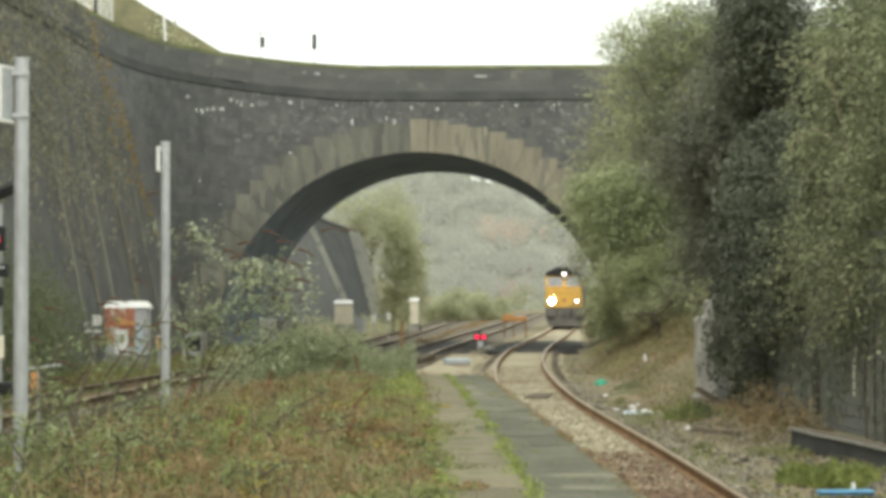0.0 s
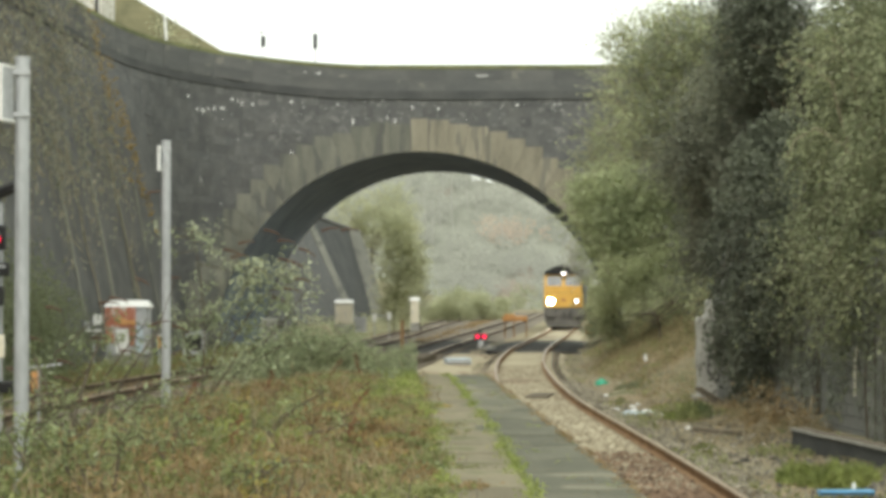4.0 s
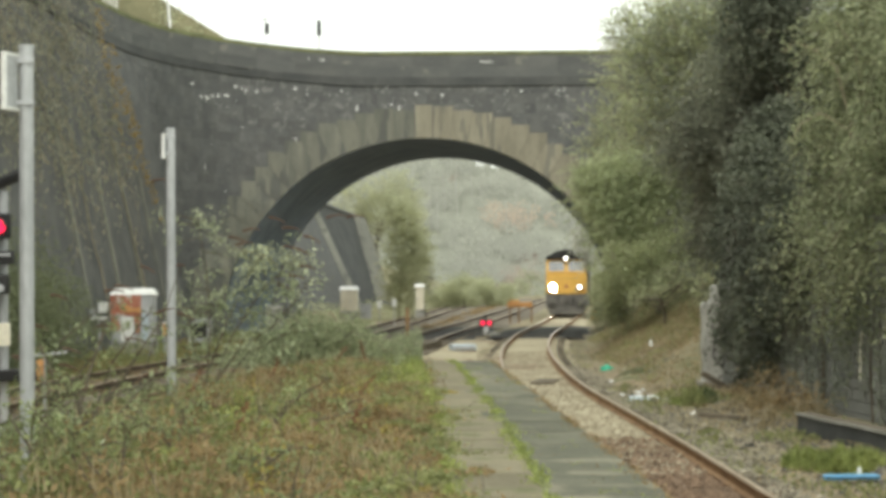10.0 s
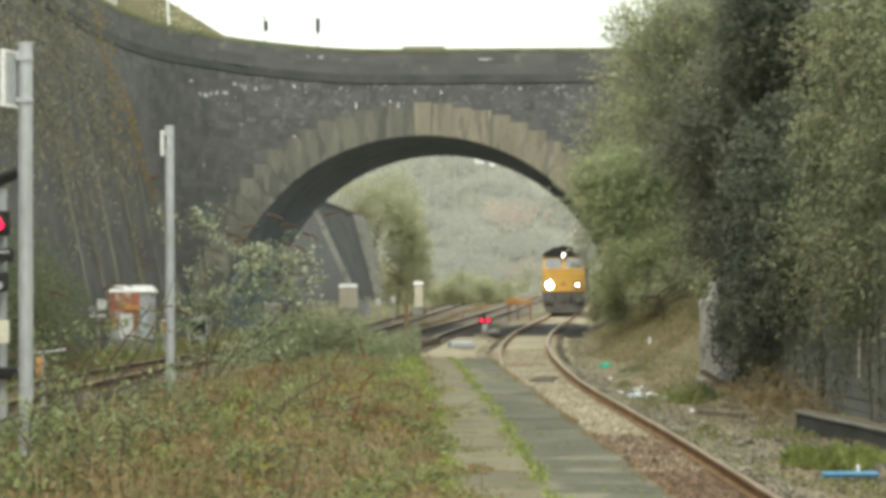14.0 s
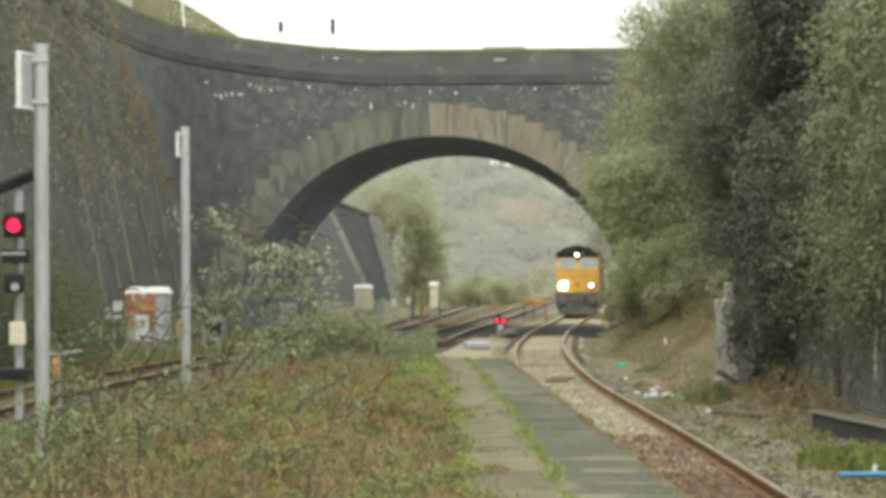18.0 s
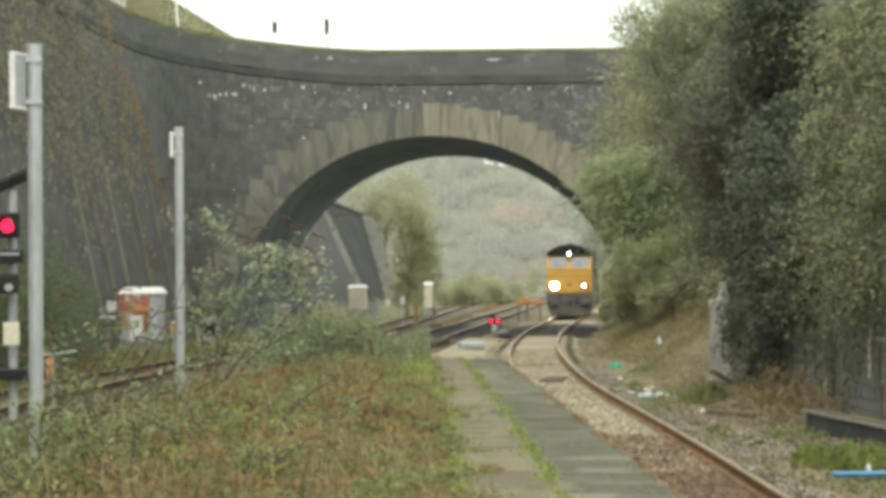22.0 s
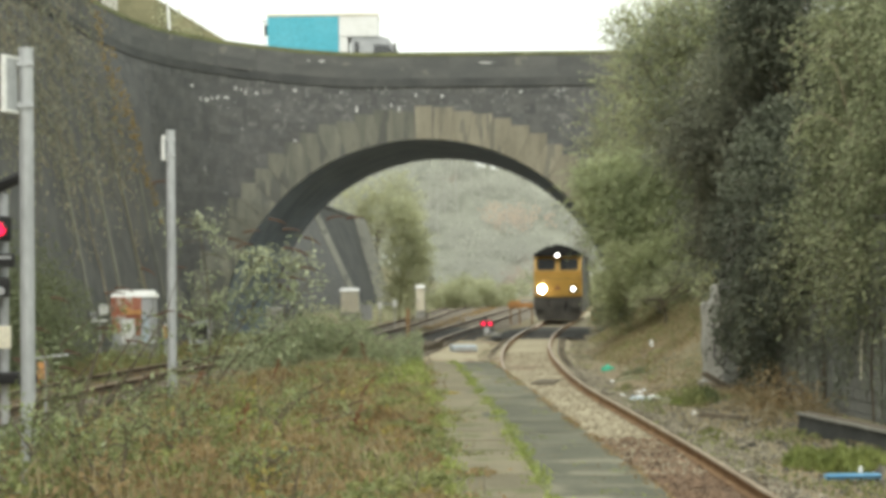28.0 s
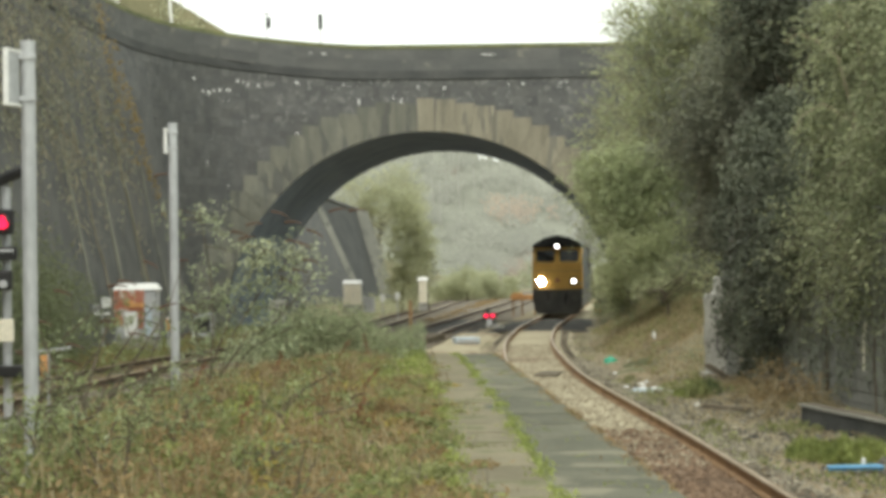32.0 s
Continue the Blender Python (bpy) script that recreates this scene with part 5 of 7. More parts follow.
def fresh_edge(rng, n):
    y = rng.uniform(20, 30, n)
    return np.stack([platform_edge(y) - 1.22 - np.abs(rng.normal(0, 0.45, n)), y], 1)


field("grass", "fresh yellow-green grass beside the slabs", fresh_edge, 9000, 0.055, MOSSY, 183, 0.2, 0.35, 0.4, None, 0.6, 0.4)


def far_end_area(rng, n):
    return np.stack([rng.uniform(-3.6, -0.3, n), rng.normal(30, 1.0, n)], 1)


field("weeds", "taller green weeds at the platform end", far_end_area, 8000, 0.06, SOFTGREEN, 56, 0.7, 0.4, 0.3)


tree("bush", "bushy green weeds at the platform end", "bush", (-1.9, 29.6, 0.8), (-1.9, 29.6, 1.2),
     [(-2.2, 29.5, 1.2, 0.5, 0.5, 0.38), (-1.6, 29.6, 1.22, 0.5, 0.5, 0.4), (-1.1, 29.4, 1.05, 0.35, 0.7, 0.26), (-0.75, 28.2, 0.88, 0.25, 0.7, 0.1), (-2.7, 29.4, 1.0, 0.3, 0.5, 0.22)], 5500, 0.06, SOFTGREEN, 65, 0.015, 6, 0, 0.4, 40, spray=(260, 12, 0.4, 0.5, SOFTGREEN))
tree("bush", "thin rusty dry weeds at the wall foot", "bush", (6.0, 31.5, -0.2), (6.0, 31.5, 0.3),
     [(6.05, 31.6, 0.2, 0.2, 0.9, 0.32), (6.0, 33.2, 0.25, 0.25, 0.9, 0.35), (6.0, 29.9, 0.15, 0.18, 0.6, 0.25)], 900, 0.05, WEED_B, 66, 0.015, 5, 30, 0.5, 40)


def left_verge(rng, n):
    y = rng.uniform(30, 74, n)
    lo = np.array([left_line(v) for v in y])
    return np.stack([lo - 1.3 - 3.4 * rng.uniform(0, 1, n), y], 1)


def six_foot(rng, n):
    y = rng.uniform(24, 74, n)
    lo = np.array([left_line(v) for v in y])
    return np.stack([lo + 1.1 + 2.4 * rng.uniform(0, 1, n), y], 1)


field("grass", "short brown grass between track and platform", six_foot, 12000, 0.08, WEED_B, 158, 0.14, 0.3, 0.4, ground_z, 0.3)
field("grass", "short green grass between track and platform", six_foot, 7000, 0.08, WEED_G, 159, 0.16, 0.3, 0.4, ground_z, 0.3, 0.5)


field("grass", "rough green grass beside the left track", left_verge, 30000, 0.11, WEED_G, 57, 0.8, 0.3, 0.6, ground_z, 0.3)
field("grass", "dry grass beside the left track", left_verge, 12000, 0.11, WEED_B, 58, 0.65, 0.3, 0.6, ground_z, 0.3)


def right_bank(rng, n):
    y = rng.uniform(41, 74, n)
    lo = np.array([main_line(v) for v in y])
    return np.stack([lo + 2.2 + 5 * rng.uniform(0, 1, n) ** 0.8, y], 1)


field("grass", "dead brown grass and earth on the bank", right_bank, 17000, 0.1, STRAW, 59, 0.3, 0.25, 0.5, ground_z, 0.4)
field("grass", "olive undergrowth on the bank", right_bank, 13000, 0.09, WEED_G, 60, 0.28, 0.35, 0.4, ground_z, 0.4, 0.38)


def right_verge(rng, n):
    y = rng.uniform(17, 41, n)
    return np.stack([3.5 + 2.6 * rng.uniform(0, 1, n) ** 0.7, y], 1)


field("grass", "patches of grass beside the cable trough", right_verge, 14000, 0.08, WEED_G, 61, 0.2, 0.3, 0.5, ground_z, 0.35, 0.56)
field("dead_leaves", "dead leaves and straw at the wall foot", right_verge, 9000, 0.055, STRAW, 62, 0.12, 0.4, 0.2, ground_z, 0.4, 0.45)


def rail_side(rng, n):
    y = 24 + 46 * rng.uniform(0, 1, n) ** 1.3
    return np.stack([np.array([main_line(v) for v in y]) + 1.0 + np.abs(rng.normal(0, 0.75, n)), y], 1)


def bank_foot(rng, n):
    y = rng.uniform(36, 62, n)
    return np.stack([np.array([main_line(v) for v in y]) + 2.0 + 3.2 * rng.uniform(0, 1, n) ** 0.7, y], 1)


field("straw", "bleached straw and dead grass on the bank foot", bank_foot, 9000, 0.12, STRAW, 64, 0.22, 0.12, 0.35, ground_z, 0.5, 0.42)
field("dead_leaves", "brown dead leaves strewn on the bank", bank_foot, 9000, 0.06, WEED_B, 67, 0.1, 0.5, 0.1, ground_z, 0.7, 0.4)
field("grass", "sparse dull grass beside the rail", rail_side, 5000, 0.07, WEED_G, 68, 0.12, 0.25, 0.5, ground_z, 0.9, 0.6)


def dry_fern(x, y, n, h, seed):
    """Collapsed brown fronds that arch out of one crown."""
    rng = np.random.default_rng(seed)
    t = thing("dry_fern", "collapsed rusty-brown fern at the wall foot", "fern", pose(x, y, ground_z(x, y)), "dry ferns at the wall foot")
    tw, pts, ax = sprays([(0, 0, 0.12, 0.25, 0.4, 0.12)], n, 16, h, rng, 0.9, 0.02, 0.2)
    part("frond_ribs", twig_mesh("frond_ribs", tw, 0.006), STRAW, t)["kind"] = "stuff"
    part("fronds", cloud_mesh("fronds", pts, 0.06, rng, 0, 0.35), WEED_B if seed % 2 else STRAW, t)["kind"] = "stuff"


for k, (x, y, n, h) in enumerate(((5.75, 33.2, 60, 0.75), (6.1, 32.0, 70, 0.8), (6.3, 30.6, 60, 0.7), (5.55, 31.6, 45, 0.6), (5.3, 29.2, 40, 0.45), (5.9, 35.0, 40, 0.6))):
    dry_fern(x, y, n, h, 400 + k)


def grass_tussock(x, y, w, d, h, n, material, seed, label="bright green grass tussock beside the cable trough"):
    """A tussock of upright blades, tallest in its middle."""
    rng = np.random.default_rng(seed)
    t = thing("grass_tussock", label, "grass tussock", pose(x, y, ground_z(x, y) - 0.02))
    part("soil_clump", crown_dome(w * 0.7, d * 0.7, 0.05), SOIL, t)
    r = np.sqrt(rng.uniform(0, 1, n))
    a = rng.uniform(0, 2 * math.pi, n)
    px, py = w * r * np.cos(a), d * r * np.sin(a)
    z = h * (1.0 - 0.75 * r ** 2) * (0.65 + 0.5 * np.sin(5 * a + seed) * r) * rng.uniform(0.1, 1.0, n)
    part("grass_tuft", cloud_mesh("grass_tuft", np.column_stack([px, py, z]), 0.2, rng, 0, 0.09, 0.5), material, t)["kind"] = "stuff"


def crown_dome(w, d, h):
    bm = bmesh.new()
    bmesh.ops.create_icosphere(bm, subdivisions=2, radius=1.0)
    for v in bm.verts:
        v.co = Vector((v.co.x * w, v.co.y * d, v.co.z * h))
    return bm


grass_tussock(4.75, 23.6, 0.3, 0.6, 0.42, 1700, TUSSOCK, 181)
grass_tussock(5.15, 23.0, 0.36, 0.6, 0.46, 2100, TUSSOCK, 182)
grass_tussock(5.5, 23.4, 0.24, 0.5, 0.28, 900, TUSSOCK, 183)
for k, (x, y, w, h, m) in enumerate(((4.85, 34.8, 0.24, 0.6, WEED_G), (5.15, 35.4, 0.26, 0.5, BRAMBLE), (4.6, 35.2, 0.16, 0.22, TUSSOCK), (4.67, 44.8, 0.26, 0.3, OLIVE), (4.9, 44.2, 0.2, 0.22, OLIVE), (4.2, 41.0, 0.14, 0.16, WEED_G), (4.25, 28.5, 0.16, 0.16, WEED_G), (3.55, 30.2, 0.14, 0.12, TUSSOCK))):
    grass_tussock(x, y, w, w * 1.5, h, int(3600 * w), m, 190 + k, "dull green grass tussock on the trackside")


def far_verge(rng, n):
    y = rng.uniform(90, 190, n)
    lo = np.array([left_line(v) for v in y])
    return np.stack([lo - 1.9 - 6 * rng.uniform(0, 1, n), y], 1)


def far_six_foot(rng, n):
    y = rng.uniform(92, 190, n)
    return np.stack([np.array([(left_line(v) + mid_line(v)) / 2 for v in y]) + rng.normal(0, 0.35, n), y], 1)


field("grass", "dry brown grass between the far tracks", far_six_foot, 2600, 0.2, WEED_B, 165, 0.3, 0.3, 0.5, ground_z, 0.1, 0.4)


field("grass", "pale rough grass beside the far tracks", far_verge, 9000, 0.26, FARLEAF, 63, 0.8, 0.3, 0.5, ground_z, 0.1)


# ---- loose stones ----
def scatter(name, label, area, n, size, material, seed, z0):
    rng = np.random.default_rng(seed)
    xy = area(rng, n)
    base = np.array([(1, 0, 0), (-1, 0, 0), (0, 1, 0), (0, -1, 0), (0, 0, 0.8), (0, 0, -0.6)], float)
    tri = [(0, 2, 4), (2, 1, 4), (1, 3, 4), (3, 0, 4), (2, 0, 5), (1, 2, 5), (3, 1, 5), (0, 3, 5)]
    v, fc = [], []
    for k, (x, y) in enumerate(xy):
        s = size * rng.uniform(0.5, 1.5)
        q = base * s * rng.uniform(0.6, 1.3, (6, 3))
        a = rng.uniform(0, 6.28)
        c, d = math.cos(a), math.sin(a)
        for p in q:
            v.append((x + p[0] * c - p[1] * d, y + p[0] * d + p[1] * c, z0(x, y) + p[2] + s * 0.2))
        fc += [(6 * k + i, 6 * k + j, 6 * k + l) for i, j, l in tri]
    tagged(part(name, quads(name, v, fc), material), label, "ballast stones", kind="stuff")


def bed_area(y0, y1, lo, hi):
    def area(rng, n):
        y = y0 + (y1 - y0) * rng.uniform(0, 1, n) ** 1.4
        return np.stack([np.array([main_line(t) for t in y]) + rng.uniform(lo, hi, n), y], 1)
    return area


scatter("ballast_stones", "tan loose ballast stones between the rails", bed_area(22, 60, -0.68, 0.68), 3000, 0.028, STONES, 81, lambda x, y: -0.165)
scatter("ballast_stones", "grey loose ballast stones beside the track", bed_area(14, 50, 0.85, 3.4), 9000, 0.03, GREYSTONES, 82, lambda x, y: max(ground_z(x, y), -0.18 - 0.1 * smooth(1.2, 1.75, x - main_line(y))))
scatter("ballast_stones", "brown stained ballast stones between the rails", bed_area(14, 27, -0.68, 0.68), 3200, 0.035, STAINED, 84, lambda x, y: -0.165)
scatter("rubble", "pale broken rubble strewn beside the track", rail_side, 1100, 0.03, GREYSTONES, 86, lambda x, y: max(ground_z(x, y), -0.2))
scatter("rubble", "dark broken rubble at the wall foot", right_verge, 1300, 0.045, DARKSTONES, 87, ground_z)
scatter("ballast_stones", "tan loose ballast stones by the platform face", bed_area(14, 60, -1.5, -0.8), 2200, 0.03, STONES, 83, lambda x, y: -0.19)


def wall_stems():
    rng = np.random.default_rng(77)
    t = thing("creeper", "bare grey creeper climbing the retaining wall", "creeper")
    for i in range(11):
        y = rng.uniform(25.5, 33.5)
        x = 6.2 + 0.055 * (40.2 - y)
        bm = bmesh.new()
        tube(bm, [(x, y, -0.3), (x - 0.01, y + rng.uniform(-0.2, 0.2), 0.8), (x - 0.02, y + rng.uniform(-0.3, 0.3), rng.uniform(1.6, 2.6))], rng.uniform(0.012, 0.028), 0.01, 5)
        part("stem", bm, BARK, t)
    pts = []
    for i in range(75):
        y = rng.uniform(24, 35)
        x = 6.2 + 0.055 * (40.2 - y)
        z1 = rng.uniform(1.2, 2.6)
        for q in rng.uniform(0, 1, 60):
            pts.append((x - rng.uniform(0.02, 0.16), y + rng.normal(0, 0.1) + 0.1 * q, z1 - 1.5 * q))
    part("leaves", cloud_mesh("leaves", pts, 0.12, rng, 0, 0.25, 0.5), SHADE, t, "thin hanging dull leaves")
    for x, y, z, h in ((6.72, 29.0, 0.86, 0.46), (6.4, 31.0, -0.1, 0.5)):
        s = thing("pale_stick", "pale bare stick leaning on the retaining wall", "stick", pose(x, y, z - 0.3), "pale sticks on the wall")
        part("shaft", tube(bmesh.new(), [(0, 0, 0), (0.01, 0, 0.3 + h * 0.5), (0.05, 0.02, 0.3 + h)], 0.014, 0.03, 6), TWIG if z < 0 else CREAM, s)
        part("knot", rod((0.04, 0.02, 0.26 + h), (0.07, 0.02, 0.34 + h), 0.03, 6), TWIG if z < 0 else CREAM, s)


wall_stems()


# ---- posts, signals and cabinets ----
def platform_post(x, y, h, plate, r):
    p = thing("platform_post", "galvanised steel post standing in the platform weeds", "post", pose(x, y, 0.8), "platform posts")
    part("pole", rod((0, 0, -0.1), (0, 0, h), r, 16), STEEL, p)
    part("cap", rod((0, 0, h), (0, 0, h + 0.02), r + 0.004, 16), STEEL, p)
    part("base_flange", rod((0, 0, -0.02), (0, 0, 0.03), 0.11, 16), STEEL, p)
    ln = plate[0] * 1.9
    f = part("sign_plate", block(-0.008, 0.008, -ln, -0.02, h - plate[1] - 0.06, h - 0.06, 0.003), GREY, p, "grey sign plate turned edge-on")
    f.matrix_basis = pose(-0.05, -0.02, 0, 0, 0, -17)
    for z0, z1, y0, y1 in ((h - plate[1] - 0.075, h - plate[1] - 0.055, -ln, 0), (h - 0.065, h - 0.045, -ln, 0), (h - plate[1] - 0.075, h - 0.045, -ln - 0.02, -ln)):
        part("frame_bar", block(-0.016, 0.016, y0, y1, z0, z1), WHITE, f)
    for z in (h - 0.09, h - plate[1] - 0.02):
        part("bracket", block(-0.07, 0.06, -0.06, -0.03, z - 0.015, z + 0.015), STEEL, p)
        part("band", rod((0, 0, z - 0.02), (0, 0, z + 0.02), r + 0.004, 16), STEEL, p)


platform_post(-2.762, 12.1, 2.98, (0.09, 0.35), 0.049)
platform_post(-3.12, 21.0, 3.18, (0.035, 0.26), 0.053)


def colour_signal():
    s = thing("colour_light_signal", "black colour-light railway signal showing red", "signal", pose(-6.57, 27, 0))
    part("mast", rod((0, 0.25, -0.3), (0, 0.25, 3.6), 0.07, 12), STEEL, s)
    part("head", block(-0.16, 0.16, -0.05, 0.12, 2.88, 3.26, 0.04), BLACK, s)
    part("red_lamp", disc((0, 3.06), 0.1, -0.075, -0.05), RED_LED, s, "glowing red lamp")
    for z in (3.06,):
        h = bmesh.new()
        for i in range(10):
            a, b = math.pi * i / 10, math.pi * (i + 1) / 10
            v = [h.verts.new((0.13 * math.cos(t), y, z + 0.13 * math.sin(t))) for t, y in ((a, -0.05), (b, -0.05), (b, -0.3), (a, -0.3))]
            h.faces.new(v)
        part("hood", h, BLACK, s)
    part("route_box", block(-0.2, 0.2, -0.02, 0.15, 2.5, 2.7, 0.02), BLACK, s, "small black indicator box")
    part("white_bar", block(-0.2, 0.17, -0.03, 0.1, 2.62, 2.66), GREY, s)
    part("lower_lamp", block(-0.14, 0.14, -0.1, 0.1, 2.05, 2.35, 0.05), BLACK, s)
    part("lower_lens", disc((0.03, 2.14), 0.06, -0.13, -0.09), GREY, s)
    part("sign_plate", block(-0.08, 0.16, -0.03, 0.0, 1.28, 1.62, 0.01), CREAM, s, "pale plate with a faint mark")
    part("platform_cage", block(-0.6, 0.5, 0.0, 0.4, 0.75, 0.92, 0.02), BLACK, s)
    st = bmesh.new()
    tube(st, [(0.3, 0.1, 3.85), (-0.7, 0.2, 3.45)], 0.09, 0.09, 6)
    part("stay", st, BLACK, s, "dark raking stay")
    for dx in (0.35, 0.6):
        part("rail_post", rod((dx, 0.3, 0), (dx, 0.3, 1.1), 0.02, 6), STEEL, s)
    part("handrail", rod((0.3, 0.3, 1.1), (0.9, 0.5, 1.16), 0.02, 6), STEEL, s)
    part("orange_marker", block(0.5, 0.6, 0.2, 0.26, 0.75, 1.06, 0.01), ORANGE, s, "orange marker plate")


colour_signal()


def cabinet(name, label, x, y, z, w, d, h, body, roof, doors, turn=0.0):
    c = thing(name, label, "trackside cabinet", pose(x, y, z, 0, 0, turn))
    part("body", block(-w / 2, w / 2, -d / 2, d / 2, 0.1, h, 0.015), body, c)
    part("plinth", block(-w / 2 - 0.03, w / 2 + 0.03, -d / 2 - 0.03, d / 2 + 0.03, -0.35, 0.1, 0.01), CONCRETE, c)
    lid = bx(bmesh.new(), -w / 2 - 0.07, w / 2 + 0.07, -d / 2 - 0.07, d / 2 + 0.07, h, h + 0.2)
    for v in lid.verts:
        if v.co.z > h + 0.1:
            v.co.x, v.co.y = v.co.x * 0.82, v.co.y * 0.55
    part("roof", lid, roof, c, "white cap" if roof == WHITE else "")
    for i in range(doors):
        x0 = -w / 2 + 0.05 + i * (w - 0.1) / doors
        dr = part("door", block(x0 + 0.01, x0 + (w - 0.1) / doors - 0.01, -d / 2 - 0.025, -d / 2, 0.18, h - 0.08, 0.008), body, c)
        part("handle", block(x0 + 0.06, x0 + 0.09, -d / 2 - 0.05, -d / 2 - 0.02, h * 0.45, h * 0.6), STEEL, dr)
    return c


red_cab = cabinet("equipment_cabinet", "grey cabinet with faded red boards and white top", -9.46, 56, 0.3, 1.25, 0.8, 1.55, GREY, WHITE, 2)
part("red_board", block(-0.66, 0.27, -0.47, -0.44, 0.9, 1.55, 0.01), REDORANGE, red_cab, "faded red board")
part("orange_board", prism([(-0.34, 1.06), (-0.1, 1.0), (0.1, 1.03), (0.27, 0.98), (0.28, 1.16), (0.05, 1.14), (-0.12, 1.22), (-0.3, 1.17)], -0.5, -0.48), ORANGE, red_cab, "torn orange sheet")
part("red_stripe", prism([(0.1, 0.36), (0.24, 0.38), (0.27, 0.9), (0.07, 0.9)], -0.5, -0.48), REDORANGE, red_cab)
part("white_panel", block(-0.34, 0.06, -0.47, -0.44, 0.12, 0.88, 0.01), WHITE, red_cab, "white lower panel")
part("white_strip", block(0.29, 0.5, -0.47, -0.44, 0.12, 0.95, 0.01), PALEBLUE, red_cab, "pale lower panel")
part("rust_patch", block(-0.64, -0.37, -0.46, -0.44, 0.45, 0.88, 0.01), REDORANGE, red_cab)
part("lamp_box", block(0.6, 0.74, -0.3, -0.1, 1.5, 1.62, 0.01), WHITE, red_cab)
cabinet("relay_cabinet", "cream relay cabinet with a white cap", -4.92, 98, 0.5, 0.94, 0.65, 1.25, CREAM, WHITE, 2)
cabinet("relay_cabinet", "narrow cream cabinet beside the far track", -1.21, 108, 0.4, 0.5, 0.45, 1.45, CREAM, WHITE, 1)
small = thing("junction_box", "small grey box beside the cabinet", "box", pose(-4.05, 98.5, 0.2))
part("body", block(-0.3, 0.3, -0.2, 0.2, 0, 0.75, 0.03), GREY, small)
part("lid", block(-0.32, 0.32, -0.22, 0.22, 0.75, 0.79, 0.01), GREY, small)
for x, y, h in ((-3.3, 98.5, 1.15), (-2.5, 98.5, 1.25)):
    m = thing("marker_post", "short white marker post", "post", pose(x, y, 0.0), "white marker posts")
    part("post", rod((0, 0, -0.2), (0, 0, h - 0.3), 0.03, 8), GREY, m)
    part("plate", block(-0.12, 0.12, -0.05, 0.02, h - 0.4, h, 0.02), WHITE, m, "white plate")
wp = thing("lamp_on_post", "small white lamp housing on a thin post", "lamp post", pose(-10.4, 55.2, 0))
part("post", rod((0, 0, -0.2), (0, 0, 1.1), 0.03, 8), STEEL, wp)
part("housing", block(-0.02, 0.24, -0.1, 0.1, 1.3, 1.62, 0.03), WHITE, wp)
part("arm", block(-0.25, 0.25, -0.06, 0.06, 1.1, 1.18), WHITE, wp)
part("side_box", block(-0.28, -0.1, -0.08, 0.08, 1.2, 1.42, 0.02), GREY, wp)
for x, y in ((-8.45, 55.5),):
    om = thing("orange_bollard", "short orange plastic bollard in the grass", "bollard", pose(x, y, 0.0), "orange bollards")
    part("post", rod((0, 0, -0.3), (0, 0, 0.6), 0.03, 8), STEEL, om)
    part("body", rod((0, 0, 0.58), (0, 0, 0.95), 0.065, 10), ORANGE, om)
    part("top", rod((0, 0, 0.95), (0, 0, 1.0), 0.05, 10), WHITE, om)
gb = thing("location_case", "low grey location case in the grass", "box", pose(-7.7, 58, 0.3))
part("body", block(-0.35, 0.35, -0.2, 0.2, 0, 0.75, 0.02), GREY, gb)
part("panel", block(-0.25, 0.25, -0.22, -0.2, 0.15, 0.6, 0.01), BLACK, gb, "dark front panel")
ab = thing("abutment_guard", "pale grey metal guard at the arch foot", "guard", pose(-6.45, 70, 0.0))
part("plate", block(-0.3, 0.35, -0.1, 0.1, 0.0, 1.3, 0.05), CONCRETE, ab)
part("foot", block(-0.5, 0.5, -0.2, 0.2, -0.2, 0.05, 0.03), CONCRETE, ab)


def ground_signal():
    s = thing("ground_signal", "low ground signal showing two red lights", "signal", pose(1.92, 76.0, 0.02))
    part("case", block(-0.28, 0.28, -0.08, 0.12, 0.29, 0.55, 0.03), BLACK, s)
    part("top_lamp", disc((-0.05, 0.66), 0.09, -0.08, 0.1, 14), BLACK, s)
    for dx in (-0.14, 0.14):
        part("red_lamp", disc((dx, 0.42), 0.078, -0.1, -0.08, 14), RED_LED, s, "glowing red lamp")
    part("leg", block(-0.1, 0.1, -0.05, 0.05, -0.1, 0.28), STEEL, s)
    part("base", block(-0.15, 0.6, -0.25, 0.2, -0.1, 0.05, 0.03), CONCRETE, s, "pale concrete base")


ground_signal()
pl = thing("steel_box", "blue-grey steel box lid lying by the track", "box", pose(0.76, 63, -0.2, 0, 0, 8))
part("plate", block(-0.4, 0.42, -0.5, 0.5, 0, 0.2, 0.03), PALEBLUE, pl)
part("rib", block(-0.36, 0.36, -0.52, -0.5, 0.04, 0.14), GREY, pl)
lg = thing("sleeper_stack", "dark timber baulks lying beside the middle track", "timber", pose(-0.7, 64.5, -0.17, 0, 0, -7))
for i in range(2):
    part("baulk", block(-0.15 + i * 0.35, 0.15 + i * 0.35, -2.2, 2.2, 0, 0.22, 0.02), SLEEPER, lg)
ob = thing("orange_barrier", "low orange barrier on thin legs by the track", "barrier", pose(4.45, 101, 0))
part("rail", block(-0.7, 0.7, -0.05, 0.05, 0.72, 1.0, 0.03), ORANGE, ob)
part("panel", block(-0.6, 0.0, -0.09, -0.05, 0.85, 1.12, 0.02), ORANGE, ob)
for dx in (-0.55, -0.05, 0.65):
    part("leg", rod((dx, 0, -0.2), (dx, 0, 0.75), 0.045, 8), RUST, ob)
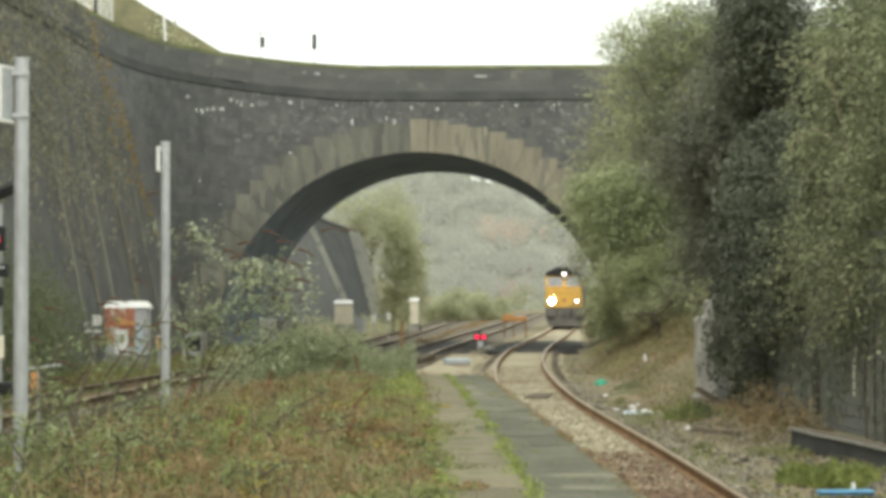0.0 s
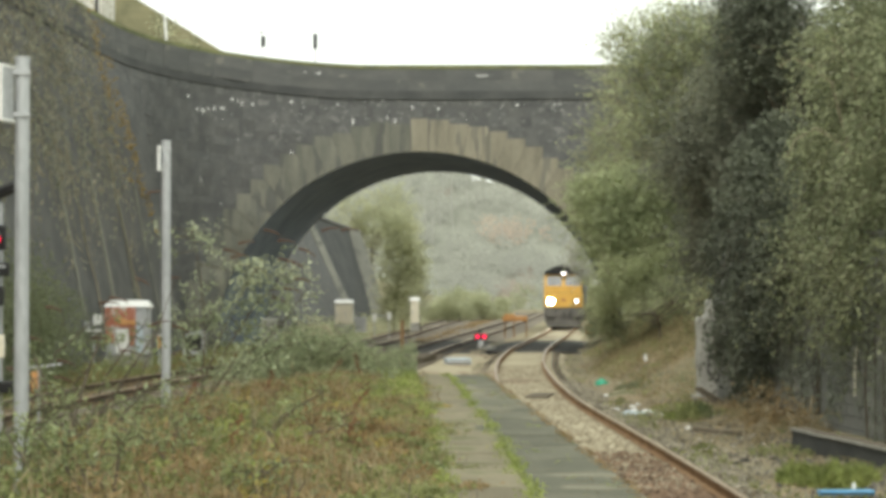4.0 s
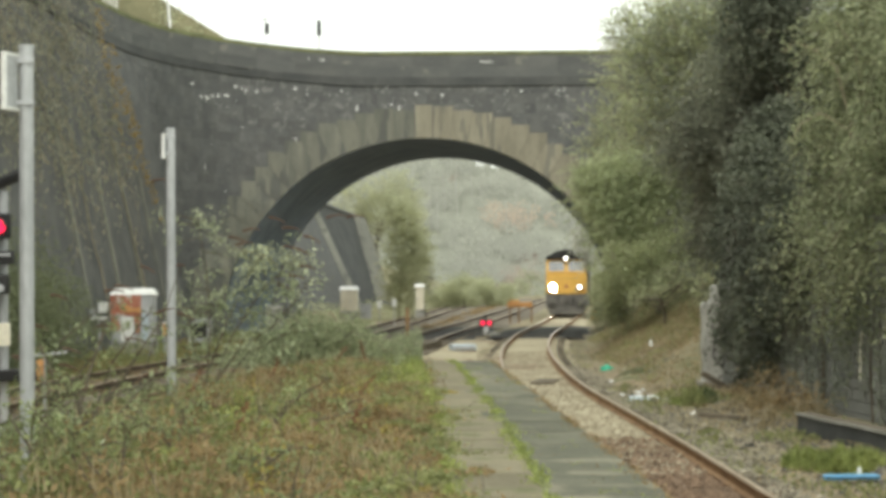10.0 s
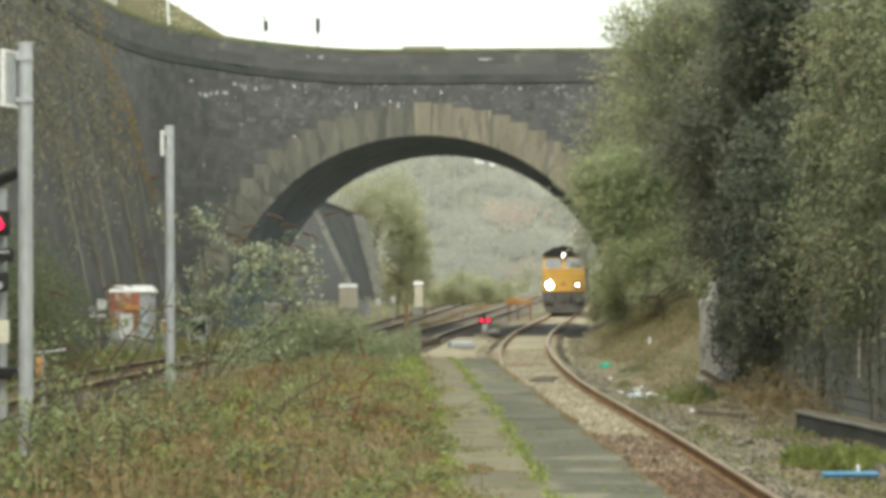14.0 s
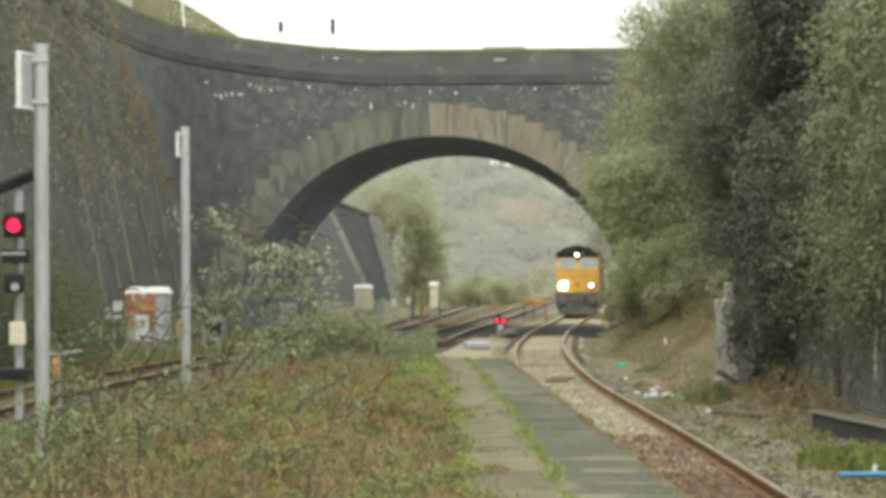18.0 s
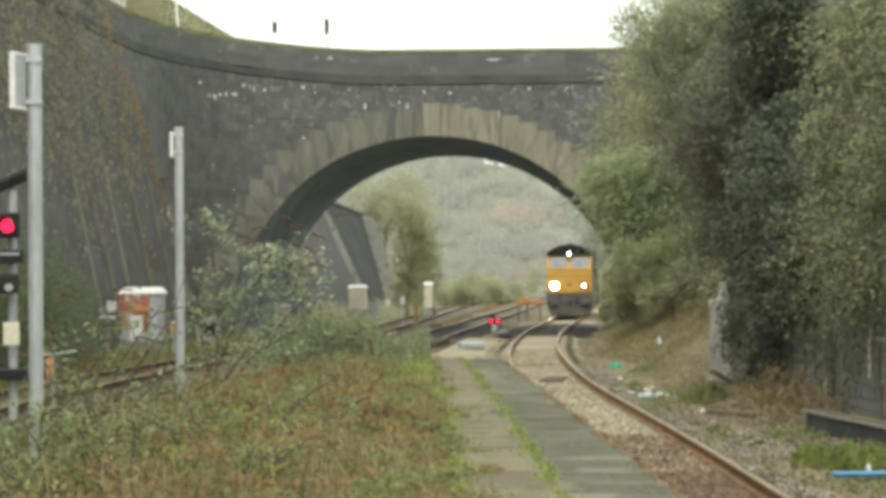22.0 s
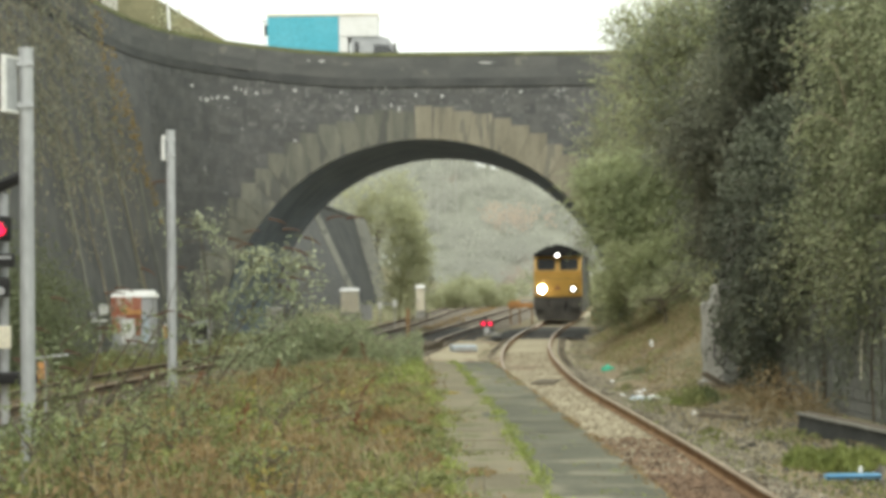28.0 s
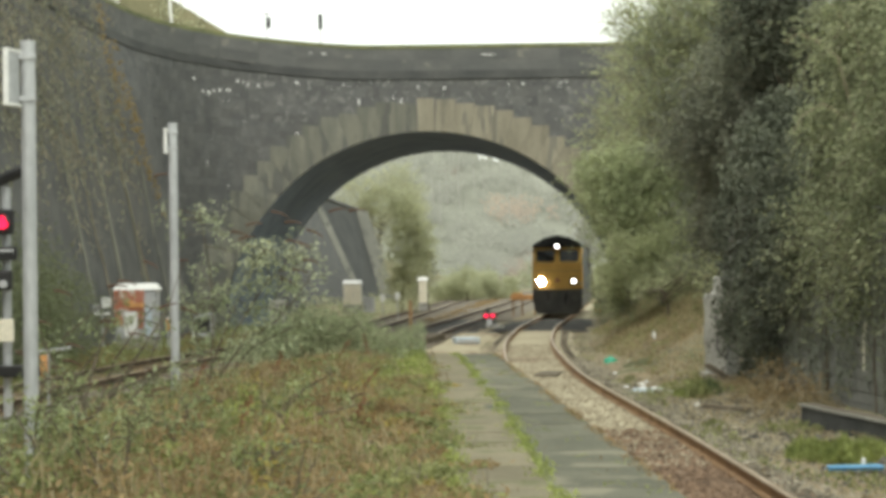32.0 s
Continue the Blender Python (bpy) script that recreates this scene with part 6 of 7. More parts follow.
o2 = thing("orange_marker", "faded orange marker at the arch foot", "marker", pose(7.2, 84, 0.35))
part("board", block(-0.22, 0.22, -0.04, 0.04, 0.0, 0.5, 0.02), ORANGE, o2)
part("stake", rod((0, 0.05, -0.5), (0, 0.05, 0.1), 0.03, 6), RUST, o2)
sk = thing("stake", "thin rusty stake at the platform end", "stake", pose(-0.6, 32, 0.2))
part("shaft", rod((0, 0, -0.2), (0.02, 0, 1.55), 0.03, 8), RUST, sk)
part("collar", rod((0.018, 0, 1.3), (0.02, 0, 1.36), 0.045, 8), RUST, sk)


# ---- litter ----
def crumple(name, label, x, y, z, w, d, h, material, seed, category="litter"):
    rng = np.random.default_rng(seed)
    bm = bmesh.new()
    bmesh.ops.create_icosphere(bm, subdivisions=2, radius=1.0)
    for v in bm.verts:
        k = 1 + 0.35 * noise.noise(v.co * 1.7 + Vector((seed, 0, 0)))
        v.co = Vector((v.co.x * w * k, v.co.y * d * k, max(v.co.z, -0.5) * h * k + h * 0.5))
    o = part(name, bm, material)
    o.matrix_basis = pose(x, y, z, 0, 0, rng.uniform(-20, 20))
    tagged(o, label, category)


crumple("plastic_bag", "crumpled green plastic bag on the bank", 4.42, 48, ground_z(4.42, 48), 0.19, 0.15, 0.15, GREENBAG, 1)
crumple("plastic_sheet", "pale blue plastic sheet lying on the ballast", 4.0, 36.6, ground_z(4.0, 36.6), 0.3, 0.5, 0.08, PALEBLUE, 2)
crumple("plastic_sheet", "torn white plastic sheet beside the blue one", 4.38, 37.4, ground_z(4.38, 37.4), 0.2, 0.3, 0.06, WHITE, 8)
for k, (x, y, w) in enumerate(((4.16, 37.9, 0.1), (4.55, 36.6, 0.1), (3.85, 38.4, 0.08), (4.3, 39.4, 0.09), (4.5, 40.2, 0.06), (3.6, 33.0, 0.06), (4.75, 47, 0.12), (4.86, 47.4, 0.07), (3.45, 31, 0.07), (4.6, 33.0, 0.05), (4.1, 43.5, 0.06))):
    crumple("paper_scrap", "white scrap of litter lying beside the track", x, y, ground_z(x, y), w, w, 0.05, WHITE, 20 + k)
crumple("plastic_bottle", "white bottle lying beside the blue plank", 5.02, 21.75, -0.14, 0.03, 0.03, 0.05, WHITE, 6)
crumple("paper_scrap", "white scrap hanging on the bank grass", 5.35, 46, ground_z(5.35, 46) + 0.35, 0.04, 0.04, 0.12, WHITE, 7)


def board(x, y, z, ln, w, turn, tilt, material, label):
    """A weathered board lying on the ground, with a split end."""
    t = thing("old_board", label, "board", pose(x, y, z, 0, tilt, turn))
    part("plank", prism([(-ln / 2, 0), (ln / 2 - 0.06, 0), (ln / 2, w * 0.4), (ln / 2 - 0.04, w), (-ln / 2 + 0.03, w), (-ln / 2 - 0.02, w * 0.5)], -0.05, 0.05), material, t)
    part("split", block(-ln * 0.3, ln * 0.25, -0.056, -0.05, w * 0.45, w * 0.55), BLACK, t)


board(5.75, 37.9, 0.0, 0.7, 0.12, 0, 32, SLEEPER, "dark split board fallen beneath the broken pier")
board(5.55, 36.2, -0.2, 0.9, 0.1, 25, 6, HAZED_GRIME, "dark rotten board lying at the wall foot")
board(5.0, 31.3, -0.22, 1.1, 0.08, -20, 3, SLEEPER, "weathered board half buried beside the trough")
bp = thing("blue_plank", "bright blue plastic plank lying beside the track", "plank", pose(4.89, 21.6, -0.2, 0, 0, 3))
part("plank", block(-0.33, 0.33, -0.09, 0.09, 0, 0.06, 0.012), BLUEPLANK, bp)
part("groove", block(-0.33, 0.33, -0.1, -0.09, 0.02, 0.035), BLACK, bp)
tie = thing("timber_offcut", "short dark timber lying between the rails", "timber", pose(2.42, 42, -0.165, 0, 0, 80))
part("timber", block(-0.8, 0.8, -0.25, 0.25, 0, 0.05, 0.015), SLEEPER, tie)


def roots():
    rng = np.random.default_rng(91)
    t = thing("dead_branches", "tangle of pale dead branches at the wall foot", "branches", pose(5.45, 29.6, -0.2))
    for i in range(12):
        a = Vector((rng.uniform(-0.5, 0.5), rng.uniform(-0.6, 0.6), 0))
        bm = bmesh.new()
        d = rng.uniform(-0.4, 0.4)
        tube(bm, [a, a + Vector((d * 0.4, 0.1, rng.uniform(0.12, 0.3))), a + Vector((d, 0.2, rng.uniform(0.1, 0.36))), a + Vector((d * 1.4, 0.2, 0.02))], 0.014, 0.006, 5)
        part("branch", bm, TWIG, t)


roots()


# ---- buddleia and other shrubs on the platform ----
def shrub(label, base, stems, leaves, seed, spikes=0, size=0.09, category="shrub", spread=0.16, tips=(), leaf=None):
    rng = np.random.default_rng(seed)
    t = thing("shrub", label, category, pose(*base))
    pts = []
    for k, s in enumerate(stems):
        st = [Vector(p) for p in s]
        bm = bmesh.new()
        tube(bm, st, 0.016, 0.005, 6)
        part("stem", bm, BARK, t)
        for i in range(max(4, leaves // 14)):
            f = rng.uniform(0.4, 1.0)
            q = f * (len(st) - 1)
            j = min(int(q), len(st) - 2)
            p = st[j].lerp(st[j + 1], q - j)
            c = p + Vector(rng.normal(0, spread, 3) * np.array([1, 1, 0.6]))
            if i % 2 == 0:
                tw = bmesh.new()
                tube(tw, [p, p.lerp(c, 0.6) + Vector((0, 0, 0.02)), c], 0.006, 0.003, 4)
                part("side_twig", tw, BARK, t)
            pts += [tuple(c + Vector(rng.normal(0, size * 0.9, 3))) for _ in range(14)]
    part("leaves", cloud_mesh("leaves", pts, size, rng, 0, 0.42), leaf or SOFTPALE, t)
    me = None
    for i in range(spikes):
        s = stems[i % len(stems)]
        e = Vector(s[-1]) + Vector((rng.uniform(-0.35, 0.35), rng.uniform(-0.1, 0.1), rng.uniform(-0.45, 0.2)))
        if i < len(tips):
            e = Vector((tips[i][0], rng.uniform(-0.1, 0.1), tips[i][1]))
        if me is None:
            bm = bmesh.new()
            k = min(1.0, size / 0.075)
            tube(bm, [(-0.13 * k, 0, 0), (-0.06 * k, 0, 0.014 * k), (0.02 * k, 0, 0.018 * k), (0.09 * k, 0, 0.008 * k), (0.14 * k, 0, -0.01 * k)], 0.02 * k, 0.007 * k, 7)
            o = part("flower_spike", bm, SPIKE, t, "dead brown flower spike")
            me = o.data
        else:
            o = part("flower_spike", me, SPIKE, t, "dead brown flower spike")
        o.matrix_basis = pose(*e, rng.uniform(-20, 20), rng.uniform(-25, 25), rng.uniform(-25, 25))
    return t


TIPS = [(0.37, 1.9), (0.47, 1.84), (0.55, 2.01), (0.87, 2.13), (1.04, 2.02), (1.05, 1.78), (1.15, 1.75), (1.23, 1.55), (1.11, 1.43), (0.97, 1.3), (1.57, 2.17), (1.82, 2.16), (1.3, 1.89), (-0.54, 2.62), (-0.72, 1.54), (-0.34, 1.57)]
shrub("straggling buddleia with pale leaves and dead flower spikes", (-2.85, 22, 0.83),
      [[(0, 0, 0), (0.05, 0, 0.8), (0.0, 0.1, 1.5), (-0.12, 0.1, 2.2)], [(0.05, 0, 0), (0.3, 0, 0.7), (0.7, 0, 1.3), (1.15, 0.1, 1.7)], [(0, 0.1, 0), (0.35, 0, 0.5), (0.9, 0, 0.9), (1.3, 0, 1.45)],
       [(0, 0, 0.2), (0.25, 0, 0.9), (0.55, 0, 1.5), (0.75, 0, 1.75)], [(0, 0, 0), (-0.15, 0, 0.6), (-0.25, 0, 1.1)], [(0.1, 0, 0), (0.5, 0, 0.5), (1.0, 0, 0.75)]], 560, 101, 16, 0.062, spread=0.2, tips=TIPS, leaf=PALE)
shrub("thin dark-stemmed shrub with small pale leaves", (-2.2, 11.2, 0.83),
      [[(0.25, 0, -0.05), (0.0, 0, 0.3), (-0.12, 0, 0.5)], [(0.1, 0, 0), (-0.1, 0, 0.35), (-0.35, 0, 0.62)], [(0.2, 0, 0), (0.25, 0, 0.4), (0.35, 0, 0.6)], [(-0.1, 0, 0), (-0.3, 0, 0.3), (-0.5, 0.1, 0.55)]], 240, 102, 0, 0.04, spread=0.09)
shrub("low shrub with pale green leaves in the weeds", (-1.6, 16, 0.83),
      [[(0, 0, 0), (0.25, 0, 0.3), (0.62, 0, 0.52)], [(0, 0, 0), (0.2, 0, 0.2), (0.4, 0, 0.4)], [(-0.2, 0, 0), (-0.4, 0, 0.25), (-0.7, 0, 0.35)], [(0.1, 0, 0), (0.5, 0, 0.15), (0.95, 0, 0.25)]], 110, 103, 4, 0.045, spread=0.08)
shrub("shrub with pale leaves behind the post", (-3.6, 17, 0.83),
      [[(0, 0, 0), (0.1, 0, 0.4), (0.35, 0, 0.7)], [(0, 0, 0), (-0.1, 0, 0.4), (-0.25, 0, 0.75)], [(0.1, 0, 0), (0.6, 0, 0.35), (1.0, 0, 0.5)], [(0.3, 0, 0), (0.5, 0, 0.6), (0.9, 0, 1.15)]], 120, 104, 8, 0.05, spread=0.11)
for i, (x, y, hh) in enumerate(((-2.6, 10.2, 0.55), (-1.9, 13.2, 0.5), (-2.95, 14.2, 0.65), (-1.2, 11.6, 0.35), (-2.4, 18.5, 0.55))):
    rg = random.Random(200 + i)
    shrub("leafy pale-green shrub rising from the weeds", (x, y, 0.83),
          [[(rg.uniform(-0.1, 0.1), 0, 0), (rg.uniform(-0.2, 0.2), 0, hh * 0.5), (rg.uniform(-0.4, 0.4), 0, hh * rg.uniform(0.7, 1.1))] for _ in range(5)], 110, 210 + i, 0, 0.038, spread=0.09)
LEFT_TIPS = [(0.35, 0.98), (0.02, 0.62), (0.62, 0.86), (-0.25, 0.98), (0.2, 0.42), (0.75, 0.55), (-0.05, 1.25), (0.45, 1.3), (0.9, 1.12), (-0.4, 0.7)]
shrub("dead buddleia stems with drooping brown spikes", (-3.35, 16.2, 0.83),
      [[(0, 0, 0), (0.15, 0, 0.45), (0.35, 0, 0.95)], [(0, 0, 0), (-0.1, 0, 0.5), (-0.28, 0, 0.95)], [(0.1, 0, 0), (0.5, 0, 0.5), (0.88, 0, 1.1)], [(0.05, 0, 0), (0.25, 0, 0.7), (0.45, 0, 1.28)]], 60, 106, 10, 0.05, spread=0.1, tips=LEFT_TIPS)
st = thing("bramble_stem", "long dark arching bramble stems with few leaves", "bramble", pose(-2.35, 11.5, 0.83))
for k, pts in enumerate((((0.3, 0, 0), (0.2, 0, 0.25), (0.08, 0, 0.48), (-0.08, 0, 0.58)), ((0.0, 0.2, 0), (0.25, 0.2, 0.5), (0.5, 0.2, 0.78), (0.85, 0.2, 0.9)), ((-0.35, 0.3, 0), (-0.3, 0.3, 0.6), (-0.12, 0.3, 1.0), (0.12, 0.3, 1.2)))):
    part("stem", tube(bmesh.new(), pts, 0.009, 0.004, 6), BARK, st)
    rg = np.random.default_rng(320 + k)
    q = np.array(pts)
    f = rg.uniform(0.8, len(q) - 1.01, 26)
    j = f.astype(int)
    part("leaves", cloud_mesh("leaves", q[j] * (1 - (f - j))[:, None] + q[j + 1] * (f - j)[:, None] + rg.normal(0, 0.03, (26, 3)), 0.045, rg, 0, 0.5), PALE, st)
bw = thing("dead_twigs", "long thin dead twigs beside the post", "twigs", pose(-3.2, 16, 0.83))
for a, b, c in (((0, 0, 0), (0.3, 0, 0.45), (0.72, 0, 1.0)), ((0.3, 0, 0), (0.55, 0, 0.5), (0.9, 0, 1.5)), ((0.1, 0, 0), (-0.3, 0, 0.5), (-0.6, 0, 0.75))):
    tb = bmesh.new()
    tube(tb, [a, b, c], 0.009, 0.004, 5)
    part("twig", tb, BARK, bw)


# ---- on and behind the bridge ----
def street_sign(x, z, w, h, label):
    s = thing("street_sign", label, "street sign", pose(x, 86.4, 10.7))
    part("pole", rod((0, 0, 0), (0, 0, z + h), 0.035, 8), GREY, s)
    part("plate", block(-w / 2, w / 2, -0.06, -0.03, z, z + h, 0.01), BLACK, s)


street_sign(-5.71, 3.3, 0.2, 0.72, "dark narrow sign plate on a pole behind the parapet")
lp = thing("street_camera", "small grey camera on a thin pole", "camera pole", pose(-8.28, 86.4, 11.9))
part("pole", rod((0, 0, -1.15), (0, 0, 2.9), 0.03, 8), GREY, lp)
part("housing", block(-0.02, 0.18, -0.1, 0.1, 2.2, 2.7, 0.03), BLACK, lp)
part("arm", block(-0.16, 0.12, -0.04, 0.04, 2.85, 2.93), GREY, lp)


def house():
    h = thing("house", "old house with a mossy hipped roof behind the bridge", "house", pose(-19.5, 112, 8.5))
    part("wall", block(-6.5, 9.6, -3.5, 3.5, 0, 6.2), RENDERWALL, h)
    rf = bmesh.new()
    v = [rf.verts.new(p) for p in ((-7, -4, 6.1), (10.4, -4, 6.1), (10.4, 4, 6.1), (-7, 4, 6.1), (-3, 0, 13.0), (-0.4, 0, 13.0))]
    for f in ((0, 1, 5, 4), (1, 2, 5), (2, 3, 4, 5), (3, 0, 4), (3, 2, 1, 0)):
        rf.faces.new([v[i] for i in f])
    r = part("roof", rf, ROOFTILE, h, "mossy tiled hipped roof")
    part("chimney", block(-1, 0, -0.5, 0.5, 12, 14.5, 0.02), BRICK, r)
    for x in (-3, 0, 3):
        w = part("window", block(x - 0.6, x + 0.6, -3.56, -3.48, 3.4, 5.0), WHITE, h)
        part("pane", block(x - 0.52, x + 0.52, -3.58, -3.56, 3.48, 4.92), GLASS, w)
    w2 = thing("house", "pale rendered house end behind the bridge", "house", pose(-21.2, 104, 8.5))
    part("wall", block(-3.4, 2.4, -2, 2, 0, 14, 0.02), RENDERWALL, w2)
    part("drainpipe", rod((2.1, -2.08, 0), (2.1, -2.08, 14), 0.09, 8), BLACK, w2)
    part("roof", block(-3.7, 2.7, -2.3, 2.3, 14, 14.4), ROOFTILE, w2)
    pp = thing("flag_pole", "thin white pole behind the parapet", "pole", pose(-12.8, 88, 10.5))
    part("shaft", rod((0, 0, 0), (-0.5, 0, 7.5), 0.06, 8), WHITE, pp)
    part("foot", block(-0.1, 0.1, -0.1, 0.1, -0.3, 0.05), CONCRETE, pp)


house()
tagged(part("high_ground", block(-260, -13.9, 60, 140, -0.5, 10.2, 0.3), DIRT), "raised ground behind the wing wall", "ground", kind="structure")
tree("bare_tree", "bare hazy treetop beside the house", "tree", (-15.6, 108, 10), (-15.6, 108, 15), [(-15.6, 108, 17.6, 1.4, 1, 1.2), (-15.2, 108, 16.4, 1.0, 1, 1.0)], 700, 0.16, FARLEAF, 45, 0.1, 8, 60, 0.3, 14)
tree("bare_tree", "small hazy treetop behind the parapet", "tree", (-9.1, 140, ground_z(-9.1, 140)), (-9.1, 140, 16.5), [(-9.1, 140, 18.4, 1.3, 0.8, 1.1)], 300, 0.18, FARLEAF, 46, 0.08, 6, 30, 0.3, 12)
tree("tree", "brown-green tree over the top of the wing wall", "tree", (-15.5, 58, 10.2), (-15.3, 58, 13), [(-13.2, 56, 12.6, 1.2, 1.4, 1.2), (-12.9, 52, 12.4, 1.1, 1.4, 1.3), (-14.6, 58, 14, 1.8, 1.4, 1.5)], 9000, 0.13, WALLPLANT, 47, 0.16, 8, 60, 0.28, 26)
for x0, x1 in ((-260, -16), (16, 260)):
    tagged(part("road", block(x0, x1, 75.3, 87.8, 10.35, 10.7), TARMAC), "tarmac approach road to the bridge", "road", kind="structure")
tagged(part("embankment", block(16, 260, 75.8, 87.4, -0.5, 10.34, 0.2), DIRT), "earth embankment of the approach road", "embankment", kind="structure")


# ---- locomotive ----
def locomotive():
    """The origin is at rail level under the cab front, which faces -y."""
    l = thing("locomotive", "orange-yellow diesel locomotive with black nose and roof", "locomotive")
    W = 1.25
    part("underframe", block(-1.25, 1.25, 0.5, 21, 0.45, 1.2, 0.03), HAZED_GRIME, l)
    part("body", block(-W, W, 0.35, 21, 1.2, 3.5, 0.05), LOCOSIDE, l)
    part("roof", prism([(-W - 0.01, 3.5), (W + 0.01, 3.5), (W - 0.02, 3.68), (0.62, 4.02), (0, 4.12), (-0.62, 4.02), (-W + 0.02, 3.68)], 0.22, 21), BLACK, l, "black arched roof")
    nose = prism([(-W, 1.42), (-1.1, 1.36), (0, 1.33), (1.1, 1.36), (W, 1.42), (W, 2.72), (-W, 2.72)], -0.05, 0.5)
    bmesh.ops.bevel(nose, geom=[e for e in nose.edges if abs(e.verts[0].co.y - e.verts[1].co.y) < 0.01 and e.verts[0].co.y < 0], offset=0.05, segments=2, affect="EDGES")
    part("nose_panel", nose, YELLOW, l, "orange-yellow front panel")
    for sx in (-1, 1):
        side = part("cab_side", block(sx * W - 0.015, sx * W + 0.015, 0.3, 2.6, 1.25, 3.48, 0.01), YELLOW, l, "orange-yellow cab side")
        part("side_window", block(sx * W - 0.02, sx * W + 0.02, 0.7, 1.5, 2.65, 3.2, 0.03), GLASS, side)
        part("cab_door", block(sx * W - 0.02, sx * W + 0.02, 1.75, 2.4, 1.25, 3.3, 0.02), LOCOSIDE, side)
    # leaning windscreen wall
    cab = thing("cab_front", "", "")
    cab.parent = l
    cab.matrix_basis = pose(0, 0.0, 2.72, -18.7)
    for x0, x1 in ((-W, -1.1), (-0.12, 0.12), (1.1, W)):
        part("window_pillar", block(x0, x1, -0.02, 0.12, 0.0, 0.82, 0.01), YELLOW, cab)
    part("sill", block(-W, W, -0.02, 0.14, -0.03, 0.04, 0.005), YELLOW, cab)
    part("header", block(-W, W, -0.025, 0.14, 0.72, 0.92, 0.01), YELLOW, cab)
    for x0, x1 in ((-1.1, -0.12), (0.12, 1.1)):
        part("windscreen", block(x0 + 0.005, x1 - 0.005, 0.03, 0.05, 0.045, 0.715), SCREEN, cab, "dark windscreen pane")
        for a, b in ((x0, 0.045), (x1, 0.045), (x0, 0.715), (x1, 0.715)):
            sx, sz = (1 if a == x0 else -1), (1 if b < 0.3 else -1)
            part("corner_gusset", prism([(a, b), (a + sx * 0.13, b), (a + sx * 0.04, b + sz * 0.04), (a, b + sz * 0.13)], 0.0, 0.05), YELLOW, cab)
        part("screen_trim", block(x0 - 0.004, x1 + 0.004, 0.0, 0.03, 0.03, 0.06, 0.005), HAZED_GRIME, cab)
        part("wiper", rod((x0 + 0.5, 0.015, 0.06), (x0 + 0.35, 0.015, 0.5), 0.012, 5), BLACK, cab)
    part("cab_back", block(-W + 0.02, W - 0.02, 0.3, 0.36, 0, 0.95), BLACK, cab)
    part("roof_brow", prism([(-W - 0.02, 3.56), (W + 0.02, 3.56), (W - 0.06, 3.66), (0.5, 4.02), (0, 4.15), (-0.5, 4.02), (-W + 0.06, 3.66)], 0.02, 0.3), BLACK, l, "black peaked cab roof")
    part("lower_front", prism([(-1.28, 1.4), (-1.28, 0.75), (-1.1, 0.35), (-0.95, 0.12), (0.95, 0.12), (1.1, 0.35), (1.28, 0.75), (1.28, 1.4), (0, 1.32)], 0.02, 0.5), HAZED_GRIME, l, "black lower front")
    part("snow_plough", prism([(-1.2, 0.5), (-1.05, 0.1), (1.05, 0.1), (1.2, 0.5), (0.4, 0.58), (-0.4, 0.58)], -0.2, 0.02), HAZED_GRIME, l)
    for sx in (-1, 1):
        bf = part("buffer", disc((sx * 0.87, 1.02), 0.25, -0.5, -0.45), HAZED_GRIME, l)
        part("shank", disc((sx * 0.87, 1.02), 0.1, -0.45, 0.03, 12), HAZED_GRIME, bf)
        hl = part("headlamp_housing", disc((sx * 0.83, 1.77), 0.21, -0.09, -0.04), BLACK, l)
        part("headlamp", disc((sx * 0.83, 1.77), 0.175 if sx < 0 else 0.105, -0.11, -0.085), LAMP if sx < 0 else LAMP_SOFT, hl, "glowing headlamp")
        part("tail_lamp", disc((sx * 1.08, 1.62), 0.06, -0.08, -0.04, 12), REDORANGE, l)
        part("handrail", rod((sx * 1.26, 0.25, 1.3), (sx * 1.26, 0.25, 2.9), 0.025, 6), YELLOW, l)
        part("step", block(sx * 1.1 - 0.12, sx * 1.1 + 0.12, 0.05, 0.4, 0.35, 0.4), HAZED_GRIME, l)
    part("top_lamp_housing", disc((0, 3.56), 0.17, -0.12, 0.02), BLACK, l)
    part("top_lamp", disc((0, 3.56), 0.09, -0.145, -0.12), LAMP_SOFT, l, "glowing top lamp")
    for sx in (-1, 1):
        part("lamp_cluster", block(sx * 0.83 - 0.27, sx * 0.83 + 0.27, -0.075, -0.04, 1.6, 1.95, 0.03), YELLOW, l)
        part("front_step", block(sx * 0.95 - 0.22, sx * 0.95 + 0.22, -0.25, 0.05, 0.62, 0.66, 0.005), HAZED_GRIME, l)
        part("jumper_cable", tube(bmesh.new(), [(sx * 0.45, -0.02, 1.28), (sx * 0.5, -0.16, 1.0), (sx * 0.42, -0.1, 0.8)], 0.025, 0.025, 6), BLACK, l)
    part("nose_seam", block(-1.2, 1.2, -0.056, -0.048, 2.3, 2.315), HAZED_GRIME, l)
    part("coupling_hook", block(-0.07, 0.07, -0.4, 0.03, 0.92, 1.12, 0.02), HAZED_GRIME, l)
    part("brake_pipe", rod((0.4, -0.05, 1.1), (0.38, -0.12, 0.55), 0.03, 6), BLACK, l)
    part("emblem", prism([(-0.15, 1.75), (0.15, 1.75), (0, 2.0)], -0.062, -0.05), REDORANGE, l, "small reddish emblem")
    me = None
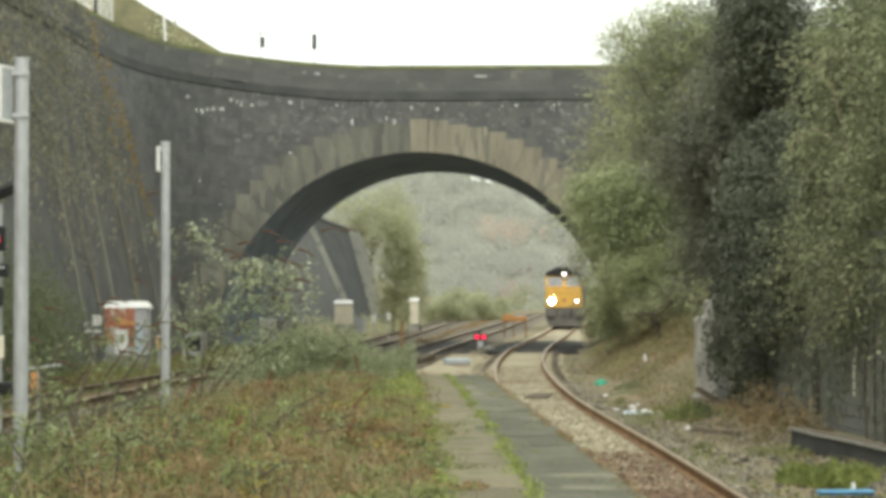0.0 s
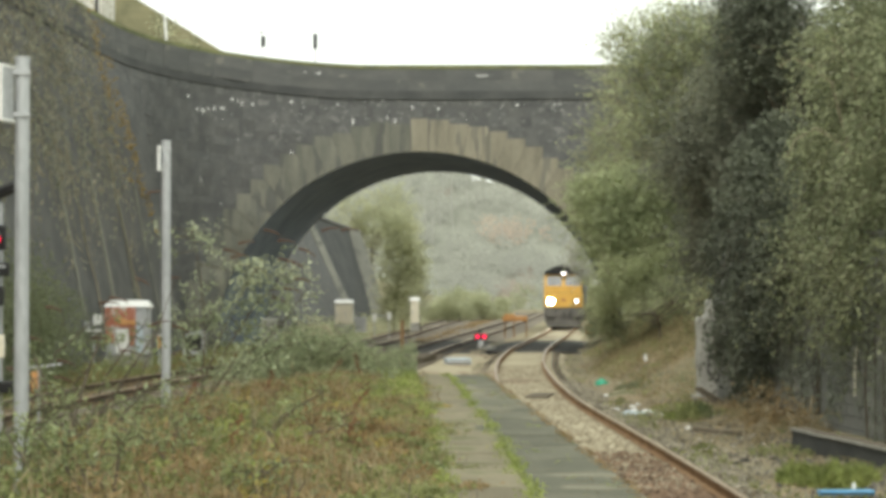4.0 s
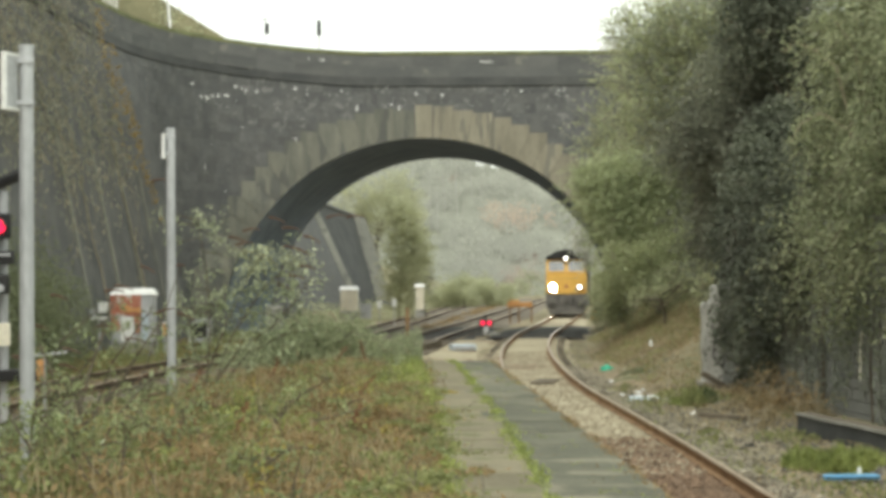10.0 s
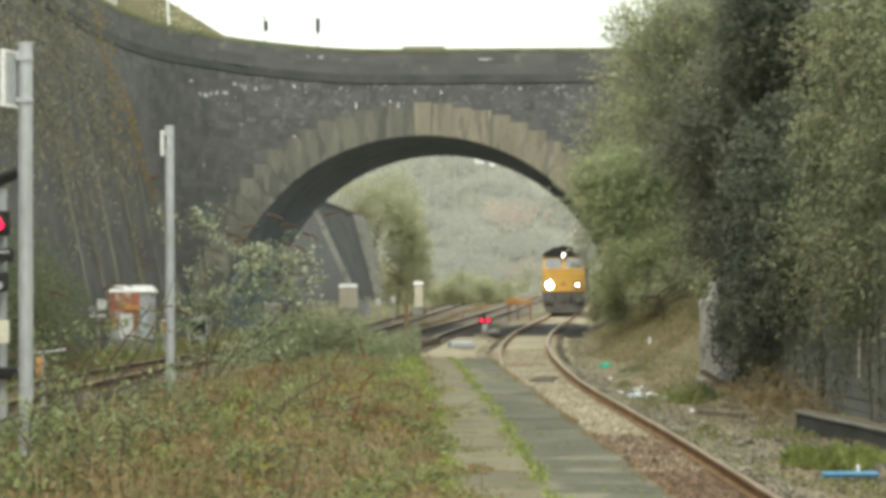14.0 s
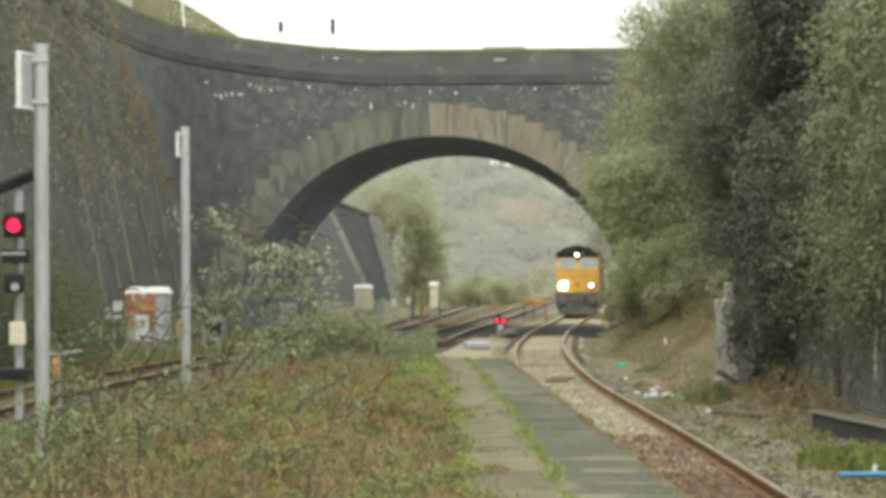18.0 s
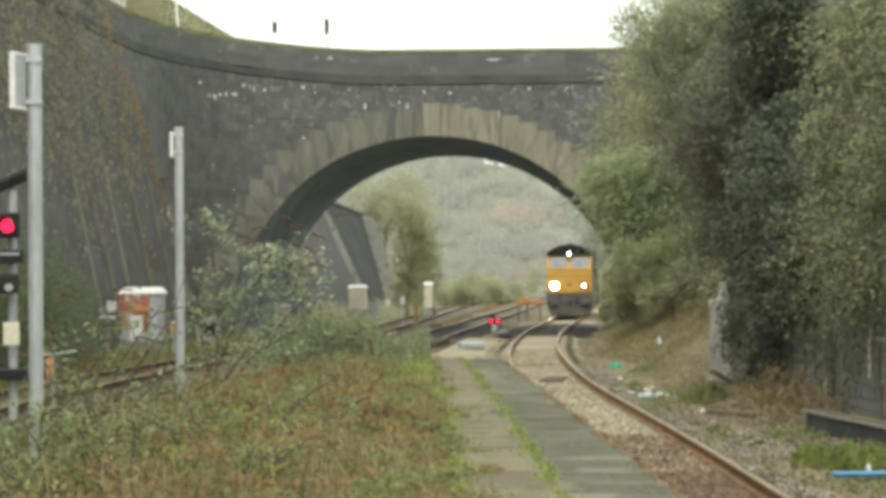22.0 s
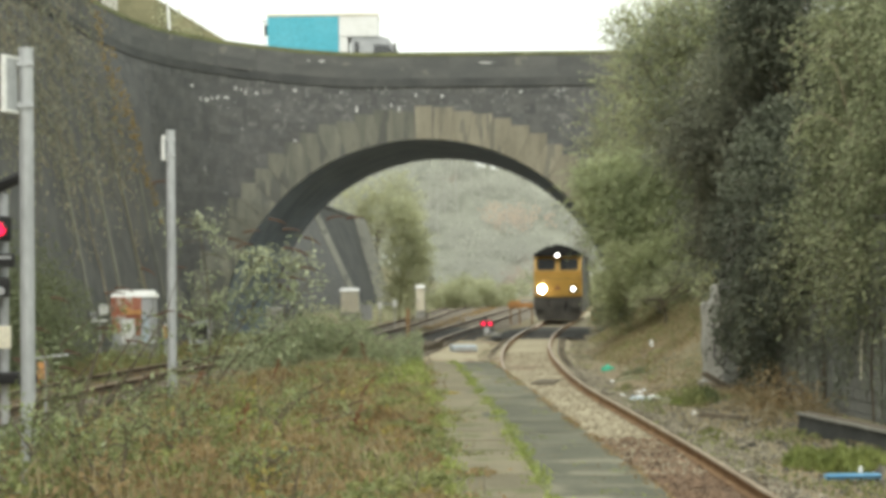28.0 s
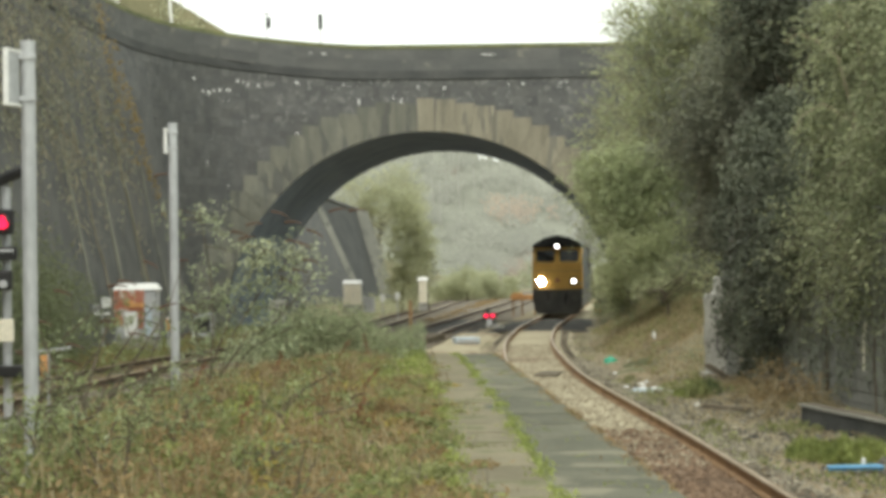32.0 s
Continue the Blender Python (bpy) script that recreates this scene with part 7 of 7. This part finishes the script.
    for y in (2.0, 4.1, 6.2, 14.8, 16.9, 19.0):
        for sx in (-0.75, 0.75):
            w = part("wheel", tube(bmesh.new(), [(-0.07, 0, 0), (0.07, 0, 0)], 0.53, 0.53, 24), HAZED_GRIME, l) if me is None else part("wheel", me, HAZED_GRIME, l)
            me = w.data
            w.matrix_basis = pose(sx, y, 0.55)
    for y in (4.1, 16.9):
        part("bogie_frame", block(-1.1, 1.1, y - 2.8, y + 2.8, 0.5, 0.8, 0.03), HAZED_GRIME, l)
    return l


# ---- road vehicles on the bridge; they face +x, origin on the road ----
def wheels(v, xs, r, half):
    me = None
    for x in xs:
        for y in (-half, half):
            if me is None:
                w = part("wheel", tube(bmesh.new(), [(0, -0.1, 0), (0, 0.1, 0)], r, r, 18), BLACK, v)
                me = w.data
            else:
                w = part("wheel", me, BLACK, v)
            w.matrix_basis = pose(x, y, r)


def box_van():
    v = thing("box_van", "box van with light blue side and white front", "van")
    part("box", block(-1.6, 1.55, -1.05, 1.05, 0.75, 3.34, 0.03), TRUCKBLUE, v, "light blue box body")
    part("box_roof", block(-1.64, 3.32, -1.08, 1.08, 3.34, 3.46, 0.02), CREAM, v, "pale roof edge")
    part("box_front", block(1.56, 3.3, -1.05, 1.05, 2.42, 3.34, 0.03), WHITE, v, "white box front over the cab")
    part("bulkhead", block(1.56, 1.95, -1.02, 1.02, 0.75, 2.42, 0.02), WHITE, v, "white bulkhead behind the cab")
    cab = part("cab", prism([(2.1, 0.5), (4.35, 0.5), (4.45, 1.3), (4.25, 1.65), (3.75, 2.36), (3.3, 2.46), (2.1, 2.46)], -0.98, 0.98), GREY, v, "pale grey cab")
    part("side_window", prism([(3.1, 1.5), (4.1, 1.55), (3.75, 2.05), (3.1, 2.08)], -1.0, -0.98), GLASS, cab)
    part("quarter_window", prism([(2.25, 1.55), (2.45, 1.55), (2.45, 2.2), (2.25, 2.2)], -1.0, -0.98), GLASS, cab)
    part("mirror", block(4.0, 4.1, -1.25, -1.0, 1.7, 2.1, 0.02), BLACK, cab)
    part("chassis", block(-1.6, 4.3, -0.9, 0.9, 0.45, 0.75), BLACK, v)
    wheels(v, (-0.6, 3.5), 0.38, 0.85)
    return v


def small_van(name, label, paint, top, h):
    v = thing(name, label, "van" if h > 2.2 else "car")
    body = prism([(-2.2, 0.35), (2.2, 0.35), (2.25, 0.8), (2.1, 1.05), (1.3, 1.15), (0.95, h - 0.2), (-0.95, h - 0.2), (-2.1, 1.2), (-2.25, 0.8)], -0.9, 0.9)
    bmesh.ops.bevel(body, geom=list(body.edges), offset=0.05, segments=2, affect="EDGES")
    part("body", body, paint, v)
    part("roof", block(-0.95, 0.93, -0.82, 0.82, h - 0.22, h, 0.03), top, v, "pale roof")
    part("side_window", block(-0.8, 0.9, -0.915, -0.89, 1.2, h - 0.62, 0.02), GLASS, v)
    part("windscreen", prism([(1.24, 1.2), (1.3, 1.2), (1.02, h - 0.25), (0.96, h - 0.25)], -0.75, 0.75), GLASS, v)
    part("bumper", block(2.15, 2.3, -0.85, 0.85, 0.35, 0.6, 0.03), BLACK, v)
    wheels(v, (-1.4, 1.4), 0.32, 0.8)
    return v


LOCO = locomotive()
TRUCK = box_van()
VAN = small_van("small_van", "white van with a pale grey roof", WHITE, GREY, 2.36)
CAR = small_van("car", "silver car with a dark roof box", GREY, GREY, 1.92)
CAR_B = small_van("car", "dull olive-grey car crossing the bridge", CARPAINT, CARPAINT, 1.82)
CAR_C = small_van("car", "dull khaki car with a low pale roof", CARPAINT, CARPAINT, 1.84)


# ---- masonry blocks of the bridge face ----
def masonry():
    rng = random.Random(9)
    rest = bmesh.new()
    count = 0
    z = 0.0
    while z < STRING - 0.05:
        h = rng.uniform(0.27, 0.43)
        u = 4.0 + rng.uniform(0, 0.5)
        while u < 56:
            ln = rng.uniform(0.38, 0.95)
            u1 = u + ln - 0.01
            xm = wall_at((u + u1) / 2, 5)[0]
            straight = u1 < 25.2
            zz = z + 0.005
            d = math.hypot(xm - CX, z + h / 2 - CZ)
            if straight and d < RAD + 0.95:
                u += ln
                continue
            top = min(z + h - 0.005, STRING - 0.025)
            pr = rng.uniform(0.002, 0.018)
            if z > 8.2 and 6 < u < 24 and count < 300:
                bm = bmesh.new()
                face_box(bm, u, u1, zz, top, -0.05, pr)
                part("stone_block", bm, SOOT_PIECE, BRIDGE)
                count += 1
            else:
                face_box(rest, u, u1, zz, top, -0.05, pr)
            u += ln
        z += h
    part("stone_courses", rest, SOOT, BRIDGE)["kind"] = "stuff"


masonry()


# ---- what moves ----
def motions():
    rows = []
    for t in (0, 4, 8, 12, 16, 20, 24, 28, 32):
        y = 92.8 + 0.899 * (32 - t)
        turn = math.degrees(math.atan2(-(main_line(y + 8) - main_line(y - 1)), 9))
        rows.append((t, pose(main_line(y) + 0.08, y, 0.0, 0, 0, turn)))
    walk(LOCO, rows)

    def cross(v, t0, x0, t1, x1, y):
        """A steady drive across the bridge from the left to the right."""
        s = (x1 - x0) / (t1 - t0)
        walk(v, [(0, pose(x0 - s * t0, y, 10.7)), (32, pose(x0 + s * (32 - t0), y, 10.7))])

    cross(TRUCK, 28.2, -4.5, 29.5, 4.9, 81)
    cross(VAN, 8.0, -2.1, 9.0, 3.2, 81)
    cross(CAR, 11.0, -2.8, 12.5, 5.1, 81)
    cross(CAR_C, 13.7, -2.12, 14.3, 0.95, 81)
    cross(CAR_B, 16.7, -3.7, 19.0, 6.95, 81)


motions()
